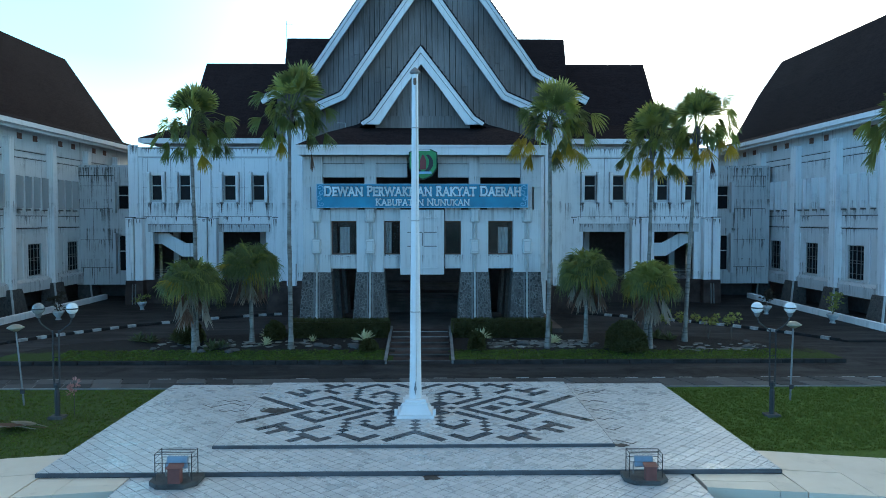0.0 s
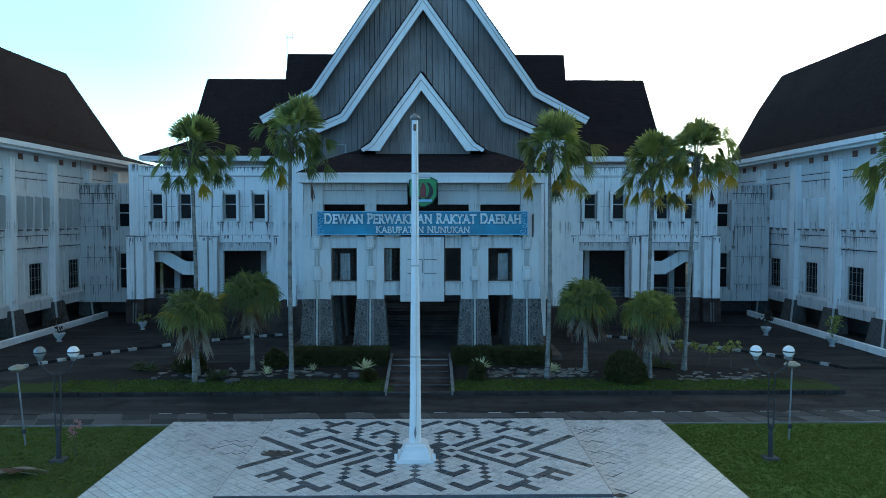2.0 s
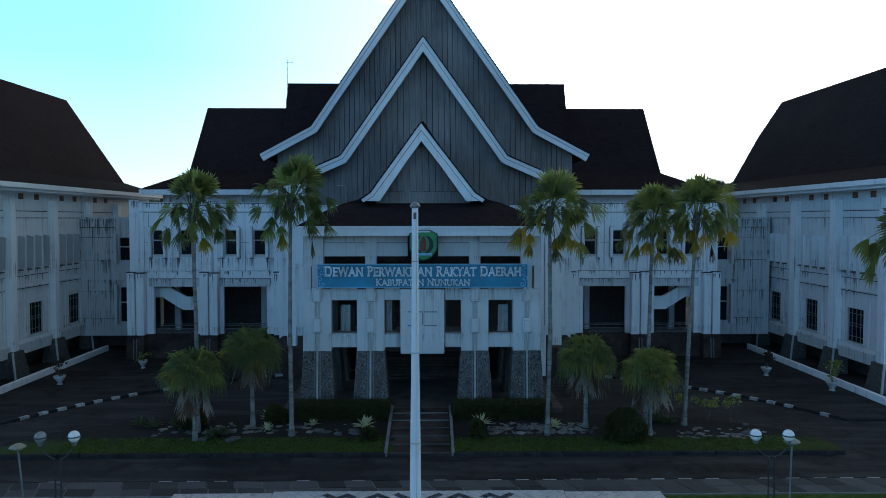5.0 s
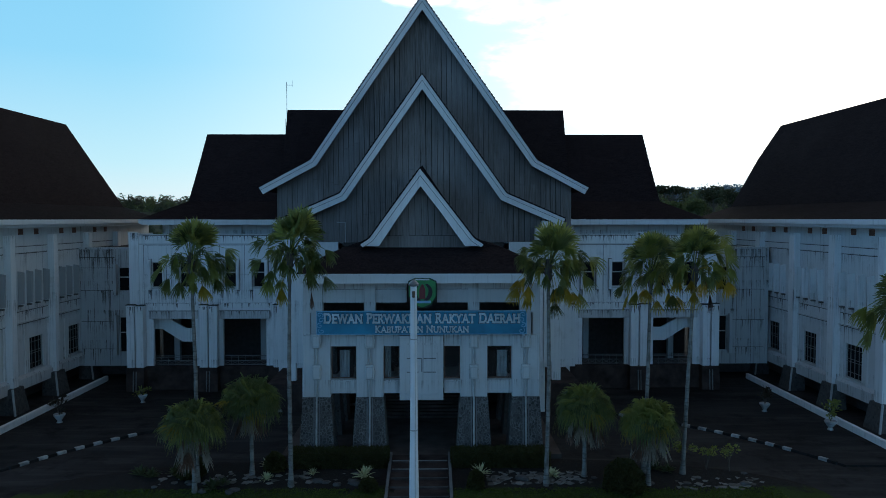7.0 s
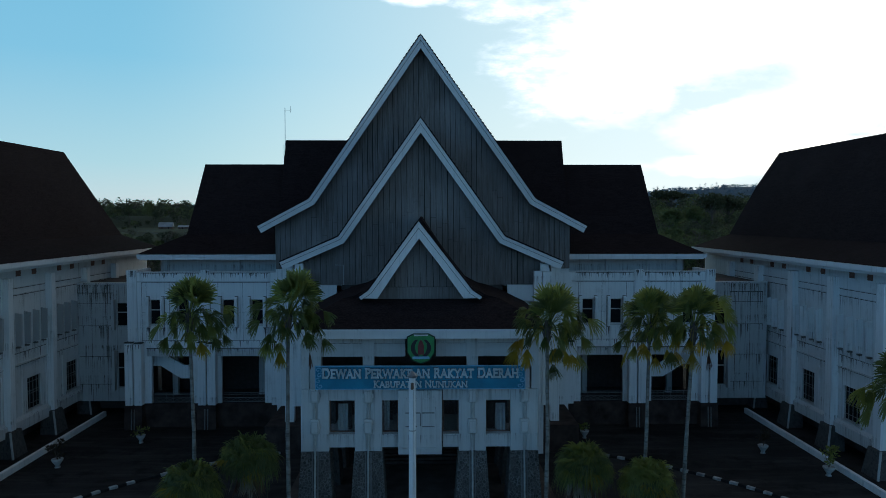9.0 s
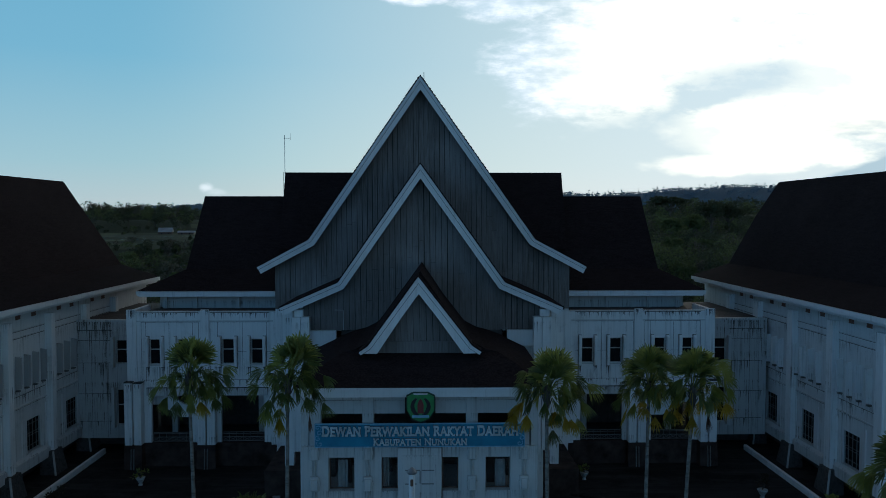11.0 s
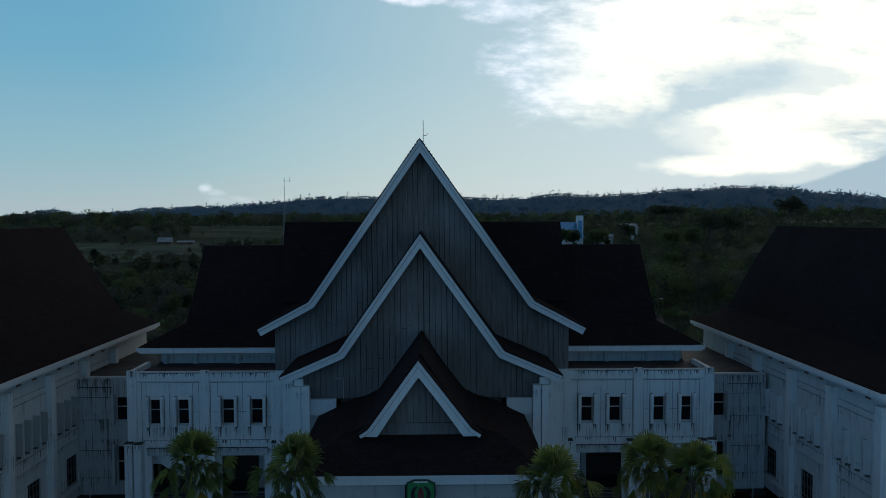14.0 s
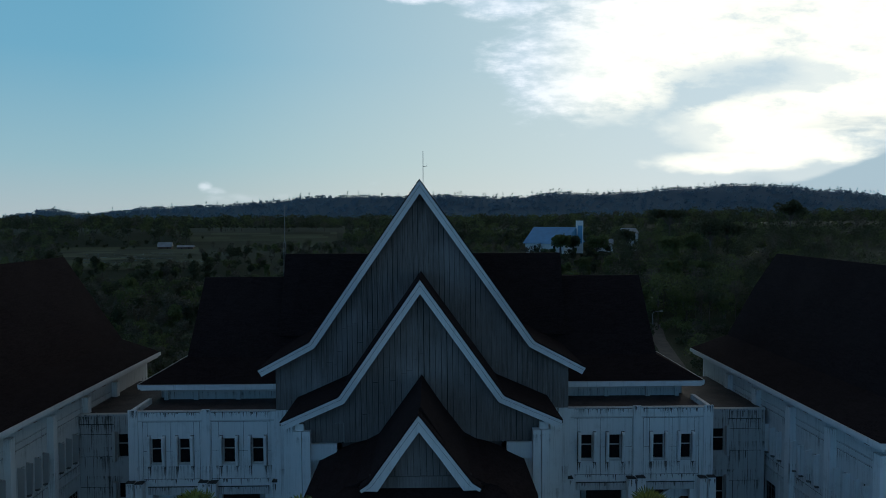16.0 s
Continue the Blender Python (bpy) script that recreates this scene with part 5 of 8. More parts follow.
def porch_column(p, cx, y, half=0.82, stone=True):
    """Twin shafts with a pipe between them, on a battered rubble base; two lantern boxes on the front."""
    bm = bmesh.new()
    bot, top = half + 0.30, half + 0.03
    prism(bm, [(cx - bot, y - 0.38, GROUND), (cx + bot, y - 0.38, GROUND), (cx + bot, y + 1.5, GROUND), (cx - bot, y + 1.5, GROUND)],
          [(cx - top, y - 0.06, 3.18), (cx + top, y - 0.06, 3.18), (cx + top, y + 1.2, 3.18), (cx - top, y + 1.2, 3.18)])
    col = part("column", bm, M["rubble"], p, "battered rubble-stone column base")
    for a, c in ((-half, -0.13), (0.13, half)):
        bm = bmesh.new()
        box(bm, cx + a, cx + c, y, y + 1.1, 3.18, 6.95)
        bevel(bm, 0.02)
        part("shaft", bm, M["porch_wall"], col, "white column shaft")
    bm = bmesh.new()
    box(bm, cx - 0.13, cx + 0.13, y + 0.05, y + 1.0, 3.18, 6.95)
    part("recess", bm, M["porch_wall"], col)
    bm = bmesh.new()
    tube(bm, [(cx, y - 0.50, GROUND), (cx, y - 0.12, 3.2), (cx, y + 0.02, 6.95)], 0.06, 8)
    part("downpipe", bm, M["frame"], col, "grey downpipe")
    for e in (-0.16, 0.16):
        bm = bmesh.new()
        prism(bm, [(cx + e - 0.035, y - 0.44, GROUND), (cx + e + 0.035, y - 0.44, GROUND), (cx + e + 0.035, y - 0.3, GROUND), (cx + e - 0.035, y - 0.3, GROUND)],
              [(cx + e - 0.035, y - 0.11, 3.15), (cx + e + 0.035, y - 0.11, 3.15), (cx + e + 0.035, y, 3.15), (cx + e - 0.035, y, 3.15)])
        part("pipe_cover_strip", bm, M["rail"], col)
    for z in (4.30, 6.19):
        bm = bmesh.new()
        box(bm, cx - 0.26, cx + 0.26, y - 0.24, y, z, z + 0.86)
        bevel(bm, 0.05)
        box(bm, cx - 0.17, cx + 0.17, y - 0.30, y - 0.24, z + 0.14, z + 0.72)
        box(bm, cx - 0.33, cx + 0.33, y - 0.17, y, z + 0.30, z + 0.56)
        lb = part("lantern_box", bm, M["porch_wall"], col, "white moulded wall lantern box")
        for v in ((-0.20, 0.20, 0.11, 0.14), (-0.20, 0.20, 0.72, 0.75), (-0.20, -0.17, 0.14, 0.72), (0.17, 0.20, 0.14, 0.72)):
            jb = bmesh.new()
            box(jb, cx + v[0], cx + v[1], y - 0.246, y - 0.24, z + v[2], z + v[3])
            part("groove", jb, M["frame"], lb)
        jb = bmesh.new()
        box(jb, cx - 0.285, cx + 0.285, y - 0.008, y, z - 0.025, z + 0.885)
        part("groove", jb, M["frame"], lb)
    bm = bmesh.new()
    box(bm, cx - 0.34, cx + 0.34, y + 0.15, y + 0.8, 6.95, 10.15)
    part("upper_shaft", bm, M["porch_wall"], col)


def porch():
    p = thing("entrance_porch", "white columned entrance porch with a blue name board", "porch", (0, PY, GROUND))
    for cx in COLS:
        porch_column(p, cx, PY)
    # spandrels, window band and top beams between the columns
    bays = [(-5.53, -3.97), (-2.33, -1.36), (1.36, 2.33), (3.97, 5.48)]
    for a, c in bays:
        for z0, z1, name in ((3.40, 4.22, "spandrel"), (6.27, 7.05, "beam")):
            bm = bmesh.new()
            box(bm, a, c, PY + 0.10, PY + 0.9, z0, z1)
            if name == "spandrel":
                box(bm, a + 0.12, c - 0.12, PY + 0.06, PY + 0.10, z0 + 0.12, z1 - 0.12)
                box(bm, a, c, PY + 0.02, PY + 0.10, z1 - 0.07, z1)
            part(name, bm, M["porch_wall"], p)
        bm = bmesh.new()
        for e in (a + 0.03, c - 0.03):
            box(bm, e - 0.04, e + 0.04, PY + 0.5, PY + 0.58, 4.22, 6.27)
        box(bm, a, c, PY + 0.5, PY + 0.58, 4.22, 4.30)
        box(bm, a, c, PY + 0.5, PY + 0.58, 6.19, 6.27)
        w = part("window", bm, M["brown"], p, "brown-framed porch window")
        bm = bmesh.new()
        box(bm, a + 0.05, c - 0.05, PY + 0.53, PY + 0.55, 4.3, 6.2)
        part("pane", bm, M["clear_glass"], w).visible_shadow = False
    # centre bay box with a raised frame and a geometric relief
    bm = bmesh.new()
    box(bm, -1.34, 1.30, PY - 0.25, PY + 0.9, 3.04, 6.95)
    bevel(bm, 0.03)
    c = part("bay_panel", bm, M["porch_wall"], p, "white projecting bay panel with relief lines")
    for v in ((-1.05, 0.98, 6.42, 6.50), (-1.05, -0.97, 3.4, 6.42), (0.90, 0.98, 3.4, 6.42), (-1.05, 0.98, 3.4, 3.48)):
        bm = bmesh.new()
        box(bm, v[0], v[1], PY - 0.30, PY - 0.25, v[2], v[3])
        part("moulding", bm, M["wall_grey"], c)
    for v in ((-0.9, -0.2, 4.72, 4.78), (0.1, 0.85, 4.72, 4.78), (-0.9, 0.0, 5.55, 5.61), (0.1, 0.85, 5.55, 5.61), (-0.03, 0.03, 4.78, 5.55)):
        bm = bmesh.new()
        box(bm, v[0], v[1], PY - 0.27, PY - 0.25, v[2], v[3])
        part("relief_line", bm, M["rail"], c)
    # frieze panels over the board
    for a, d in ((-6.0, -3.42), (-2.82, -0.92), (0.94, 2.86), (3.46, 5.94)):
        bm = bmesh.new()
        box(bm, a, d, PY + 0.30, PY + 0.62, 8.90, 9.70)
        box(bm, a, d, PY + 0.24, PY + 0.62, 9.735, 10.15)
        fp = part("frieze_panel", bm, M["porch_wall"], p)
        jb = bmesh.new()
        box(jb, a, d, PY + 0.33, PY + 0.6, 9.70, 9.735)
        part("dark_joint", jb, M["mould"], fp)
    for s in (-1, 1):
        bm = bmesh.new()
        box(bm, s * 6.75, s * 7.2, PY + 0.2, PY + 1.0, 3.2, 8.3)
        part("corner_slab", bm, M["porch_wall"], p)
        bm = bmesh.new()
        box(bm, s * 6.64, s * 7.16, PY + 0.1, PY + 0.9, 8.3, 10.15)
        part("corner_slab", bm, M["porch_wall"], p)
        # side walls of the upper floor and rear columns
        bm = bmesh.new()
        box(bm, s * 6.75, s * 7.15, PY + 1.2, 31.6, 3.4, 4.3)
        part("side_spandrel", bm, M["porch_wall"], p)
        bm = bmesh.new()
        box(bm, s * 6.75, s * 7.15, PY + 1.2, 31.6, 6.2, 10.2)
        part("side_wall", bm, M["porch_wall"], p)
        for yy in (24.0, 27.3):
            bm = bmesh.new()
            prism(bm, [(s * 5.2, yy - 1.0, GROUND), (s * 7.4, yy - 1.0, GROUND), (s * 7.4, yy + 1.0, GROUND), (s * 5.2, yy + 1.0, GROUND)],
                  [(s * 5.5, yy - 0.7, 3.2), (s * 7.15, yy - 0.7, 3.2), (s * 7.15, yy + 0.7, 3.2), (s * 5.5, yy + 0.7, 3.2)])
            prism_z(bm, [(s * 5.6, yy - 0.6), (s * 7.1, yy - 0.6), (s * 7.1, yy + 0.6), (s * 5.6, yy + 0.6)], 3.2, 6.9)
            part("rear_column", bm, M["rubble_dark"], p, "rubble-stone rear column")
            bm = bmesh.new()
            box(bm, s * 4.6, s * 5.4, yy - 0.6, yy + 0.6, GROUND, GROUND + 0.28)
            part("column_foot", bm, M["kerb_white"], p)
    # raised dark floor under the porch
    bm = bmesh.new()
    prism_x(bm, [(18.98, GROUND), (29.8, GROUND), (26.8, -0.15), (18.98, -0.15)], -8.4, 8.4)
    part("porch_floor", bm, M["steps"], p, "dark worn driveway floor under the porch")
    # upper floor slab, ceilings
    bm = bmesh.new()
    box(bm, -7.0, 7.0, PY + 1.0, 31.6, 3.5, 3.8)
    part("floor_slab", bm, M["wall_grey"], p)
    bm = bmesh.new()
    box(bm, -7.2, 7.2, PY + 0.9, 31.6, 10.15, 10.3)
    part("ceiling_slab", bm, M["wall_grey"], p)
    # inner walls painted dark for the shade behind the windows
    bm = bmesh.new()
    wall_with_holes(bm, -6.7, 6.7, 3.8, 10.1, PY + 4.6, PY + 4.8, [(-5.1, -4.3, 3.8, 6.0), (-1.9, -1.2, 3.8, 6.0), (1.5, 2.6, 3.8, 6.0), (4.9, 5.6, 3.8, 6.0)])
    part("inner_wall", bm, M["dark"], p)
    # folded sheets added behind the glass to stand for pale patches in the panes
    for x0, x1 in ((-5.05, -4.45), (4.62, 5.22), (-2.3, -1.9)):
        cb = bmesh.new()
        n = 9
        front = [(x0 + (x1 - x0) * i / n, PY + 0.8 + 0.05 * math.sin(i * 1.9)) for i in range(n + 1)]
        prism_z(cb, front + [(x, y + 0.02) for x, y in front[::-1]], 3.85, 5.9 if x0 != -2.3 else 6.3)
        part("curtain", cb, M["curtain"], p, "pale folded sheet behind the glass, standing for a pale patch in the pane")
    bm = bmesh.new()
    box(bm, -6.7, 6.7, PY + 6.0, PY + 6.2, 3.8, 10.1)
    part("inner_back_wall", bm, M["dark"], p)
    for x in (-4.7, 4.5):
        bm = bmesh.new()
        box(bm, x - 0.25, x + 0.25, PY + 2.6, PY + 3.0, 3.8, 5.6)
        part("inner_pier", bm, M["dark"], p)
    # eaves fascia round three sides, with a drip edge on top
    for z0, z1, o in ((10.16, 10.62, 0.0), (10.62, 10.74, 0.10)):
        for v in ((-7.3 - o, 7.3 + o, 18.85 - o, 19.05), (-7.3 - o, -7.08, 19.05, 31.6), (7.08, 7.3 + o, 19.05, 31.6)):
            bm = bmesh.new()
            box(bm, *v, z0, z1)
            part("fascia", bm, M["trim"], p, "white eaves fascia")
    bm = bmesh.new()
    box(bm, -7.1, 7.1, 19.05, 31.6, 10.3, 10.40)
    part("soffit", bm, M["wall_grey"], p)
    # skirt roof: front slope with hips, and the concave tent behind the small gable
    prof = [(5.0, 12.18), (4.2, 12.38), (3.06, 12.98), (1.95, 14.5), (0.0, 17.40)]
    bm = bmesh.new()
    rows = []
    for e in (-1, 1):
        # eaves, then the two bends of the slope, from front to back
        rows.append([[bm.verts.new((e * x, y, z)) for x, y, z in line] for line in (
            ((7.42, 18.75, 10.74), (7.86, 24.5, 10.82), (7.84, 31.9, 10.95)), ((5.9, 21.2, 11.75), (6.3, 25.0, 11.66), (6.35, 31.9, 11.66)), ((5.0, 22.4, 12.18), (5.0, 26.0, 12.18), (5.0, 31.9, 12.18)))])
    (e0, m0, t0), (e1, m1, t1) = rows
    bm.faces.new((e0[0], e1[0], m1[0], m0[0]))
    bm.faces.new((m0[0], m1[0], t1[0], t0[0]))
    for lo, hi in ((e0, m0), (m0, t0), (e1, m1), (m1, t1)):
        for k in range(2):
            bm.faces.new((lo[k], hi[k], hi[k + 1], lo[k + 1]))
    part("roof", bm, M["roof"], p, "dark shingled porch roof")
    for s in (-1, 1):
        bm = bmesh.new()
        q = prof
        prism_y(bm, [(s * x, z) for x, z in q] + [(s * x, z - 0.25) for x, z in q[::-1]], 22.4, 31.9)
        part("roof", bm, M["roof"], p, "dark concave ridge roof of the porch")
    gable(p, GABLES[2], True)
    # steps inside, up to the doors
    for i in range(11):
        bm = bmesh.new()
        box(bm, -3.6, 3.6, 26.2 + i * 0.32, 31.9, GROUND + 0.1 + i * 0.17, GROUND + 0.1 + (i + 1) * 0.17)
        part("step", bm, M["steps"], p)
    for i in range(3):
        bm = bmesh.new()
        box(bm, -3.2, 3.2, 31.9 + 0.36 * i, 34.5, 0.93 + i * 0.17, 1.1 + i * 0.17)
        part("step", bm, M["steps"], p)
    return p


PORCH = porch()


def text_mesh(words, size, material, depth=0.03, spacing=1.0, weight=0.0, small=1.0):
    cu = bpy.data.curves.new("words", "FONT")
    cu.body, cu.size, cu.extrude, cu.align_x, cu.align_y = words, size, depth, "CENTER", "CENTER"
    cu.space_character, cu.offset, cu.small_caps_scale = spacing, weight, small
    if small < 1.0:
        for ch in cu.body_format:
            ch.use_small_caps = True
    ob = new("words", cu)
    bpy.context.view_layer.update()
    me = bpy.data.meshes.new_from_object(ob.evaluated_get(bpy.context.evaluated_depsgraph_get()))
    bpy.data.objects.remove(ob)
    bpy.data.curves.remove(cu)
    me.materials.clear()
    me.materials.append(material)
    return me


def slab_serifs(me, size, thick, small):
    """Short bars across the feet and heads of the letters in a text mesh, tall initials and small capitals alike."""
    bm = bmesh.new()
    bm.from_mesh(me)
    ys = [v.co.y for v in bm.verts]
    zs = [v.co.z for v in bm.verts]
    lo, hi, z0, z1 = min(ys), max(ys), min(zs), max(zs)
    for edge, sign in ((lo, 1), (hi, -1), (lo + small * (hi - lo), -1)):
        xs = sorted(v.co.x for v in bm.verts if abs(v.co.y - edge) < 0.055 * (hi - lo))
        runs, start = [], 0
        for k in range(1, len(xs) + 1):
            if k == len(xs) or xs[k] - xs[k - 1] > 0.13 * size:
                runs.append((xs[start], xs[k - 1]))
                start = k
        for a, c in runs:
            box(bm, a - 0.045 * size, c + 0.045 * size, edge, edge + sign * thick, z0, z1 + 0.004)
    bm.to_mesh(me)
    bm.free()


def single_letters(me):
    """The letters of a text mesh, each as a mesh of its own."""
    owner = list(range(len(me.vertices)))

    def root(i):
        while owner[i] != i:
            owner[i] = owner[owner[i]]
            i = owner[i]
        return i

    for e in me.edges:
        owner[root(e.vertices[0])] = root(e.vertices[1])
    spans = {}
    for v in me.vertices:
        a, c = spans.get(root(v.index), (1e9, -1e9))
        spans[root(v.index)] = (min(a, v.co.x), max(c, v.co.x))
    groups = []
    for r, (a, c) in sorted(spans.items(), key=lambda q: q[1]):
        shared = min(groups[-1][1], c) - a if groups else -1.0
        if shared > 0.0 and (shared > 0.45 * min(c - a, groups[-1][1] - groups[-1][0]) or c - a < 0.24 or groups[-1][1] - groups[-1][0] < 0.24):
            groups[-1][1] = max(groups[-1][1], c)
            groups[-1][2].add(r)
        else:
            groups.append([a, c, {r}])
    made = []
    for _, _, roots in groups:
        index, verts, faces = {}, [], []
        for v in me.vertices:
            if root(v.index) in roots:
                index[v.index] = len(verts)
                verts.append(tuple(v.co))
        for p in me.polygons:
            if p.vertices[0] in index:
                faces.append([index[i] for i in p.vertices])
        if len(faces) < 6:
            continue
        one = bpy.data.meshes.new("letter")
        one.from_pydata(verts, [], faces)
        one.update()
        one.materials.append(me.materials[0])
        made.append(one)
    return made


def name_board():
    t = thing("name_board", "blue name board with raised silver-grey capitals", "sign", (0, PY - 0.3, 6.96))
    bm = bmesh.new()
    box(bm, -6.24, 6.26, PY - 0.42, PY - 0.28, 7.09, 8.45)
    bevel(bm, 0.02)
    board = part("board", bm, M["sign"], t)
    for v in ((-6.28, 6.30, 8.44, 8.48), (-6.28, 6.30, 7.06, 7.10), (-6.28, -6.24, 7.10, 8.44), (6.26, 6.30, 7.10, 8.44)):
        bm = bmesh.new()
        box(bm, v[0], v[1], PY - 0.46, PY - 0.28, v[2], v[3])
        part("frame", bm, M["sign_light"], board)
    for words, size, z, wide, bold in (("Dewan Perwakilan Rakyat Daerah", 0.84, 8.01, 11.74, 0.031), ("Kabupaten Nunukan", 0.60, 7.365, 5.6, 0.022)):
        for mat, grow, y in ((M["letter_edge"], bold + 0.034, PY - 0.425), (M["letters"], bold, PY - 0.475)):
            me = text_mesh(words, size, mat, 0.03, 1.10, grow * size, 0.91)
            slab_serifs(me, size, 0.13 * size, 0.91)
            xs = [w.co.x for w in me.vertices]
            k = wide / (max(xs) - min(xs))
            mid = (max(xs) + min(xs)) / 2
            at = Matrix.Translation((0.02 - mid * k, y, z)) @ Matrix.Rotation(radians(90), 4, "X") @ Matrix.Diagonal((k, 1.0, 1.0, 1.0))
            for one in single_letters(me):
                part("letter" if mat is M["letters"] else "letter_backing", one, None, t, at=at)
    # pale scroll ornaments at both ends
    for s in (-1, 1):
        bm = bmesh.new()
        for k in range(4):
            pts = []
            for i in range(14):
                a = i * 0.55
                r = 0.06 + 0.028 * i
                pts.append((s * (5.98 + 0.10 * (k % 2)) + s * r * 0.5 * math.cos(a + k), PY - 0.44, 7.28 + k * 0.32 + r * 0.40 * math.sin(a + k)))
            tube(bm, pts, 0.026, 4)
        part("scroll_ornament", bm, M["sign_light"], board, "pale blue painted scrolls")


name_board()


def emblem():
    t = thing("emblem", "green shield emblem with a dark red centre", "emblem", (0.05, 18.6, 8.9))
    def shield(k, y0, y1, mat, name, dx=0.0, dz=0.0):
        bm = bmesh.new()
        pts = [(-0.80, 0.62), (-0.42, 0.80), (0.42, 0.80), (0.80, 0.62), (0.80, -0.25), (0.50, -0.72), (0.0, -0.92), (-0.50, -0.72), (-0.80, -0.25)]
        prism_y(bm, [(0.05 + dx + k * x, 9.65 + dz + k * z) for x, z in pts], y0, y1)
        return part(name, bm, mat, t)
    shield(1.05, 18.68, 18.85, M["green_dark"], "backing")
    shield(0.97, 18.60, 18.68, M["green"], "field")
    for s in (-1, 1):
        bm = bmesh.new()
        outer = [(0.05 + s * 0.60 * math.cos(radians(a)), 9.66 + 0.58 * math.sin(radians(a))) for a in range(-75, 61, 15)]
        inner = [(0.05 + s * 0.34 * math.cos(radians(a)), 9.70 + 0.50 * math.sin(radians(a))) for a in range(60, -76, -15)]
        prism_y(bm, outer + inner, 18.57, 18.60)
        part("wreath", bm, M["black"], t)
    bm = bmesh.new()
    prism_y(bm, [(0.05 + x, 9.65 + z) for x, z in ((-0.42, 0.80), (0.42, 0.80), (0.40, 0.72), (-0.40, 0.72))], 18.56, 18.60)
    part("top_band", bm, M["trim"], t)
    bm = bmesh.new()
    pts = [(0.05 + 0.36 * math.cos(a * math.pi / 12), 9.72 + 0.42 * math.sin(a * math.pi / 12)) for a in range(24)]
    prism_y(bm, pts, 18.54, 18.57)
    part("disc", bm, M["green"], t)
    bm = bmesh.new()
    prism_y(bm, [(-0.13, 9.28), (0.23, 9.28), (0.23, 9.8), (0.14, 10.05), (0.05, 10.16), (-0.04, 10.05), (-0.13, 9.8)], 18.50, 18.54)
    part("centre", bm, M["maroon"], t)
    bm = bmesh.new()
    box(bm, -0.45, 0.55, 18.52, 18.56, 9.02, 9.16)
    part("ribbon", bm, M["sign_light"], t)
    bm = bmesh.new()
    box(bm, -0.6, 0.7, 18.7, PY + 0.3, 9.2, 9.3)
    part("bracket", bm, M["steel"], t)


emblem()

# ---------------------------------------------------------------- flagpole plaza

TILE = 0.3097
CX, CY = -0.04, 2.80           # middle of the woven pattern
HU = TILE / math.sqrt(2)           # half a tile's diagonal


def dark_pattern():
    """Cells (i, j) of the dark tiles, in half diagonals from the centre, mirrored to both sides."""
    q = set()
    def run(i, j, di, dj, n):
        for k in range(n):
            q.add((i + k * di, j + k * dj))
    run(6, 0, 1, 1, 1)
    run(8, 0, 1, 1, 9)
    run(17, 7, 1, -1, 4)
    run(18, 2, 1, 1, 2)
    run(12, 0, 2, 0, 2)
    run(13, 1, 1, 1, 1)
    run(15, 3, 1, -1, 2)
    run(20, 0, 1, 1, 9)
    run(7, 3, 1, 1, 5)
    run(11, 9, 0, 2, 3)
    run(11, 15, -1, 1, 4)
    run(6, 16, 1, 1, 2)
    run(4, 6, 0, 2, 3)
    run(5, 11, 1, 1, 2)
    run(7, 11, 1, -1, 2)
    run(8, 8, 1, 1, 1)
    for c in ((2, 0), (4, 0), (3, 1), (2, 2), (4, 2), (5, 3), (3, 3), (4, 4)):
        q.add(c)
    run(0, 8, 0, 2, 3)
    run(0, 14, 1, 1, 5)
    run(15, 11, 1, 1, 3)
    run(19, 13, 1, -1, 4)
    for c in ((21, 9), (23, 11), (21, 13), (22, 14), (24, 12)):
        q.add(c)
    run(13, 17, 1, 1, 2)
    run(15, 17, 1, -1, 3)
    for c in ((17, 17), (18, 18)):
        q.add(c)
    return {(a * i, b * j) for i, j in q for a in (1, -1) for b in (1, -1)}


def clip_rect(poly, x0, x1, y0, y1):
    for axis, lim, sign in ((0, x0, 1), (0, x1, -1), (1, y0, 1), (1, y1, -1)):
        out = []
        for k in range(len(poly)):
            p, r = poly[k], poly[(k + 1) % len(poly)]
            ip, ir = sign * (p[axis] - lim) >= 0, sign * (r[axis] - lim) >= 0
            if ip:
                out.append(p)
            if ip != ir:
                f = (lim - p[axis]) / (r[axis] - p[axis])
                out.append((p[0] + f * (r[0] - p[0]), p[1] + f * (r[1] - p[1])))
        poly = out
        if len(poly) < 3:
            return []
    return poly


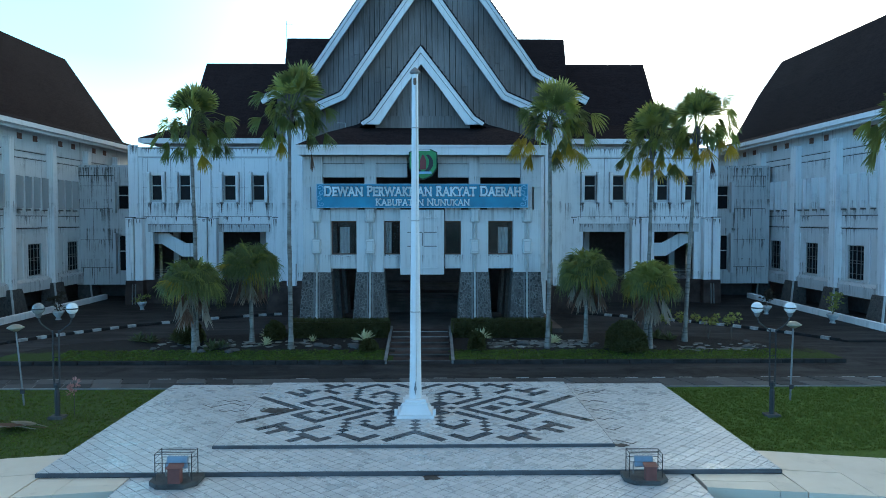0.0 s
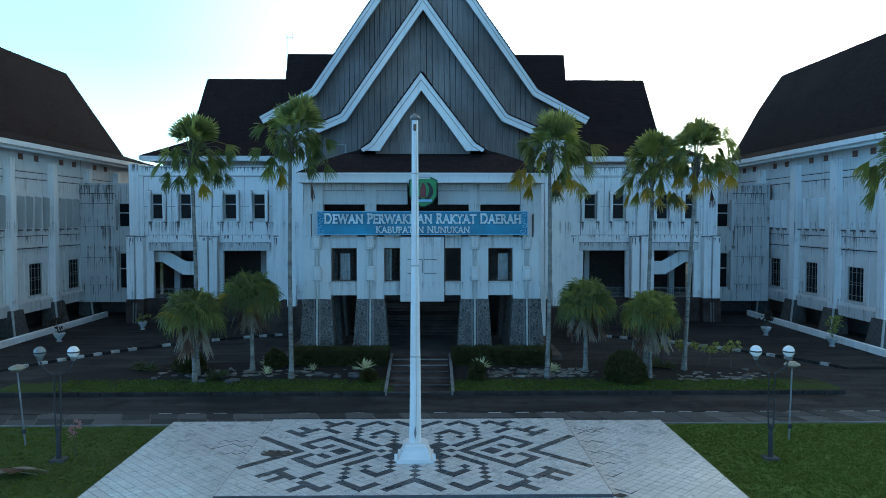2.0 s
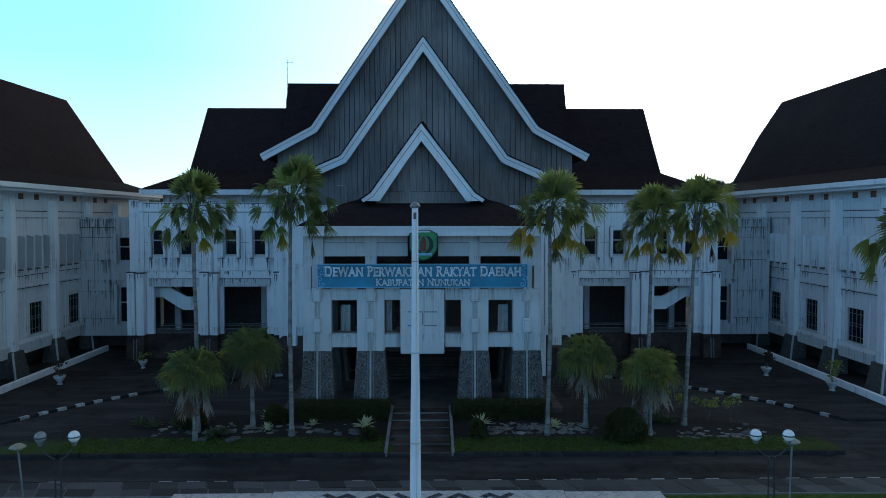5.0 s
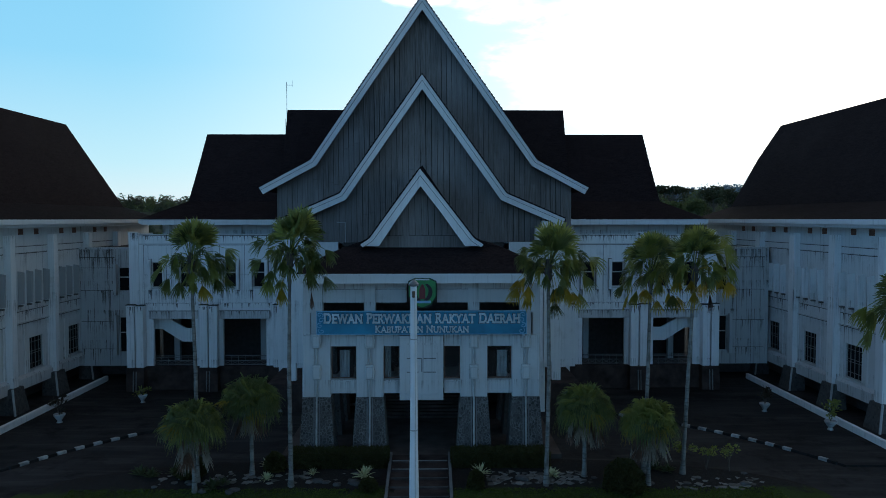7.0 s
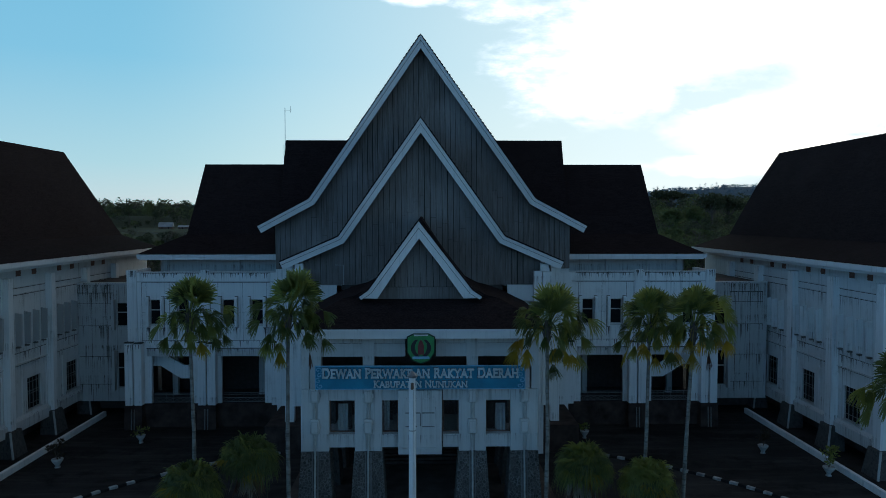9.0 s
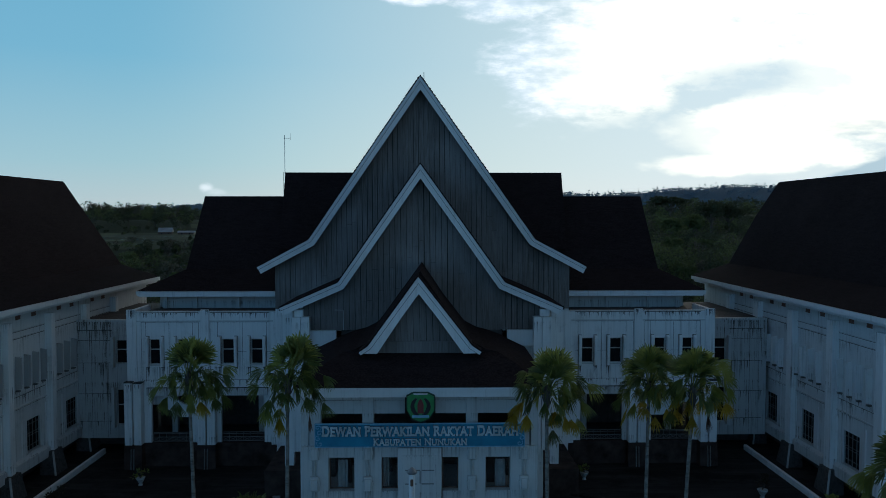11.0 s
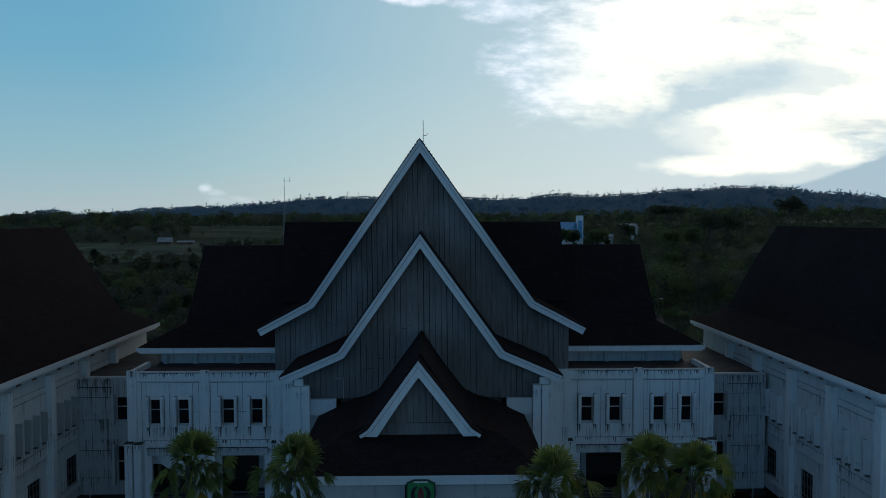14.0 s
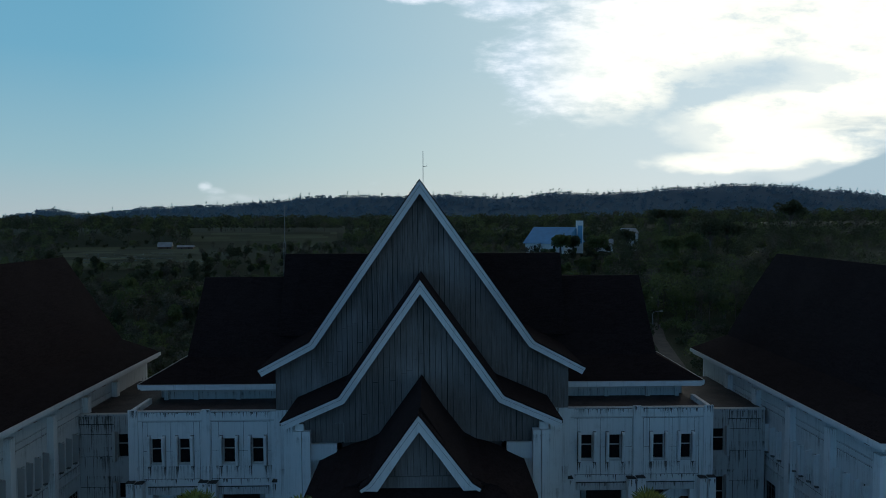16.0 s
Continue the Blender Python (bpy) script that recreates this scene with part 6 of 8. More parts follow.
def tile_field(th, x0, x1, y0, y1, top, dark=(), near=None, skip=None):
    """Diagonal tiles over a rectangle. Whole tiles inside near become pieces; the rest is one joined mesh."""
    g = 0.014
    r = HU - g
    bm = bmesh.new()
    prism_z(bm, [(-r, 0), (0, -r), (r, 0), (0, r)], -0.012, 0.0)
    me_w = mesh_of("tile", bm, M["tile_w"])
    me_d = me_w.copy()
    me_d.materials.clear()
    me_d.materials.append(M["tile_d"])
    verts, faces = [], []
    rnd = random.Random(11)
    dark_verts, dark_faces = [], []
    count = {"w": 0, "d": 0}
    for i in range(math.floor((x0 - CX) / HU) - 1, math.ceil((x1 - CX) / HU) + 2):
        for j in range(math.floor((y0 - CY) / HU) - 1, math.ceil((y1 - CY) / HU) + 2):
            if (i + j) % 2:
                continue
            cx, cy = CX + i * HU, CY + j * HU
            poly = clip_rect([(cx - r, cy), (cx, cy - r), (cx + r, cy), (cx, cy + r)], x0 + 0.005, x1 - 0.005, y0 + 0.005, y1 - 0.005)
            if len(poly) < 3:
                continue
            z = top + rnd.uniform(-0.003, 0.003)
            whole = x0 < cx - r and cx + r < x1 and y0 < cy - r and cy + r < y1
            is_dark = (i, j) in dark
            if is_dark and whole and count["d"] < 300:
                count["d"] += 1
                part("tile", me_d, None, th, at=pose(cx, cy, z + 0.001))
                continue
            if not is_dark and whole and near and near[0] < cx < near[1] and near[2] < cy < near[3] and count["w"] < 290:
                count["w"] += 1
                part("tile", me_w, None, th, at=pose(cx, cy, z, rnd.uniform(-0.5, 0.5), rnd.uniform(-0.5, 0.5), 0))
                continue
            vs, fs = (dark_verts, dark_faces) if is_dark else (verts, faces)
            n0, n = len(vs), len(poly)
            vs.extend([(px, py, z) for px, py in poly] + [(px, py, z - 0.012) for px, py in poly])
            fs.append(list(range(n0, n0 + n)))
            for k in range(n):
                fs.append([n0 + k, n0 + n + k, n0 + n + (k + 1) % n, n0 + (k + 1) % n])
    for vs, fs, mat, nm in ((verts, faces, M["tile_ws"], "floor_tiles"), (dark_verts, dark_faces, M["tile_d"], "dark_floor_tiles")):
        if not vs:
            continue
        me = bpy.data.meshes.new(nm)
        me.from_pydata(vs, [], fs)
        me.update()
        me.materials.append(mat)
        ob = part(nm, me, None, th)
        tagged(ob, kind="stuff")


def plaza_level(name, label, x0, x1, y0, y1, top, thick, dark=(), near=None):
    th = thing(name, label, "paving", ((x0 + x1) / 2, (y0 + y1) / 2, top - thick), kind="structure")
    bm = bmesh.new()
    box(bm, x0 + 0.01, x1 - 0.01, y0 + 0.01, y1 - 0.01, top - thick, top - 0.010)
    part("bed", bm, M["joint"], th, "dark mortar bed")
    # dark edging stones round the rim
    for a, c, d, e in ((x0 - 0.03, x1 + 0.03, y0 - 0.03, y0 + 0.01), (x0 - 0.03, x0 + 0.01, y0 + 0.01, y1), (x1 - 0.01, x1 + 0.03, y0 + 0.01, y1)):
        n = max(1, int(max(c - a, e - d) / 1.2))
        for k in range(n):
            bm = bmesh.new()
            if c - a > e - d:
                box(bm, a + (c - a) * k / n + 0.004, a + (c - a) * (k + 1) / n - 0.004, d, e, top - thick, top - 0.025)
            else:
                box(bm, a, c, d + (e - d) * k / n + 0.004, d + (e - d) * (k + 1) / n - 0.004, top - thick, top - 0.025)
            part("edging_stone", bm, M["step_edge"], th)
    tile_field(th, x0, x1, y0, y1, top, dark, near)
    return th


PLAT = plaza_level("platform", "raised white tiled platform with a dark woven-style pattern", -6.34, 6.30, -1.63, 7.20, -0.73, 0.115, dark_pattern())
plaza_level("plaza", "white tiled plaza laid diagonally, with hairline cracks", -10.72, 10.62, -3.74, 7.32, -0.845, 0.135, near=(-10.5, 10.4, -3.7, -1.7))
plaza_level("lower_plaza", "lower white tiled forecourt laid diagonally", -8.05, 7.97, -30.0, -3.78, -0.98, 0.5, near=(-7.9, 7.9, -5.4, -3.77))


def side_path(s):
    """Pale concrete slabs leading outwards from the plaza."""
    th = thing("side_path", "pale cracked concrete slab path beside the lawn", "path", (s * 15, -3.5, GROUND), kind="structure")
    rnd = random.Random(5 + s)
    x = 8.08
    while x < 46:
        w = rnd.uniform(1.4, 2.0)
        def back(v):
            return -1.66 - 0.22 * (v - 10.8) if v > 10.66 else -3.79
        def front(v):
            return -4.82 - 0.17 * (v - 8.1)
        for k in range(2):
            bm = bmesh.new()
            def line(v, f):
                return back(v) + (front(v) - back(v)) * f
            f0, f1 = k / 2 + 0.004, (k + 1) / 2 - 0.004
            e = min(x + w - 0.015, 10.63) if x < 10.63 < x + w else x + w - 0.015
            prism_z(bm, [(s * x, line(x, f0)), (s * e, line(e - 0.001, f0)), (s * e, line(e - 0.001, f1)), (s * x, line(x, f1))], BASE, -0.98 + rnd.uniform(-0.008, 0.008))
            part("slab", bm, M["slab"], th)
        x = 10.67 if x < 10.63 < x + w else x + w
    # open ditch on its outer side
    bm = bmesh.new()
    prism_z(bm, [(s * 8.1, -4.9), (s * 46, -11.5), (s * 46, -15.5), (s * 8.1, -8.7)], BASE, GROUND - 0.2)
    solo("ditch", bm, M["ditch"], "dark wet open ditch beside the path", "ditch", kind="structure")


for s in (-1, 1):
    side_path(s)


def paver_strip():
    th = thing("paver_strip", "worn grey paver strip along the road", "pavement", (0, 8, GROUND), kind="structure")
    bm = bmesh.new()
    box(bm, -60, 60, 7.42, 9.22, BASE, -1.022)
    part("bed", bm, M["joint"], th)
    bm = bmesh.new()
    box(bm, -60, 60, 7.35, 7.42, BASE, -0.985)
    part("edging", bm, M["frame_dull"], th, "worn edging")
    rnd = random.Random(4)
    bm = bmesh.new()
    prism_z(bm, [(-0.48, -0.425), (0.715, -0.425), (0.48, 0.425), (-0.715, 0.425)], 0, 0.05)
    me = mesh_of("paver", bm, M["paver"])
    for row in range(2):
        for i in range(-28, 29):
            x = i * 1.27 - row * 0.24 + (0.0 if row else 0.1)
            part("paver", me, None, th, at=pose(x, 7.88 + row * 0.90, -1.05 + rnd.uniform(-0.012, 0.012), rnd.uniform(-0.8, 0.8), rnd.uniform(-0.8, 0.8), rnd.uniform(-1, 1)))
    # dark kerb with pale dashes on the road side
    bm = bmesh.new()
    box(bm, -0.305, 0.305, -0.045, 0.045, 0, 0.105)
    bevel(bm, 0.015)
    m1 = mesh_of("kerb_stone", bm, M["kerb_white"])
    m2 = m1.copy()
    m2.materials.clear()
    m2.materials.append(M["kerb_dark"])
    for i in range(-55, 56):
        pale = i % 2 and rnd.random() < (0.95 if i > 8 else 0.6)
        part("kerb_stone", m1 if pale else m2, None, th, at=pose(i * 0.638 + 0.3, 9.29, GROUND - 0.06))


paver_strip()


def flagpole():
    t = thing("flagpole", "tall white tapered flagpole on a stepped plinth", "flagpole", (0, 0, 0))
    bm = bmesh.new()
    prism_z(bm, [(-0.60, -0.60), (0.60, -0.60), (0.60, 0.60), (-0.60, 0.60)], 0.0, 0.10)
    prism(bm, [(-0.54, -0.54, 0.10), (0.54, -0.54, 0.10), (0.54, 0.54, 0.10), (-0.54, 0.54, 0.10)], [(-0.38, -0.38, 0.40), (0.38, -0.38, 0.40), (0.38, 0.38, 0.40), (-0.38, 0.38, 0.40)])
    part("plinth", bm, M["pole"], t, "white stepped plinth")
    bm = bmesh.new()
    prism_z(bm, [(-0.42, -0.42), (0.42, -0.42), (0.42, 0.42), (-0.42, 0.42)], 0.40, 0.47)
    prism_z(bm, [(-0.34, -0.34), (0.34, -0.34), (0.34, 0.34), (-0.34, 0.34)], 0.47, 0.56)
    part("plinth_cap", bm, M["pole"], t)
    bm = bmesh.new()
    for a, c in ((0.62, -0.60), (-0.62, -0.60)):
        box(bm, a - 0.05, a + 0.05, c, c + 0.10, 0.10, 0.30)
    part("bracket", bm, M["pole"], t)
    bm = bmesh.new()
    lathe(bm, [(0.215, 0.55), (0.205, 0.62), (0.19, 1.4), (0.165, 3.9), (0.13, 6.4), (0.112, 9.2), (0.104, 11.16)], 8)
    part("mast", bm, M["pole"], t, "white octagonal mast")
    for z, r in ((3.38, 0.171), (6.38, 0.132), (9.4, 0.108)):
        bm = bmesh.new()
        lathe(bm, [(r, z), (r + 0.012, z + 0.01), (r + 0.012, z + 0.035), (r, z + 0.045)], 8)
        part("joint_band", bm, M["frame"], t)
    bm = bmesh.new()
    lathe(bm, [(0.10, 11.16), (0.165, 11.19), (0.175, 11.24), (0.12, 11.31), (0.03, 11.38)], 8)
    part("cap", bm, M["steel"], t, "weathered metal cap")
    bm = bmesh.new()
    lathe(bm, [(0.03, 10.80), (0.05, 10.82), (0.05, 11.0), (0.03, 11.02)], 6, 0.0, -0.13)
    part("pulley", bm, M["brown"], t)
    bm = bmesh.new()
    tube(bm, [(0.02, -0.21, 0.75), (0.05, -0.20, 2.4), (0.06, -0.15, 6), (0.04, -0.11, 10.8)], 0.009, 4)
    part("rope", bm, M["frame"], t, "thin grey halyard")
    bm = bmesh.new()
    prism_y(bm, [(-0.045, 0.88), (0.0, 0.68), (0.045, 0.88), (0.0, 1.15)], -0.22, -0.19)
    part("cleat", bm, M["steel"], t)
    t.matrix_basis = Matrix.Translation((-0.06, 1.98, -0.73)) @ Matrix.Scale(1.10, 4)


flagpole()


def light_cage(x, y):
    t = thing("floodlight_cage", "caged floodlight on a concrete base with a red-brown box", "floodlight", (0, 0, 0), group="floodlight cages")
    bm = bmesh.new()
    prism_z(bm, [(-0.75, -0.28), (-0.42, -0.62), (0.42, -0.62), (0.75, -0.28), (0.75, 0.42), (-0.75, 0.42)], 0, 0.16)
    bevel(bm, 0.02)
    local("base", bm, M["grimy"], t, "mossy concrete base")
    x0, x1, y0, y1, z1 = -0.56, 0.56, -0.26, 0.34, 0.98
    runs = [((a, c, 0.16), (a, c, z1), 0.016) for a, c in ((x0, y0), (x1, y0), (x1, y1), (x0, y1))]
    for k in range(6):
        z = 0.28 + k * 0.14
        runs += [((a, y0, z), (a, y1, z), 0.010) for a in (x0, x1)]
    for k in range(5):
        yy = y0 + (y1 - y0) * k / 4
        runs.append(((x0, yy, z1), (x1, yy, z1), 0.010))
    runs += [((x0, a, z1 - 0.28), (x1, a, z1 - 0.28), 0.010) for a in (y0, y1)]
    runs += [((a, y0, z1), (a, y1, z1), 0.014) for a in (x0, x1)]
    for p, q, r in runs:
        bm = bmesh.new()
        tube(bm, [p, q], r, 4)
        local("cage_bar", bm, M["post"], t)
    bm = bmesh.new()
    box(bm, -0.32, 0.32, 0.02, 0.20, 0.42, 0.80)
    bevel(bm, 0.03)
    turned(bm, Matrix.Translation((0, 0.1, 0.6)) @ Matrix.Rotation(radians(-18), 4, "X") @ Matrix.Translation((0, -0.1, -0.6)))
    fl = local("floodlight", bm, M["flood"], t, "blue-grey floodlight housing")
    for k in range(7):
        bm = bmesh.new()
        xx = -0.27 + k * 0.09
        box(bm, xx - 0.012, xx + 0.012, 0.20, 0.25, 0.46, 0.78)
        local("cooling_rib", bm, M["steel"], fl)
    bm = bmesh.new()
    tube(bm, [(-0.36, 0.1, 0.16), (-0.36, 0.1, 0.6)], 0.02, 5)
    tube(bm, [(0.36, 0.1, 0.16), (0.36, 0.1, 0.6)], 0.02, 5)
    local("bracket", bm, M["steel"], t)
    bm = bmesh.new()
    box(bm, -0.08, 0.30, -0.56, -0.30, 0.14, 0.62)
    bevel(bm, 0.015)
    bx = local("control_box", bm, M["red_box"], t, "red-brown control box with a sloping lid")
    bm = bmesh.new()
    prism_x(bm, [(-0.60, 0.62), (-0.26, 0.62), (-0.26, 0.70), (-0.60, 0.64)], -0.12, 0.34)
    local("lid", bm, M["red_box"], bx)
    t.matrix_basis = pose(x, y, -0.985) @ Matrix.Scale(0.9, 4)
    return t


c0 = light_cage(-6.6, -4.2)
copy_thing(c0, pose(6.52, -4.17, -0.985, 0, 0, -3) @ Matrix.Scale(0.9, 4))


def crack(x, y, z, steps, seed, parent):
    """A jagged dark crack that follows the joints of the tiles."""
    rnd = random.Random(seed)
    bm = bmesh.new()
    i, j = round((x - CX) / HU), round((y - CY) / HU)
    if (i + j) % 2 == 0:
        i += 1
    for _ in range(steps):
        dj = rnd.choice((-1, 1, 1 if _ % 2 else -1))
        (ax, ay), (bx, by) = (CX + i * HU, CY + j * HU), (CX + (i + 1) * HU, CY + (j + dj) * HU)
        w1, w2 = rnd.uniform(0.012, 0.035), rnd.uniform(0.012, 0.03)
        prism_z(bm, [(ax, ay - w1), (bx, by - w2), (bx, by + w2), (ax, ay + w1)], z + 0.001, z + 0.0075)
        i, j = i + 1, j + dj
    part("crack", bm, M["mould"], parent, "dark crack between broken tiles")


PLAZA = [o for o in bpy.data.objects if o.name == "plaza"][0]
for k, (x, y, n) in enumerate(((6.9, 5.6, 4), (6.4, 6.0, 5), (6.35, 5.2, 4), (6.4, 4.4, 4), (6.35, 3.0, 4), (6.4, 1.6, 3), (6.35, 0.4, 3), (6.3, -0.9, 3), (-8.3, 3.9, 9), (-7.8, 3.0, 5), (-7.9, 4.3, 5))):
    crack(x, y, -0.842, n, 50 + k, PLAZA)


def broken_patch(x, y, seed):
    """Where tiles have come away: mud, shards and a ragged rim."""
    rnd = random.Random(seed)
    t = thing("broken_patch", "broken hole in the tiles with mud and shards", "rubble", (x, y, -0.73), kind="stuff")
    bm = bmesh.new()
    ring = []
    for i in range(18):
        a = 6.283 * i / 18
        r = 0.38 * rnd.uniform(0.75, 1.2)
        ring.append((x + 1.75 * r * math.cos(a), y + r * math.sin(a)))
    prism_z(bm, ring, -0.726, -0.720)
    part("mud", bm, M["mud"], t, "brown broken bed")
    bm = bmesh.new()
    for _ in range(7):
        a, r = rnd.uniform(0, 6.28), rnd.uniform(0.2, 0.42)
        cx, cy, k = x + 1.6 * r * math.cos(a), y + r * math.sin(a), rnd.uniform(0.04, 0.10)
        prism_z(bm, [(cx + k * rnd.uniform(0.6, 1.2) * math.cos(q), cy + k * rnd.uniform(0.6, 1.2) * math.sin(q)) for q in (0.2, 1.9, 3.4, 4.9)], -0.72, -0.72 + rnd.uniform(0.01, 0.035))
    part("shards", bm, M["slate"], t, "loose tile shards")


broken_patch(-5.2, 2.53, 8)


def corner_dirt(x, y, z, r, seed):
    rnd = random.Random(seed)
    bm = bmesh.new()
    prism_z(bm, [(x + r * rnd.uniform(0.5, 1.2) * math.cos(6.283 * i / 12), y + 0.7 * r * rnd.uniform(0.5, 1.2) * math.sin(6.283 * i / 12)) for i in range(12)], z + 0.001, z + 0.009)
    solo("dirt_patch", bm, M["mud"], "brown dirt gathered in the corner of the step", "dirt", kind="stuff")


corner_dirt(6.6, -1.5, -0.842, 0.26, 3)
corner_dirt(0.5, -3.95, -0.977, 0.32, 4)

# ---------------------------------------------------------------- garden island before the porch


BED_Y, BED_X, BED_D = 12.97, 22.0, 6.2


def bed(x, y):
    """Height of the garden's soil, rising gently towards the porch."""
    return min(-0.40, -0.90 + 0.095 * (y - BED_Y)) + 0.03 * noise.noise(Vector((x * 0.7, y * 0.7, 4.0)))


def garden():
    bm = bmesh.new()
    rows = []
    for j in range(17):
        f = j / 16
        half = BED_X * math.cos(math.asin(min(0.9999, f ** 1.25)))
        y = BED_Y + BED_D * f
        row = [bm.verts.new((half * (i / 30 - 1), y, bed(half * (i / 30 - 1), y))) for i in range(61)]
        ends = [(-half - 0.02, y), (half + 0.02, y)]
        rows.append([bm.verts.new((*ends[0], GROUND))] + row + [bm.verts.new((*ends[1], GROUND))])
    rows.insert(0, [bm.verts.new((BED_X * (min(60, max(0, i - 1)) / 30 - 1), BED_Y - 0.01, GROUND)) for i in range(63)])
    for a, c in zip(rows, rows[1:]):
        for i in range(62):
            if max(a[i].co.x, c[i].co.x) > -1.75 and min(a[i + 1].co.x, c[i + 1].co.x) < 1.55:
                continue            # left open for the steps
            bm.faces.new((a[i], a[i + 1], c[i + 1], c[i]))
    solo("garden_bed", bm, M["garden"], "overgrown garden island with patchy grass and bare soil", "garden", kind="structure", smooth=True)
    kerb_run("kerb", [(-21.9, 12.85), (-1.85, 12.85)], 0.24, 0.2, "low dark mossy kerb with a few faded blocks", 1.1, GROUND, ("kerb_dark", "kerb_dark"))
    kerb_run("kerb", [(1.65, 12.85), (22.0, 12.85)], 0.24, 0.2, "low dark mossy kerb with a few faded blocks", 1.1, GROUND, ("kerb_dark", "kerb_dark"))
    # steps through the garden
    st = thing("garden_steps", "shallow dark concrete steps with side curbs", "steps", (-0.1, 15, GROUND), kind="structure")
    n = 6
    for i in range(n):
        bm = bmesh.new()
        y0 = 12.9 + i * 1.0
        box(bm, -1.76, 1.56, y0, 19.0, GROUND + i * 0.15 - 0.02, GROUND + (i + 1) * 0.15)
        bevel(bm, 0.015)
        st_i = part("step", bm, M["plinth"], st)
        bm = bmesh.new()
        box(bm, -1.70, 1.50, y0 - 0.006, y0 + 0.09, GROUND + (i + 1) * 0.15 - 0.03, GROUND + (i + 1) * 0.15 + 0.006)
        part("worn_nosing", bm, M["frame_dull"] if i in (4, 5) else M["grimy"], st_i)
    for a in (-1.92, 1.56):
        bm = bmesh.new()
        prism_x(bm, [(12.8, GROUND), (19.0, GROUND), (19.0, 0.02), (12.8, -0.84)], a, a + 0.16)
        part("side_curb", bm, M["frame_dull"], st, "grey concrete side curb")


garden()


def leaf_clump(bm, c, r, n, size, rnd, flat=0.8, up=0.5):
    """Small bent leaves scattered through a rounded, uneven volume."""
    for _ in range(n):
        d = Vector((rnd.gauss(0, 1), rnd.gauss(0, 1), rnd.gauss(0, 1) + up * 0.4)).normalized()
        rr = r * (0.55 + 0.5 * rnd.random())
        p = Vector(c) + Vector((d.x * rr, d.y * rr, d.z * rr * flat))
        t = (d + Vector((rnd.uniform(-0.8, 0.8), rnd.uniform(-0.8, 0.8), rnd.uniform(-0.3, 0.9)))).normalized()
        s = t.cross(Vector((rnd.uniform(-1, 1), rnd.uniform(-1, 1), rnd.uniform(-1, 1)))).normalized()
        k = size * rnd.uniform(0.6, 1.3)
        v = [bm.verts.new(p), bm.verts.new(p + t * k * 0.5 + s * k * 0.28), bm.verts.new(p + t * k), bm.verts.new(p + t * k * 0.5 - s * k * 0.28)]
        bm.faces.new(v)


def leaf_on(bm, p, nrm, size, rnd):
    """One leaf card standing off a surface."""
    t = (nrm + Vector((rnd.uniform(-0.9, 0.9), rnd.uniform(-0.9, 0.9), rnd.uniform(-0.5, 0.9)))).normalized()
    s = t.cross(Vector((rnd.uniform(-1, 1), rnd.uniform(-1, 1), rnd.uniform(-1, 1))))
    s = s.normalized() if s.length > 1e-3 else Vector((1, 0, 0))
    k = size * rnd.uniform(0.6, 1.4)
    v = [bm.verts.new(p), bm.verts.new(p + t * k * 0.5 + s * k * 0.3), bm.verts.new(p + t * k), bm.verts.new(p + t * k * 0.5 - s * k * 0.3)]
    bm.faces.new(v)


def hedge(x0, x1, y, seed):
    rnd = random.Random(seed)
    th = thing("hedge", "clipped dark green hedge along the drive", "hedge", ((x0 + x1) / 2, y, -0.56), group="hedges")
    h, d = 1.02, 0.55
    low = -0.56
    bm = bmesh.new()
    for _ in range(int((x1 - x0) * 620)):
        x = rnd.uniform(x0, x1)
        wob = 0.07 * noise.noise(Vector((x * 1.3, seed, 0.0)))
        if rnd.random() < 0.45:
            p, nrm = Vector((x, y + rnd.uniform(-d, d), low + h + wob)), Vector((0, 0, 1))
        else:
            p, nrm = Vector((x, y - d + 0.5 * wob, low + rnd.uniform(0.1, h))), Vector((0, -1, 0.2))
        leaf_on(bm, p, nrm, 0.13, rnd)
    for xx, sg in ((x0, -1), (x1, 1)):
        for _ in range(500):
            leaf_on(bm, Vector((xx, y + rnd.uniform(-d, d), low + rnd.uniform(0.1, h))), Vector((sg, 0, 0.2)), 0.13, rnd)
    part("foliage", bm, M["hedge"], th)
    bm = bmesh.new()
    box(bm, x0 + 0.04, x1 - 0.04, y - d + 0.04, y + d - 0.04, low, low + h - 0.04)
    part("core", bm, M["hedge"], th)


hedge(-7.6, -2.0, 18.0, 1)
hedge(1.8, 7.4, 18.0, 2)

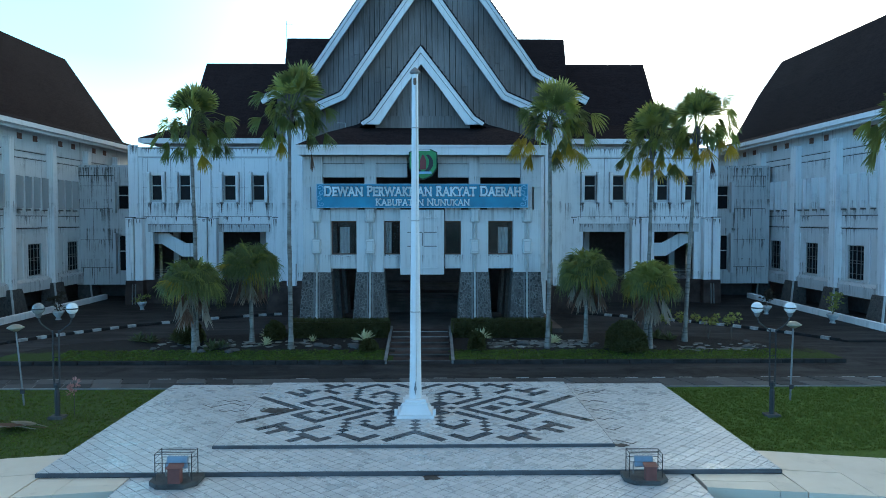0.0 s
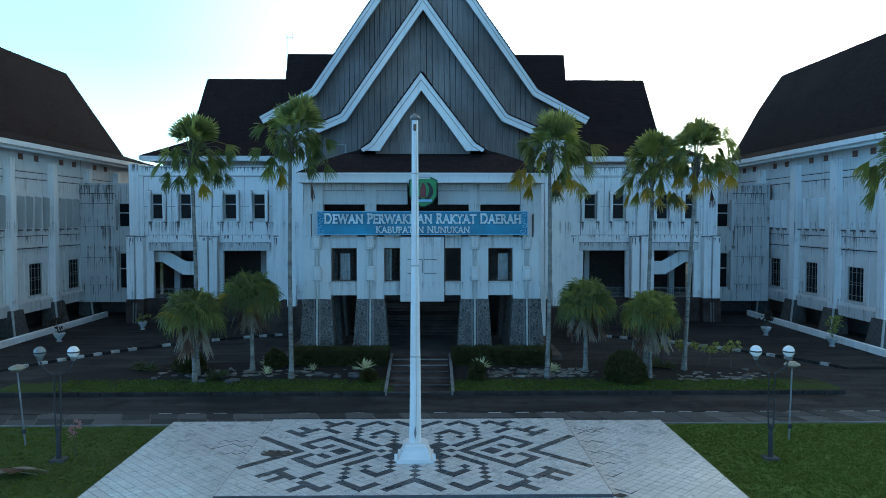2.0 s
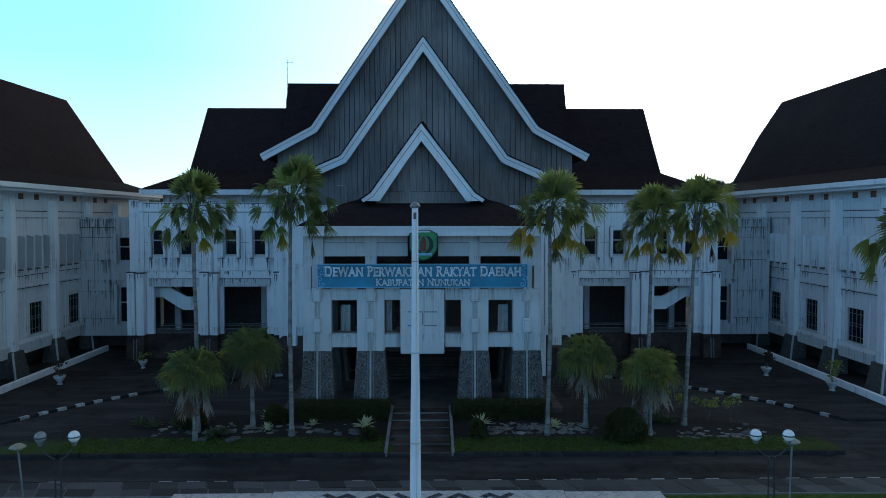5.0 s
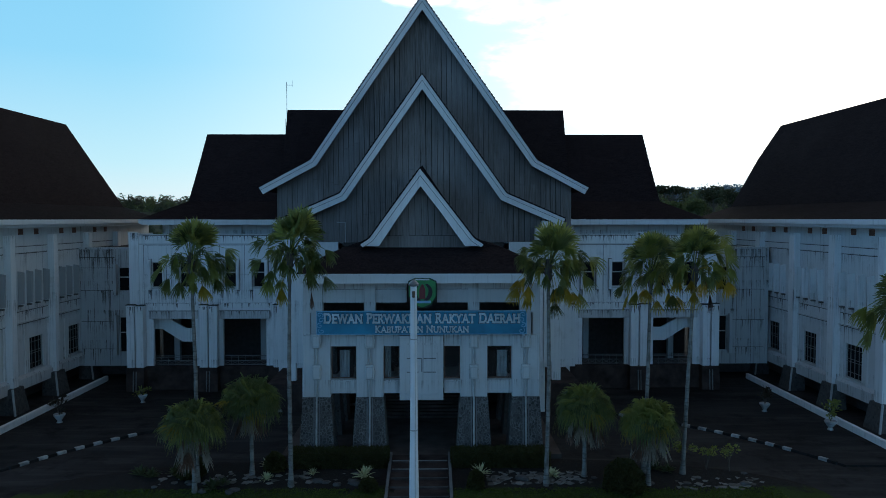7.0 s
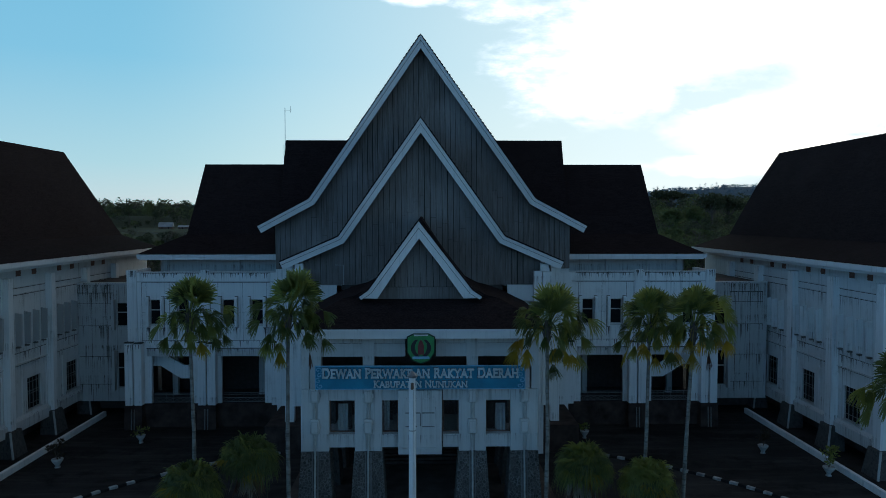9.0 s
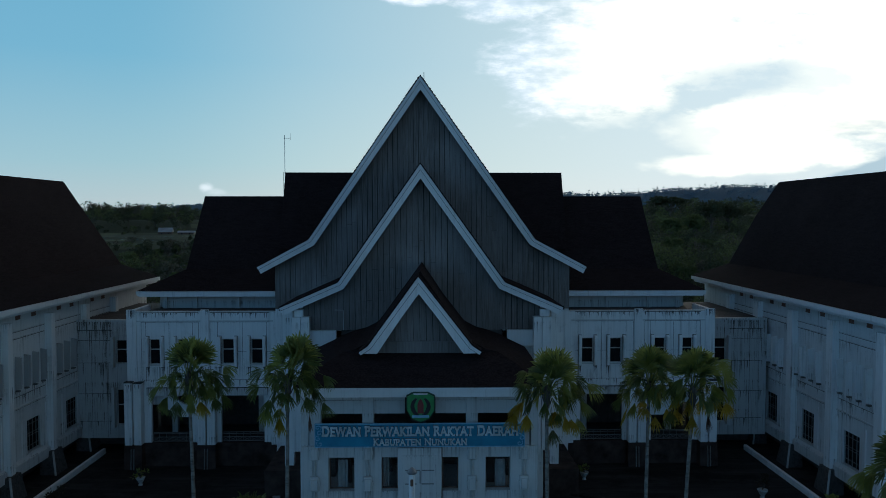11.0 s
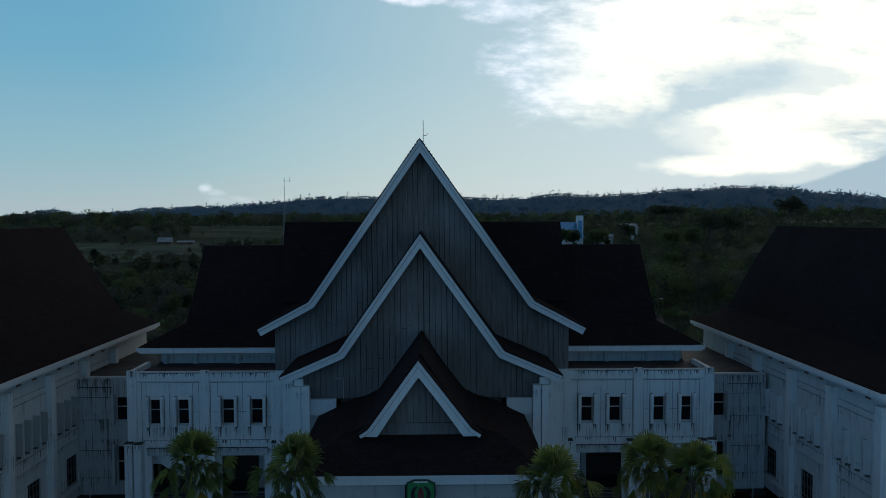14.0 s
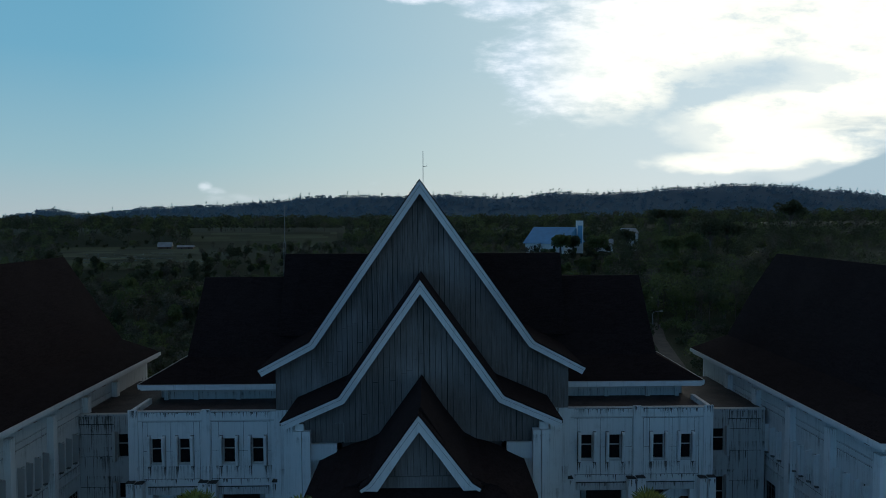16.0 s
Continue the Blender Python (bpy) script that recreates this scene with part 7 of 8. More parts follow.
# ---------------------------------------------------------------- palms


def fan_leaf(th, stalk, axis, side, blade, spread, segs, droop, cup, mat, rnd, ragged=0.12):
    """One fan leaf: a stalk along points, and narrow folded fingers that spread from its end about axis.

    droop lets the fingers hang, cup folds the fan's two halves away from its face."""
    hub = Vector(stalk[-1])
    axis = axis.normalized()
    side = (side - axis * side.dot(axis)).normalized()
    face = axis.cross(side)
    verts, faces = [], []
    # stalk, three-sided
    for a, b in zip(stalk, stalk[1:]):
        a, b = Vector(a), Vector(b)
        d = (b - a).normalized()
        u = d.cross(Vector((0.3, 0.1, 1))).normalized() * 0.018
        v = d.cross(u)
        n = len(verts)
        for p in (a, b):
            verts += [tuple(p + u), tuple(p - u * 0.5 + v * 0.8), tuple(p - u * 0.5 - v * 0.8)]
        faces += [(n + q, n + (q + 1) % 3, n + 3 + (q + 1) % 3, n + 3 + q) for q in range(3)]
    w = 2 * spread / segs
    for i in range(segs):
        a = -spread + w * (i + 0.5)
        ln = blade * (0.72 + 0.28 * math.cos(a * 0.75)) * rnd.uniform(1 - ragged, 1 + 0.5 * ragged)
        sag = droop * rnd.uniform(0.75, 1.3)

        def at(f, ang, lift=0.0):
            d = axis * math.cos(ang) + side * math.sin(ang) - face * (cup * (1 - math.cos(ang)))
            q = hub + d * (ln * f * (1 - 0.35 * min(sag, 1.0) * f)) + face * lift
            q.z -= sag * ln * f ** 2.1
            return tuple(q)

        h, t = w * 0.5, a + rnd.uniform(-0.05, 0.05)
        n = len(verts)
        verts += [at(0.04, a), at(0.5, a - h, -0.02), at(0.5, a, 0.03), at(0.5, a + h, -0.02), at(0.8, t - h * 0.62, -0.02), at(0.8, t, 0.01), at(0.8, t + h * 0.62, -0.02), at(1.0, t)]
        faces += [(n, n + 1, n + 2), (n, n + 2, n + 3), (n + 1, n + 4, n + 5, n + 2), (n + 2, n + 5, n + 6, n + 3), (n + 4, n + 7, n + 5), (n + 5, n + 7, n + 6)]
    me = bpy.data.meshes.new("frond")
    me.from_pydata(verts, [], faces)
    me.update()
    me.materials.append(M[mat])
    part("frond", me, None, th)


def stalk_to(a, b, lift):
    """An arching stalk from a to b."""
    a, b = Vector(a), Vector(b)
    return [a, a.lerp(b, 0.35) + Vector((0, 0, lift)), a.lerp(b, 0.72) + Vector((0, 0, lift * 0.9)), b]


def trunk(th, pts, r0, r1, rings, seed):
    rnd = random.Random(seed)
    bm = bmesh.new()
    pts = [Vector(p) for p in pts]
    n = 10
    rows = []
    for k in range(rings + 1):
        f = k / rings
        seg = min(int(f * (len(pts) - 1)), len(pts) - 2)
        g = f * (len(pts) - 1) - seg
        c = pts[seg].lerp(pts[seg + 1], g)
        r = r0 + (r1 - r0) * f
        if k == 0:
            r *= 1.55
        elif k == 1:
            r *= 1.15
        r *= 1.06 if k % 2 else 0.97
        rows.append([bm.verts.new(c + Vector((r * math.cos(2 * math.pi * i / n) * rnd.uniform(0.95, 1.05), r * math.sin(2 * math.pi * i / n), 0))) for i in range(n)])
    for a, b in zip(rows, rows[1:]):
        for i in range(n):
            bm.faces.new((a[i], a[(i + 1) % n], b[(i + 1) % n], b[i]))
    bm.faces.new(rows[-1])
    part("trunk", bm, M["trunk"], th, "pale ringed trunk", smooth=True)


def tall_palm(base, neck, seed, label, dome, hanging, yellow=0.35):
    """A fan palm: slim trunk, a dense dome of young fans over its neck, and old fans that hang on long stalks.

    dome: middle (dx, dz) over the neck and radii; hanging: (dx, dz, lean) of the fans' tops from the neck, lean in degrees outwards."""
    rnd = random.Random(seed)
    th = thing("fan_palm", label, "palm tree", base, group="tall fan palms")
    b, t = Vector(base), Vector(neck)
    mid = b.lerp(t, 0.5) + Vector((rnd.uniform(-0.1, 0.1), 0, 0))
    trunk(th, [b, b.lerp(mid, 0.5), mid, mid.lerp(t, 0.5), t], 0.13, 0.085, 26, seed)
    bm = bmesh.new()
    lathe(bm, [(0.09, -0.75), (0.15, -0.5), (0.21, -0.05), (0.20, 0.25), (0.10, 0.6)], 9)
    for k in range(9):
        a = k * 2.4
        d = Vector((math.cos(a), math.sin(a), 0))
        tube(bm, [d * 0.14 + Vector((0, 0, -0.45 + 0.09 * k)), d * 0.30 + Vector((0, 0, -0.15 + 0.09 * k))], 0.05, 5, 0.02)
    part("crown_shaft", bm, M["bark"], th, "brown fibrous leaf bases", at=Matrix.Translation(t))
    dx, dz, rx, rz = dome
    tall = dz + rz
    slope = 21 * rx
    for i in range(46):
        if i < 26:
            el = radians(88 - slope * (i / 25) ** 0.8 + rnd.uniform(-5, 5))
            reach, blade = tall * (rnd.uniform(0.52, 0.66) - 0.22 * i / 25), tall * rnd.uniform(0.34, 0.44)
        else:
            el = radians(rnd.uniform(-8, 44))
            reach, blade = rx * rnd.uniform(0.45, 0.85), rx * rnd.uniform(0.46, 0.62)
        az = i * 2.39996 + rnd.uniform(-0.45, 0.45)
        d = Vector((math.cos(az) * math.cos(el), math.sin(az) * math.cos(el), math.sin(el)))
        hub = t + d * reach
        hub.x += dx * (hub.z - t.z) / dz * 0.85
        axis = d + Vector((d.x, d.y, 0)) * rnd.uniform(0.1, 0.7)
        tilt = Vector((rnd.uniform(-1, 1), rnd.uniform(-1, 1), rnd.uniform(-0.6, 0.6)))
        side = d.cross(tilt)
        if abs(d.y) < 0.5 * math.cos(el) or rnd.random() < 0.5:
            side = Vector((rnd.choice((-1, 1)) * math.sin(el), rnd.uniform(-0.5, 0.5), -math.cos(el) * (1 if d.x > 0 else -1)))
        pick = rnd.random()
        mat = "frond_bright" if pick < 0.12 + 0.62 * yellow else ("frond_mid" if pick < 0.84 else "frond")
        fan_leaf(th, stalk_to(t + d * 0.1, hub, 0.05), axis, side, blade, radians(rnd.uniform(48, 78)), 17, rnd.uniform(0.05, 0.32) + (0.4 if i >= 26 else 0), rnd.uniform(0.0, 0.45), mat, rnd)
    fans = [(hx, hz, lean, 1.0) for hx, hz, lean in hanging]
    fans += [(hx * rnd.uniform(0.5, 1.0) + rnd.uniform(-0.3, 0.3), hz + rnd.uniform(0.1, 0.65), lean * rnd.uniform(0.8, 1.3), 0.88) for hx, hz, lean in hanging if lean != 7]
    for i, (hx, hz, lean, size) in enumerate(fans):
        depth = math.sqrt(max(0.10, 1.6 ** 2 - hx * hx)) * rnd.uniform(0.4, 0.8) * (-1 if i % 2 == 0 else 1)
        hub = t + Vector((hx, depth, hz))
        out = Vector((hx, depth, 0)).normalized()
        if lean > 15:
            out = Vector((1 if hx > 0 else -1, 0.3 * depth, 0)).normalized()
        a = radians(lean + rnd.uniform(-4, 8))
        axis = out * math.sin(a) + Vector((0, 0, -math.cos(a)))
        turn = rnd.uniform(-0.75, 0.75)
        side = Vector((math.cos(turn), math.sin(turn), 0)) if lean < 30 else Vector((0.25, math.sin(turn), 0.7))
        low = hz < -0.15
        mat = "frond_yellow" if low and rnd.random() < yellow else ("frond_bright" if rnd.random() < 0.15 + 0.5 * yellow else ("frond_mid" if rnd.random() < 0.75 else "frond"))
        if lean == 7:
            mat = "frond_brown"
        open_by = 12 if lean == 7 else rnd.uniform(28, 46) + (16 if lean > 40 else 0)
        fan_leaf(th, stalk_to(t + Vector((0, 0, 0.15)), hub, 0.22 + 0.1 * abs(hx)), axis, side, size * rnd.uniform(0.92, 1.15), radians(open_by), 17, 0.06 + 0.35 * math.sin(a), rnd.uniform(0.2, 0.6), mat, rnd, 0.16)
    return th


def short_palm(base, top, seed, label, rx, lush=64, bright=0.4):
    """A low fan palm with a shaggy dome of hanging threads, and a skirt of dead fans round the trunk."""
    rnd = random.Random(seed)
    th = thing("fan_palm", label, "palm tree", base, group="short bushy fan palms")
    b = Vector(base)
    t = Vector((base[0] + rnd.uniform(-0.05, 0.05), base[1], top - 1.75))
    trunk(th, [b, b.lerp(t, 0.5), t], 0.12, 0.11, 9, seed)
    for i in range(lush):
        z = 1.0 - 1.05 * (i + 0.5) / lush
        az = i * 2.39996 + rnd.uniform(-0.3, 0.3)
        r = math.sqrt(max(0.0, 1 - z * z))
        d = Vector((math.cos(az) * r, math.sin(az) * r, z))
        hub = t + Vector((d.x * rx * rnd.uniform(0.40, 0.56), d.y * rx * rnd.uniform(0.40, 0.56), 0.2 + d.z * rnd.uniform(0.85, 1.1)))
        axis = d + Vector((0, 0, 0.35))
        side = d.cross(Vector((rnd.uniform(-0.5, 0.5), rnd.uniform(-0.5, 0.5), 1.0)))
        pick = rnd.random()
        # bright green is picked more often towards the top of the dome
        mat = "frond_bright" if pick < bright * (0.6 + 0.6 * max(0.0, z)) else ("frond_mid" if pick < 0.88 else "frond")
        if z < 0.22 and rnd.random() < 0.30:
            mat = "frond_yellow"
        fan_leaf(th, stalk_to(t, hub, 0.08), axis, side, rx * rnd.uniform(0.64, 0.80), radians(rnd.uniform(62, 90)), 42, rnd.uniform(0.45, 1.05), rnd.uniform(0.1, 0.4), mat, rnd, 0.3)
    for i in range(24):
        a = i * 2.39996 + rnd.uniform(-0.3, 0.3)
        out = Vector((math.cos(a), math.sin(a), 0))
        hub = t + out * rnd.uniform(0.30, 0.85) + Vector((0, 0, rnd.uniform(-0.95, -0.1)))
        mat = "frond_brown" if rnd.random() < 0.45 else "frond_dead"
        fan_leaf(th, stalk_to(t, hub, 0.1), out * rnd.uniform(0.15, 0.5) + Vector((0, 0, -1)), Vector((0, 0, 1)).cross(out), rnd.uniform(0.8, 1.25), radians(rnd.uniform(14, 34)), 13, 0.1, rnd.uniform(0.2, 0.7), mat, rnd, 0.3)
    return th


tall_palm((-7.12, 15.34, -0.71), (-6.99, 14.8, 11.85), 21, "tall fan palm with dark green crown and slim pale trunk", (0.62, 1.66, 1.42, 1.52),
          [(-1.05, 1.0, 78), (-1.55, -0.05, 48), (-0.9, -0.98, 12), (-0.45, 0.2, 6), (0.1, -0.2, 4), (0.9, -0.72, 5), (1.9, -0.85, 22), (1.85, 0.5, 36), (1.45, 0.0, 15), (0.9, 0.6, 10), (-0.2, -1.4, 3), (0.98, -1.85, 7)], 0.25)
tall_palm((6.91, 15.41, -0.71), (6.84, 14.6, 11.24), 22, "tall fan palm with yellowing lower fronds", (0.45, 1.58, 1.60, 1.42),
          [(-1.2, 0.75, 68), (-1.1, -0.4, 35), (-1.7, -0.92, 24), (-0.92, -1.3, 5), (-0.2, -0.1, 4), (0.55, -0.98, 4), (0.2, -1.55, 3), (0.95, -0.15, 6), (1.2, -1.08, 6), (1.68, -1.22, 14), (1.8, -0.2, 28), (1.42, 0.7, 25), (2.1, 0.72, 55)], 0.6)
tall_palm((-12.44, 15.96, -0.66), (-13.15, 17.6, 11.44), 23, "tall slender fan palm with drooping green fronds", (0.32, 1.50, 1.50, 1.40),
          [(-1.5, -0.15, 40), (-1.35, -0.95, 28), (-0.4, -0.92, 4), (-0.38, 0.1, 6), (0.42, -0.3, 5), (0.4, -1.3, 5), (1.5, -0.82, 10), (1.85, -0.75, 28), (1.95, 0.4, 42), (1.1, -0.3, 8), (1.6, 0.1, 20)], 0.3)
tall_palm((12.71, 16.77, -0.58), (13.55, 18.6, 10.55), 24, "tall fan palm with yellow hanging fronds", (0.15, 1.70, 1.50, 1.45),
          [(-0.6, 0.95, 76), (-1.0, -0.05, 52), (-1.4, -0.9, 30), (-0.65, -0.85, 8), (0.0, -1.2, 3), (0.75, -0.22, 6), (1.0, -0.92, 6), (1.6, -1.1, 10), (1.25, 0.25, 12), (-0.3, 0.1, 6), (0.9, 0.7, 50)], 0.7)
tall_palm((14.90, 16.63, -0.59), (15.26, 16.1, 10.94), 25, "tall leaning fan palm with yellow hanging fronds", (0.18, 1.80, 1.36, 1.25),
          [(-1.1, 0.75, 35), (-0.58, -0.3, 6), (1.55, 1.5, 62), (1.75, 0.85, 66), (1.2, 0.55, 10), (1.95, 0.3, 35), (1.8, -0.4, 14), (0.88, -0.45, 5), (-0.45, -0.85, 8), (1.05, -1.2, 7)], 0.75)
tall_palm((19.6, 5.0, -1.08), (20.35, 5.4, 9.9), 26, "tall fan palm standing in the lawn", (0.3, 1.6, 1.5, 1.2),
          [(-1.65, 0.35, 38), (-1.05, -0.55, 24), (0.5, -0.3, 5), (1.4, -0.5, 25), (0.1, -0.9, 5), (1.2, 0.4, 40)], 0.3)
tall_palm((-20.6, 5.2, -1.08), (-20.9, 5.6, 8.1), 27, "tall fan palm standing in the lawn", (0.1, 1.4, 1.5, 1.2),
          [(1.5, 0.1, 38), (1.2, -0.8, 15), (0.3, -0.6, 5), (-1.0, -0.4, 25), (-0.4, -0.9, 5), (-1.4, 0.3, 40)], 0.3)
short_palm((-12.18, 14.71, -0.77), 4.45, 31, "short bushy fan palm with grey hanging dead fronds", 1.95, 72, 0.35)
short_palm((-9.62, 16.90, -0.57), 5.15, 32, "short dense fan palm with dark green crown", 1.92, 80, 0.2)
short_palm((9.22, 16.36, -0.62), 4.80, 33, "short bushy fan palm with grey dead skirt", 1.86, 76, 0.5)
short_palm((12.53, 15.27, -0.72), 4.30, 34, "short bright green fan palm with grey dead skirt", 1.75, 74, 0.85)

# ---------------------------------------------------------------- shrubs, stones, spiky plants


def round_bush(x, y, r, h, seed):
    rnd = random.Random(seed)
    th = thing("round_bush", "dense rounded dark green bush", "bush", (x, y, bed(x, y)))
    bm = bmesh.new()
    for _ in range(int(2600 * r)):
        d = Vector((rnd.gauss(0, 1), rnd.gauss(0, 1), abs(rnd.gauss(0.1, 1)))).normalized()
        k = 0.92 + 0.16 * noise.noise(d * 2.2 + Vector((seed, 0, 0)))
        leaf_on(bm, Vector((x + d.x * r * k, y + d.y * r * k, bed(x, y) + 0.1 + d.z * h * k)), d, 0.15, rnd)
    part("foliage", bm, M["hedge"], th)
    bm = bmesh.new()
    lathe(bm, [(r * 0.80, bed(x, y)), (r * 0.88, bed(x, y) + h * 0.30), (r * 0.62, bed(x, y) + h * 0.72), (0.1, bed(x, y) + h * 0.93)], 12, x, y)
    part("core", bm, M["hedge"], th)


round_bush(11.09, 14.85, 1.15, 1.45, 5)
round_bush(3.0, 14.95, 0.42, 0.88, 6)
round_bush(-2.85, 14.8, 0.42, 0.5, 7)
round_bush(-13.04, 16.63, 0.85, 1.1, 8)
round_bush(-8.41, 17.36, 0.6, 0.9, 9)


def spiky_plant(x, y, size, seed, mat="spiky", n=34, lift=0.0):
    """A rosette of stiff blades; lift sets it on a short stem clad in dry leaves."""
    rnd = random.Random(seed)
    bm = bmesh.new()
    for i in range(n):
        az, el = rnd.uniform(0, 6.28), radians(rnd.uniform(8, 80))
        ln = size * rnd.uniform(0.75, 1.1)
        d = Vector((math.cos(az) * math.cos(el), math.sin(az) * math.cos(el), math.sin(el)))
        s = Vector((-math.sin(az), math.cos(az), 0)) * size * 0.085
        b = Vector((x, y, bed(x, y) + lift))
        v = [bm.verts.new(b), bm.verts.new(b + d * ln * 0.5 + s + Vector((0, 0, 0.03))), bm.verts.new(b + d * ln - Vector((0, 0, 0.08 * ln))), bm.verts.new(b + d * ln * 0.5 - s + Vector((0, 0, 0.03)))]
        bm.faces.new(v)
    if not lift:
        solo("spiky_plant", bm, M[mat], "pale variegated spiky rosette plant", "plant", group="spiky plants")
        return
    th = thing("spiky_plant", "pale variegated spiky rosette on a short stem of dry leaves", "plant", (x, y, bed(x, y)), group="spiky plants")
    part("rosette", bm, M[mat], th)
    bm = bmesh.new()
    lathe(bm, [(0.09, -0.05), (0.08, lift * 0.5), (0.06, lift + 0.03)], 7)
    for _ in range(60):
        az, z = rnd.uniform(0, 6.28), lift * rnd.uniform(0.3, 1.0)
        out = Vector((math.cos(az), math.sin(az), 0))
        leaf_on(bm, Vector((0, 0, z)) + out * rnd.uniform(0.08, 0.22), out + Vector((0, 0, 0.5)), 0.2, rnd)
    part("dry_stem", bm, M["dark_leaf"], th, "short stem clad in dry brown leaves", at=Matrix.Translation((x, y, bed(x, y))))


for k, (x, y, sz) in enumerate(((-3.15, 15.70, 0.72), (3.30, 15.95, 0.70), (7.39, 16.43, 0.55), (-6.16, 16.77, 0.4), (-8.94, 17.95, 0.6), (-8.66, 16.09, 0.5))):
    spiky_plant(x, y, sz * 1.1, 40 + k, lift=0.32 if k < 2 else 0.0)
for k, (x, y, sz) in enumerate(((-11.35, 15.06, 0.75), (-10.89, 15.41, 0.6), (-15.19, 16.50, 0.7), (-15.95, 16.77, 0.7), (-14.00, 16.90, 0.6), (13.46, 17.10, 0.7), (14.11, 16.83, 0.6))):
    spiky_plant(x, y, sz, 60 + k, "weed", 40)


def small_shrub(x, y, h, seed):
    rnd = random.Random(seed)
    th = thing("shrub", "small light green shrub with bare stems", "bush", (x, y, bed(x, y)), group="small shrubs")
    for k in range(3):
        bm = bmesh.new()
        tube(bm, [(x, y, bed(x, y)), (x + rnd.uniform(-0.2, 0.2), y + rnd.uniform(-0.1, 0.1), bed(x, y) + h * 0.5), (x + rnd.uniform(-0.4, 0.4), y, bed(x, y) + h * 0.85)], 0.025, 5, 0.012)
        part("stem", bm, M["bark"], th)
    bm = bmesh.new()
    for k in range(6):
        leaf_clump(bm, (x + rnd.uniform(-0.42, 0.42), y + rnd.uniform(-0.3, 0.3), bed(x, y) + h * rnd.uniform(0.72, 1.0)), 0.19, 30, 0.15, rnd)
    part("foliage", bm, M["shrub"], th)


for k, (x, y) in enumerate(((13.96, 17.69), (15.32, 17.36), (16.46, 17.16), (17.72, 16.90))):
    small_shrub(x, y, 1.35, 80 + k)


def rock(x, y, r, seed, mat="stone_grey", z=None, flat=0.55):
    rnd = random.Random(seed)
    bm = bmesh.new()
    bmesh.ops.create_icosphere(bm, subdivisions=2, radius=1.0)
    off = Vector((seed * 3.1, seed * 1.7, 0))
    for v in bm.verts:
        k = 1 + 0.35 * noise.noise(v.co * 1.3 + off) + 0.12 * noise.noise(v.co * 4 + off)
        v.co = Vector((v.co.x * r * k * 1.25, v.co.y * r * k, v.co.z * r * k * flat))
    bmesh.ops.transform(bm, matrix=pose(x, y, (bed(x, y) if z is None else z) + r * flat * 0.35, 0, 0, rnd.uniform(0, 180)), verts=bm.verts)
    solo("rock", bm, M[mat], "grey weathered garden rock half sunk in soil", "rock", group="garden rocks")


rnd_rocks = random.Random(9)
for k in range(24):
    if k < 8:
        x, y = rnd_rocks.uniform(-15.5, -9.5), rnd_rocks.uniform(14.6, 17.3)
    elif k < 15:
        x, y = rnd_rocks.uniform(-6.0, -3.2), rnd_rocks.uniform(15.4, 16.9)
    else:
        x, y = rnd_rocks.uniform(3.9, 18.5), rnd_rocks.uniform(15.2, 16.6)
    rock(x, y, rnd_rocks.uniform(0.12, 0.34), 100 + k)


def slate_path():
    """Broken flat stones lying between the shrubs."""
    rnd = random.Random(3)
    th = thing("stone_scatter", "broken flat pale stones lying in the bed", "stones", (6.11, 15.82, -0.67), kind="stuff")
    bm = bmesh.new()
    for _ in range(250):
        side = rnd.random()
        x, y = (rnd.uniform(3.6, 9.5), rnd.uniform(15.4, 17.0)) if side < 0.55 else ((rnd.uniform(14, 19), rnd.uniform(14.6, 16.2)) if side < 0.75 else (rnd.uniform(-15, -3.5), rnd.uniform(15.6, 17.2)))
        r, n = rnd.uniform(0.06, 0.30), rnd.randint(3, 5)
        ring = [(x + r * rnd.uniform(0.7, 1.2) * math.cos(6.28 * i / n), y + r * rnd.uniform(0.7, 1.2) * math.sin(6.28 * i / n)) for i in range(n)]
        prism_z(bm, ring, bed(x, y) - 0.03, bed(x, y) + rnd.uniform(0.01, 0.035))
    part("stone", bm, M["slate"], th)


slate_path()


def tufts(name, label, areas, count, h, mat, seed, level):
    rnd = random.Random(seed)
    verts, faces = [], []
    for _ in range(count):
        x0, x1, y0, y1 = areas[rnd.randrange(len(areas))]
        x, y = rnd.uniform(x0, x1), rnd.uniform(y0, y1)
        z = level if isinstance(level, float) else level(x, y)
        for k in range(4):
            a = rnd.uniform(0, 6.28)
            w, hh = 0.022, h * rnd.uniform(0.5, 1.2)
            bx, by = rnd.uniform(-0.06, 0.06), rnd.uniform(-0.06, 0.06)
            lx, ly = math.cos(a) * hh * 0.6, math.sin(a) * hh * 0.6
            n = len(verts)
            verts += [(x + bx - w * math.sin(a), y + by + w * math.cos(a), z), (x + bx + w * math.sin(a), y + by - w * math.cos(a), z), (x + bx + lx, y + by + ly, z + hh)]
            faces.append((n, n + 1, n + 2))
    me = bpy.data.meshes.new(name)
    me.from_pydata(verts, [], faces)
    me.update()
    me.materials.append(mat)
    tagged(new(name, me), label, "grass", kind="stuff")


tufts("garden_grass", "rough grass and weeds in the garden bed", [(-19, -2.0, 13.0, 15.0), (1.7, 19.5, 13.0, 14.9)], 5000, 0.07, M["grass_blade"], 17, bed)

tufts("lawn_grass", "short blades of grass on the lawn", [(10.9, 28.0, -1.6, 7.2)], 14000, 0.06, M["grass_blade"], 18, lawn_height)
tufts("lawn_grass", "sparse dull blades of grass on the darker olive lawn", [(-28.0, -10.9, -1.6, 7.2)], 7000, 0.055, M["grass_blade"], 19, lawn_height)

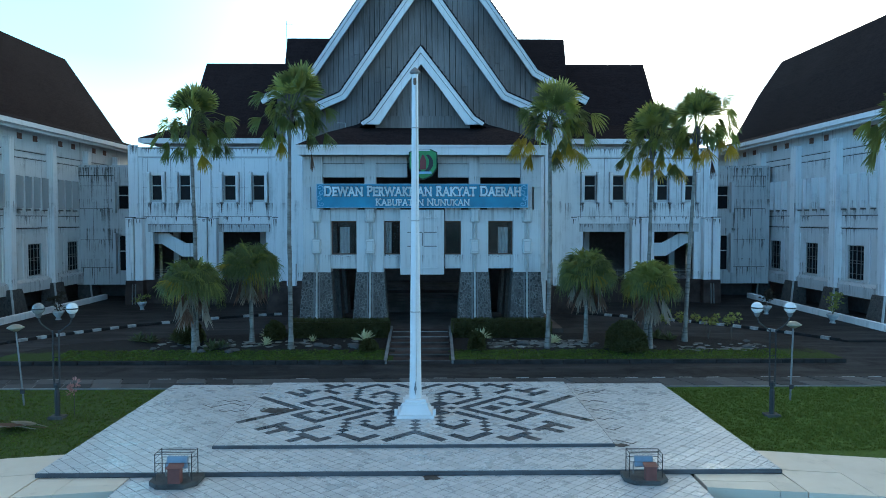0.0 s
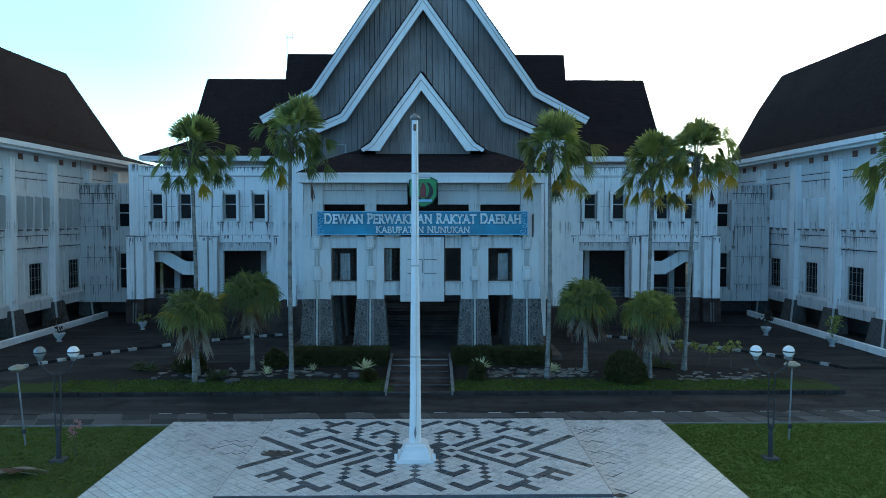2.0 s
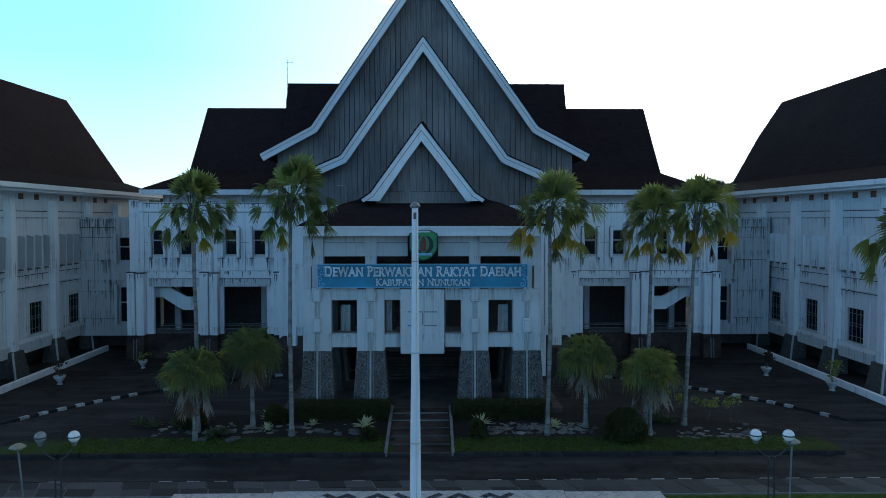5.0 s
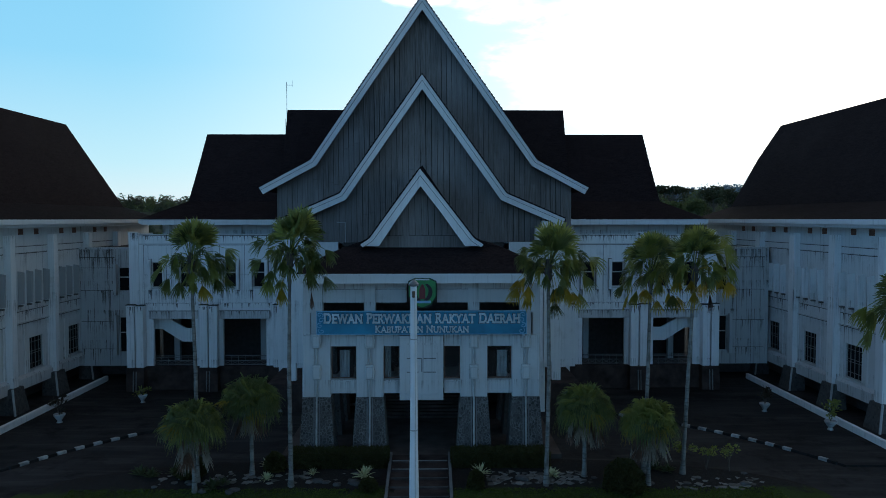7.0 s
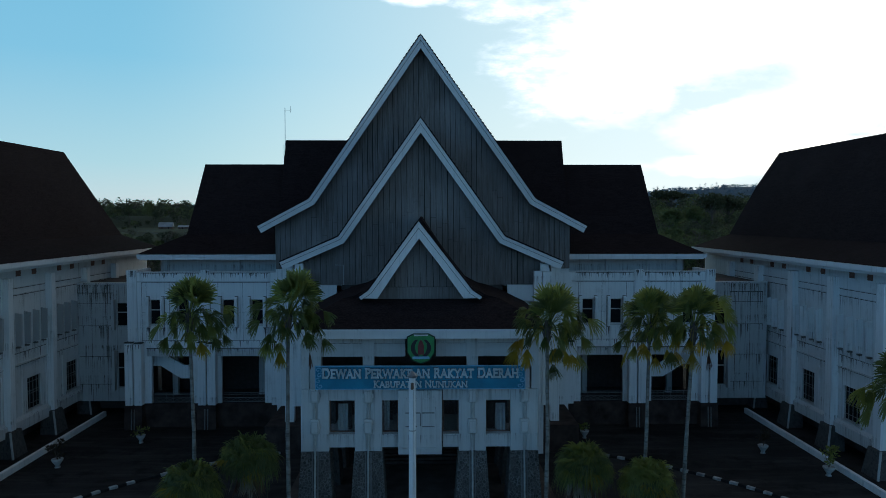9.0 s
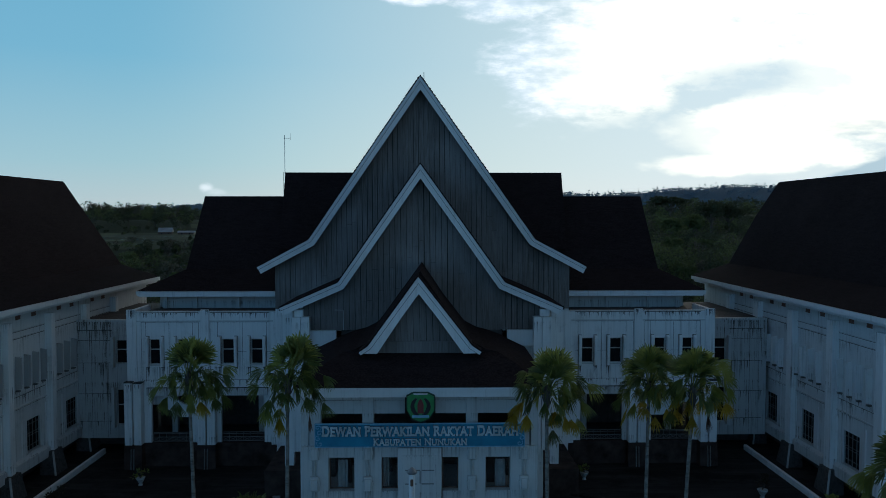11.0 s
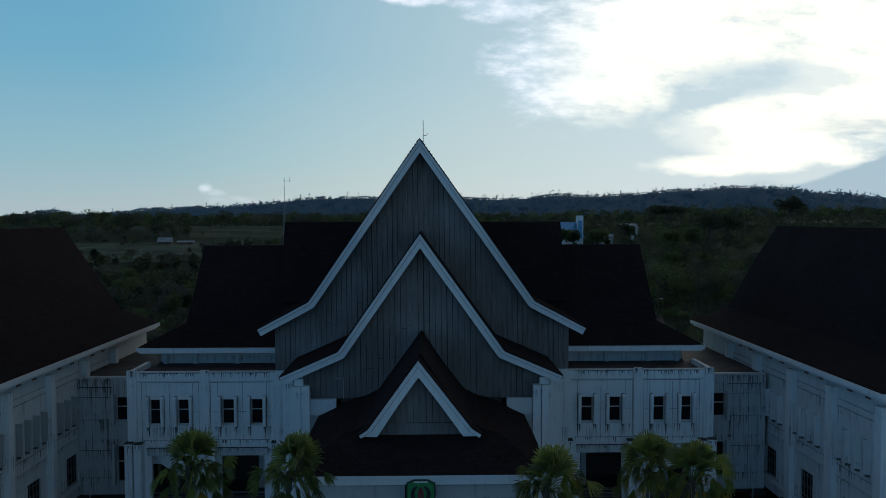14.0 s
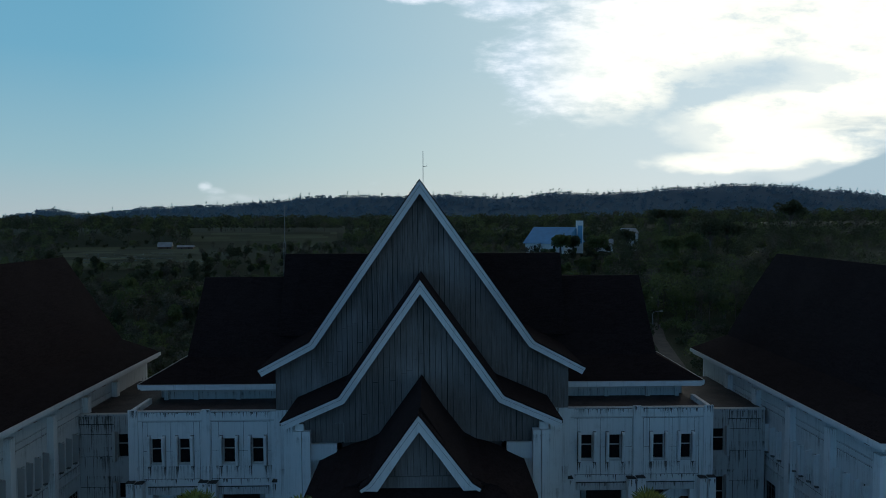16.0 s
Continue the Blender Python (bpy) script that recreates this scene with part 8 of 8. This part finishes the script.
# ---------------------------------------------------------------- lamps


def globe_lamp(x, y, ang, seed, globes=("globe", "globe")):
    t = thing("globe_lamp_post", "twin-globe garden lamp post with dark painted pole", "street lamp", (x, y, -1.04), group="globe lamps")
    def P(dx, z, dy=0.0):
        c, s = math.cos(radians(ang)), math.sin(radians(ang))
        return (x + dx * c - dy * s, y + dx * s + dy * c, z)
    bm = bmesh.new()
    box(bm, x - 0.26, x + 0.26, y - 0.22, y + 0.22, -1.12, -0.94)
    part("footing", bm, M["grimy"], t, "mossy concrete footing")
    bm = bmesh.new()
    lathe(bm, [(0.10, -0.94), (0.095, -0.05), (0.075, 0.0), (0.075, 0.12), (0.10, 0.15), (0.10, 0.24), (0.05, 0.30)], 8, x, y)
    part("base_sleeve", bm, M["post"], t)
    for dx in (-0.12, 0.12):
        bm = bmesh.new()
        tube(bm, [P(dx * 0.7, 0.1), P(dx * 0.9, 0.7), P(dx * 0.9, 2.25)], 0.032, 6)
        part("pole", bm, M["post"], t)
    for z in (0.75, 1.25, 1.75):
        bm = bmesh.new()
        tube(bm, [P(-0.10, z), P(0.10, z)], 0.018, 5)
        part("rung", bm, M["post"], t)
    for s in (-1, 1):
        bm = bmesh.new()
        tube(bm, [P(s * 0.12, 2.2), P(s * 0.30, 2.32), P(s * 0.52, 2.50), P(s * 0.60, 2.72), P(s * 0.60, 2.86)], 0.028, 6)
        arm = part("arm", bm, M["post"], t)
        bm = bmesh.new()
        px, py, pz = P(s * 0.60, 3.06)
        prof = [(0.09, -0.22)] + [(0.215 * math.cos(a), 0.215 * math.sin(a)) for a in [(-1.1 + 0.2 * k) for k in range(13)]] + [(0.02, 0.215)]
        lathe(bm, [(r, pz + h) for r, h in prof], 16, px, py)
        part("globe", bm, M[globes[s > 0]], arm, "white glass lamp globe", smooth=True)
        bm = bmesh.new()
        lathe(bm, [(0.06, pz - 0.34), (0.11, pz - 0.24), (0.12, pz - 0.20), (0.10, pz - 0.19)], 10, px, py)
        part("globe_seat", bm, M["steel"], arm)
        bm = bmesh.new()
        lathe(bm, [(0.216, pz - 0.03), (0.224, pz - 0.02), (0.224, pz + 0.01), (0.216, pz + 0.02)], 16, px, py)
        part("globe_ring", bm, M["post"], arm)


globe_lamp(13.3, 2.55, -4, 1)
globe_lamp(-13.4, 2.75, 4, 2, ("globe_dirty", "globe"))


def saucer_lamp(x, y, lean):
    t = thing("saucer_lamp_post", "thin pole lamp with a pale saucer cover", "street lamp", (x, y, -1.04), group="saucer lamps")
    bm = bmesh.new()
    tube(bm, [(x - lean * 0.2, y, -1.08), (x + lean * 0.5, y, 0.8), (x + lean, y, 2.0)], 0.035, 6)
    part("pole", bm, M["steel"], t)
    bm = bmesh.new()
    lathe(bm, [(0.08, 1.92), (0.20, 1.99), (0.32, 2.06), (0.30, 2.10), (0.14, 2.19), (0.05, 2.21)], 14, x + lean, y)
    part("cover", bm, M["saucer"], t, "pale saucer-shaped cover", smooth=True)
    bm = bmesh.new()
    box(bm, x - 0.06, x + 0.08, y - 0.08, y + 0.02, -0.56, -0.38)
    part("switch_box", bm, M["post"], t)


saucer_lamp(15.2, 4.95, 0.06)
saucer_lamp(-15.75, 4.7, -0.22)


def potted_plant(x, y, kind, seed, size=0.78, leaves="shrub"):
    rnd = random.Random(seed)
    t = thing("potted_plant", "leafy plant in a white footed pot" if kind else "small plant in a white footed pot", "potted plant", (x, y, GROUND + 0.1), group="potted plants")
    z = GROUND + 0.10
    bm = bmesh.new()
    lathe(bm, [(0.24 * size, z), (0.22 * size, z + 0.06), (0.15 * size, z + 0.14), (0.20 * size, z + 0.22), (0.42 * size, z + 0.50), (0.48 * size, z + 0.62), (0.44 * size, z + 0.66), (0.38 * size, z + 0.60)], 12, x, y)
    part("pot", bm, M["pot"], t, "white footed plant pot", smooth=True)
    bm = bmesh.new()
    for k in range(4):
        tube(bm, [(x, y, z + 0.55), (x + rnd.uniform(-0.2, 0.2), y, z + 1.0), (x + rnd.uniform(-0.5, 0.5), y + rnd.uniform(-0.3, 0.3), z + 1.0 + kind * rnd.uniform(0.3, 1.2))], 0.022, 5, 0.01)
    part("stem", bm, M["bark"], t)
    bm = bmesh.new()
    for k in range(10 if kind else 4):
        leaf_clump(bm, (x + rnd.uniform(-0.45, 0.45), y + rnd.uniform(-0.4, 0.4), z + 0.75 + rnd.uniform(0, 0.25 + kind * 1.0)), 0.2, 20, 0.22, rnd)
    part("foliage", bm, M[leaves], t)


potted_plant(-22.9, 35.0, 0, 1)
potted_plant(26.4, 31.4, 1, 2, 0.85, "dark_leaf")
potted_plant(28.8, 26.4, 1, 3, 0.9)
potted_plant(-26.7, 29.2, 1, 4, 0.9, "dark_leaf")
potted_plant(-11.5, 36.0, 0, 5)
potted_plant(13.4, 35.6, 0, 6)


def dead_palm_leaf(x, y, seed):
    rnd = random.Random(seed)
    z = lawn_height(x, y)
    th = thing("fallen_frond", "dry brown fallen palm fronds lying on the grass", "frond", (x, y, z))
    for k in range(3):
        a = radians(160 + 38 * k)
        out = Vector((math.cos(a), math.sin(a) * 0.6, 0.06 + 0.14 * k))
        hub = Vector((x + 0.35 * k, y + 0.1 * k, z + 0.16))
        fan_leaf(th, [hub - out * 0.9, hub - out * 0.4, hub], out, Vector((-out.y, out.x, 0.25)), 1.0, radians(62), 19, 0.10, 0.1, "frond_dead" if k != 1 else "frond_brown", rnd, 0.3)


dead_palm_leaf(-14.1, 1.15, 71)


def pink_plant(x, y):
    z = lawn_height(x, y)
    t = thing("thin_plant", "thin lone plant with dry pinkish leaves", "plant", (x, y, z))
    bm = bmesh.new()
    tube(bm, [(x, y, z), (x + 0.02, y, z + 0.6), (x, y, z + 1.25)], 0.018, 5, 0.01)
    part("stem", bm, M["bark"], t)
    bm = bmesh.new()
    rnd = random.Random(12)
    for k in range(3):
        leaf_clump(bm, (x + 0.05 * (k - 1), y, z + 0.8 + 0.22 * k), 0.13, 12, 0.22, rnd)
    part("foliage", bm, M["pink_leaf"], t)


pink_plant(-13.0, 3.2)


def antenna_mast():
    t = thing("antenna_mast", "slim lattice antenna mast behind the building", "antenna", (-17.4, 67.8, GROUND))
    bm = bmesh.new()
    x, y = -17.4, 67.8
    for a, c in ((-0.2, -0.12), (0.2, -0.12), (0, 0.22)):
        tube(bm, [(x + a, y + c, GROUND), (x + a * 0.7, y + c * 0.7, 26.4)], 0.035, 5)
    part("leg_frame", bm, M["rail"], t)
    bm = bmesh.new()
    for k in range(44):
        z = GROUND + 0.6 * k
        tube(bm, [(x - 0.18, y - 0.1, z), (x + 0.18, y - 0.1, z + 0.6)], 0.02, 4)
        tube(bm, [(x - 0.18, y - 0.1, z), (x + 0.18, y - 0.1, z)], 0.02, 4)
    part("lacing", bm, M["rail"], t)
    bm = bmesh.new()
    tube(bm, [(x, y, 26.2), (x, y, 31.0)], 0.032, 6)
    tube(bm, [(x - 0.1, y, 30.6), (x + 0.75, y, 30.6)], 0.022, 5)
    tube(bm, [(x + 0.7, y, 30.4), (x + 0.7, y, 31.2)], 0.02, 4)
    part("aerial", bm, M["steel"], t)


antenna_mast()

# ---------------------------------------------------------------- woods, fields and houses behind


class Leaves:
    """Collects many small leaf cards into one mesh."""

    def __init__(self):
        self.v, self.f = [], []

    def card(self, p, d, s, k):
        n = len(self.v)
        q = p + d * k
        m = p + d * (k * 0.5)
        self.v += [tuple(p), tuple(m + s * (k * 0.42)), tuple(q), tuple(m - s * (k * 0.42))]
        self.f.append((n, n + 1, n + 2, n + 3))

    def stick(self, a, b, r):
        n = len(self.v)
        for p, rr in ((a, r), (b, r * 0.4)):
            self.v += [(p[0] + rr, p[1], p[2]), (p[0] - rr * 0.5, p[1] + rr * 0.87, p[2]), (p[0] - rr * 0.5, p[1] - rr * 0.87, p[2])]
        for i in range(3):
            self.f.append((n + i, n + (i + 1) % 3, n + 3 + (i + 1) % 3, n + 3 + i))

    def blob(self, c, rx, rz, n, k, rnd):
        for _ in range(n):
            d = Vector((rnd.gauss(0, 1), rnd.gauss(0, 1), rnd.gauss(0.25, 1))).normalized()
            rr = rnd.uniform(0.55, 1.05)
            p = Vector((c[0] + d.x * rx * rr, c[1] + d.y * rx * rr, c[2] + d.z * rz * rr))
            t = (d + Vector((rnd.uniform(-1, 1), rnd.uniform(-1, 1), rnd.uniform(-0.6, 0.8)))).normalized()
            s = t.cross(Vector((rnd.uniform(-1, 1), rnd.uniform(-1, 1), rnd.uniform(-1, 1))))
            if s.length > 1e-3:
                self.card(p, t, s.normalized(), k * rnd.uniform(0.6, 1.3))

    def mesh(self, name, mat):
        me = bpy.data.meshes.new(name)
        me.from_pydata(self.v, [], self.f)
        me.update()
        me.materials.append(mat)
        return me


def grow(leaves, wood, x, y, h, r, lobes, cards, k, rnd, trunk_r=0.0, bare=0.0):
    z = GROUND - 0.1 + land_height(x, y)
    if trunk_r:
        wood.stick((x, y, z), (x + rnd.uniform(-0.4, 0.4), y, z + h * 0.8), trunk_r)
    for _ in range(lobes):
        a, f = rnd.uniform(0, 6.28), rnd.random()
        cx, cy, cz = x + math.cos(a) * r * 0.55 * f, y + math.sin(a) * r * 0.55 * f, z + h * rnd.uniform(0.45, 0.92)
        leaves.blob((cx, cy, cz), r * rnd.uniform(0.35, 0.55), r * rnd.uniform(0.25, 0.42), max(3, int(cards * (1 - bare))), k, rnd)
        if trunk_r:
            wood.stick((x, y, z + h * 0.4), (cx, cy, cz), trunk_r * 0.45)


def in_field(x, y):
    u = x / y
    return (-0.53 < u < -0.33 and 285 < y < 402) or (-0.35 < u < -0.26 and 345 < y < 402) or (-0.34 < u < -0.12 and 402 < y < 486)


def low_only(x, y):
    """Where nothing tall grows: before the field and before the hall."""
    u = x / y
    return (-0.54 < u < -0.12 and 235 < y < 420) or (0.09 < u < 0.275 and 235 < y < 350)


def woods():
    rnd = random.Random(77)
    mats = [Leaves(), Leaves(), Leaves()]
    wood, hill = Leaves(), Leaves()
    # near edge of the wood, seen between the roofs
    for _ in range(330):
        y = rnd.uniform(168, 330)
        u = rnd.choice((-1, 1)) * rnd.uniform(0.16, 0.60)
        kind = rnd.choices((0, 1, 2), (5, 3, 2))[0]
        h = rnd.uniform(5, 10)
        if u > 0.275 or -0.14 < u < 0.09:
            h = rnd.uniform(8, 15)
        elif low_only(u * y, y):
            h = rnd.uniform(3, 7)
        if in_field(u * y, y):
            continue
        grow(mats[kind], wood, u * y, y, h, h * rnd.uniform(0.28, 0.42), 9, 64, 0.55, rnd, 0.16, 0.45 if kind == 2 else 0)
    for _ in range(260):
        y = rnd.uniform(150, 300)
        u = rnd.choice((-1, 1)) * rnd.uniform(0.14, 0.60)
        grow(mats[rnd.choices((0, 1, 2), (4, 4, 3))[0]], wood, u * y, y, rnd.uniform(2, 4.5), rnd.uniform(1.6, 3.2), 5, 44, 0.46, rnd)
    # scrub behind the buildings
    for _ in range(420):
        y = rnd.uniform(92, 170)
        u = rnd.choice((-1, 1)) * rnd.uniform(0.16, 0.62)
        if abs(u * y - 42.0 - 0.27 * (y - 96)) < 4.5:
            continue
        h = rnd.uniform(1.5, 5.5)
        grow(mats[rnd.choices((0, 1, 2), (6, 2, 2))[0]], wood, u * y, y, h, rnd.uniform(1.8, 3.4), 5, 52, 0.38, rnd, 0.06)
    # bushes and thin grey trees round the fields and on the rising land
    for _ in range(1500):
        y = rnd.uniform(178, 402)
        u = rnd.uniform(-0.64, 0.70)
        if in_field(u * y, y) and rnd.random() < 0.985:
            continue
        kind = rnd.choices((0, 1, 2), (4, 2, 4) if u < 0 else (6, 3, 2))[0]
        h = rnd.uniform(2, 5.5) if low_only(u * y, y) else rnd.uniform(4, 9.5)
        if u > 0.275:
            h *= 1.35
        grow(mats[kind], wood, u * y, y, h, h * rnd.uniform(0.34, 0.55), 6, 30, 0.5, rnd, 0.09 if kind == 2 else 0, 0.35 if kind == 2 else 0)
    # the middle distance
    n = 0
    while n < 2300:
        y = 390 + 500 * rnd.random() ** 1.6
        u = rnd.uniform(-0.66, 0.70)
        if in_field(u * y, y) and rnd.random() < 0.955:
            continue
        n += 1
        h = rnd.uniform(7, 12.5)
        if low_only(u * y, y) or in_field(u * y, y):
            h = rnd.uniform(1.5, 5)
        grow(mats[rnd.choices((0, 1, 2), (6, 3, 1))[0]], wood, u * y, y, h, h * rnd.uniform(0.32, 0.5), 5, 24, 0.07 * h + 0.25, rnd, 0.2 if rnd.random() < 0.25 and h > 6 else 0)
    # the plain beyond
    n = 0
    while n < 2600:
        y = rnd.uniform(900, 2500)
        u = rnd.uniform(-0.66, 0.70)
        if in_field(u * y, y) and rnd.random() < 0.95:
            continue
        n += 1
        h = rnd.uniform(9, 17)
        # past 1500 m the trees take the haze-tinted leaves
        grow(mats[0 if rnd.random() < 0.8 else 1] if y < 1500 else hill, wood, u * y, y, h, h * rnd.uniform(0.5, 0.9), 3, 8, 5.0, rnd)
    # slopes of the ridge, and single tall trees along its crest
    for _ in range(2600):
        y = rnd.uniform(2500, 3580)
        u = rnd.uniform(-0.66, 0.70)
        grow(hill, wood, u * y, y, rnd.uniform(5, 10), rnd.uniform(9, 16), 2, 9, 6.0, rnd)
    for _ in range(900):
        u = rnd.uniform(-0.64, 0.68)
        y = rnd.uniform(3540, 3625)
        tall = rnd.random() < (0.10 if u > -0.02 else 0.05)
        h = rnd.uniform(22, 32) if tall else rnd.uniform(4, 11)
        if u < -0.02 and not tall and rnd.random() < 0.6:
            h *= 0.5
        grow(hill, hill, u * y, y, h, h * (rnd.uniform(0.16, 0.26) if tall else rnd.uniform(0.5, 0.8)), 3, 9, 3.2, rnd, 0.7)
    tagged(new("hill_woods", hill.mesh("hill_woods", M["forest_hazed"])), "distant woods on the long ridge, haze painted in as blue", "woods", kind="stuff")
    for k, (m, nm) in enumerate(zip(mats, ("forest_a", "forest_b", "forest_c"))):
        ob = new("far_woods", m.mesh("far_woods", M[nm]))
        tagged(ob, ("dark green woods covering land and hills", "lighter green trees among the woods", "dry greyish trees and scrub among the woods")[k], "woods", kind="stuff")
    tagged(new("far_trunks", wood.mesh("far_trunks", M["bark"])), "slim bare trunks and limbs in the woods", "woods", kind="stuff")


woods()


def big_tree(x, y, h, r, flat, seed, label):
    rnd = random.Random(seed)
    z = GROUND + land_height(x, y)
    th = thing("tree", label, "tree", (x, y, z), group="emergent trees")
    lv, wd = Leaves(), Leaves()
    wd.stick((x, y, z), (x, y, z + h * 0.85), 0.8)
    for k in range(16):
        a, f = rnd.uniform(0, 6.28), rnd.uniform(0.2, 1)
        c = (x + math.cos(a) * r * f, y + math.sin(a) * r * f, z + h * (0.78 + 0.2 * rnd.random() * (1 - 0.5 * f)))
        wd.stick((x, y, z + h * 0.55), c, 0.3)
        lv.blob(c, r * 0.34, r * flat, 70 if h < 20 else 90, 1.0 if h < 20 else 1.2, rnd)
    part("crown", lv.mesh("crown", M["forest_b" if seed in (4, 5, 7, 8, 9, 11) else "forest_a"]), None, th)
    part("trunk", wd.mesh("trunk", M["bark"]), None, th)


big_tree(137, 388, 22.5, 9.6, 0.09, 1, "wide flat-topped tree rising above the woods")
big_tree(210, 396, 26, 6.8, 0.26, 2, "broad rounded tree rising above the woods")
big_tree(122, 289, 19.5, 5.6, 0.42, 3, "dense dark rounded tree at the edge of the woods")
big_tree(110, 275, 14.5, 4.6, 0.50, 4, "dense rounded tree at the edge of the woods")
big_tree(97, 268, 14.0, 3.6, 0.60, 5, "slender upright tree at the edge of the woods")
big_tree(134, 300, 17.5, 6.0, 0.34, 6, "broad dark tree at the edge of the woods")
big_tree(60.5, 308, 10.0, 3.2, 0.6, 9, "bushy dark tree beside the blue-roofed hall")
big_tree(67.0, 311, 9.2, 3.0, 0.6, 10, "bushy dark tree beside the blue-roofed hall")
big_tree(76.5, 306, 9.5, 4.0, 0.5, 11, "bushy dark tree between the houses")
big_tree(93.0, 318, 11.5, 3.6, 0.5, 12, "bushy dark tree between the houses")
big_tree(86, 232, 10.5, 3.4, 0.55, 7, "low bushy tree behind the buildings")
big_tree(98, 236, 10.0, 3.8, 0.5, 8, "low bushy tree behind the buildings")


def far_house(x, y, w, d, h, roof_h, roof_mat, wall_mat, label, turn=0.0, z=None):
    z = GROUND - 0.1 + land_height(x, y) if z is None else z
    t = thing("far_house", label, "house", (x, y, z), group="far houses")
    m = Matrix.Translation((x, y, z)) @ Matrix.Rotation(radians(turn), 4, "Z")
    bm = bmesh.new()
    box(bm, -w / 2, w / 2, -d / 2, d / 2, 0, h)
    part("wall", turned(bm, m), wall_mat, t)
    bm = bmesh.new()
    o = w * 0.05
    prism_x(bm, [(-d / 2 - o, h - 0.1), (0, h + roof_h), (d / 2 + o, h - 0.1)], -w / 2 - o, w / 2 + o)
    part("roof", turned(bm, m), roof_mat, t)
    for k in range(max(2, int(w / 8))):
        bm = bmesh.new()
        xx = -w / 2 + w * (k + 0.5) / max(2, int(w / 8))
        box(bm, xx - w * 0.03, xx + w * 0.03, -d / 2 - 0.12, -d / 2, h * 0.25, h * 0.8)
        part("window", turned(bm, m), M["glass"], t)
    return t


hall = far_house(63.6, 342, 20.5, 24, 5.0, 7.8, M["tin_blue"], M["wall"], "large hall with a pale blue tin roof", -33)
bm = bmesh.new()
box(bm, 73.7, 76.8, 335.5, 338.6, 10, 26.8)
part("tower", bm, M["wall"], hall, "white square tower")
bm = bmesh.new()
box(bm, 74.2, 76.3, 335.3, 335.5, 15.5, 24.4)
part("tower_panel", bm, M["tin_blue"], hall)
far_house(89.5, 346, 8.8, 7, 3.6, 3.0, M["tin"], M["wall"], "grey-roofed house among the trees", -15)
far_house(103.7, 352, 7.6, 7, 9.2, 2.6, M["tin"], M["wall_grey"], "two-storey house with a grey tin roof", 12)
far_house(-151.0, 400, 7.2, 6, 1.8, 2.4, M["tin"], M["brown"], "small farmhouse with a pale tin roof", 10)
far_house(-138.5, 398, 8.6, 4, 1.6, 0.9, M["tin"], M["brown"], "low farm shed with a tin roof", 4)


def paddies():
    """Wet strips between low banks in the field."""
    rnd = random.Random(6)
    verts, faces = [], []
    for _ in range(60):
        y = 300 + 6 * rnd.randrange(9) + rnd.uniform(-0.6, 0.6)
        u = rnd.uniform(-0.50, -0.34) if rnd.random() < 0.8 else rnd.uniform(-0.62, -0.56)
        x, w, d = u * y, rnd.uniform(2, 7), rnd.uniform(0.35, 0.9)
        z = GROUND + max(land_height(x, y - d), land_height(x, y + d)) + 0.25
        n = len(verts)
        verts += [(x - w, y - d, z), (x + w, y - d, z), (x + w * 0.9, y + d, z), (x - w * 1.1, y + d, z)]
        faces.append((n, n + 1, n + 2, n + 3))
    me = bpy.data.meshes.new("paddy_water")
    me.from_pydata(verts, [], faces)
    me.update()
    me.materials.append(M["water"])
    tagged(new("paddy_water", me), "wet paddy strips reflecting the sky", "water", kind="stuff")


paddies()


def open_fields():
    """Fallow and mown strips of the far fields, each its own tone."""
    rnd = random.Random(8)
    strips = Leaves()
    for u0, u1, y0, y1 in ((-0.53, -0.33, 288, 402), (-0.34, -0.13, 404, 486)):
        y = y0
        while y < y1:
            d = rnd.uniform(8, 16)
            u = u0
            while u < u1:
                w = rnd.uniform(0.03, 0.09)
                n = len(strips.v)
                for uu, yy in ((u, y), (min(u + w, u1), y + rnd.uniform(-3, 3)), (min(u + w, u1), y + d), (u, y + d)):
                    strips.v.append((uu * yy, yy, GROUND - 0.06 + land_height(uu * yy, yy) + 0.3))
                strips.f.append((n, n + 1, n + 2, n + 3))
                u += w
            y += d
    tagged(new("open_fields", strips.mesh("open_fields", M["fallow"])), "pale green and straw coloured strips of open field", "field", kind="stuff")


open_fields()


def back_lane():
    """A pale lane behind the buildings, with a lamp post beside it."""
    bm = bmesh.new()
    line = [(42.0, 96.0), (46.0, 108.0), (50.5, 121.0), (53.5, 136.0), (57.0, 153.0), (61.0, 168.0), (66.0, 186.0)]
    for (xa, ya), (xb, yb) in zip(line, line[1:]):
        prism_z(bm, [(xa - 1.7, ya), (xa + 1.7, ya), (xb + 1.7, yb), (xb - 1.7, yb)], BASE, GROUND - 0.02)
    solo("lane", bm, M["lane"], "pale dusty lane behind the buildings", "road", kind="structure")
    t = thing("street_lamp", "slim street lamp with a curved arm beside the lane", "street lamp", (54.6, 151.0, GROUND))
    bm = bmesh.new()
    tube(bm, [(54.6, 151.0, GROUND), (54.6, 151.0, 5.6), (55.0, 151.0, 6.1), (56.4, 151.0, 6.3)], 0.06, 6)
    part("pole", bm, M["steel"], t)
    bm = bmesh.new()
    box(bm, 56.3, 57.1, 150.8, 151.2, 6.2, 6.40)
    bevel(bm, 0.04)
    part("lamp_head", bm, M["frame"], t)


back_lane()
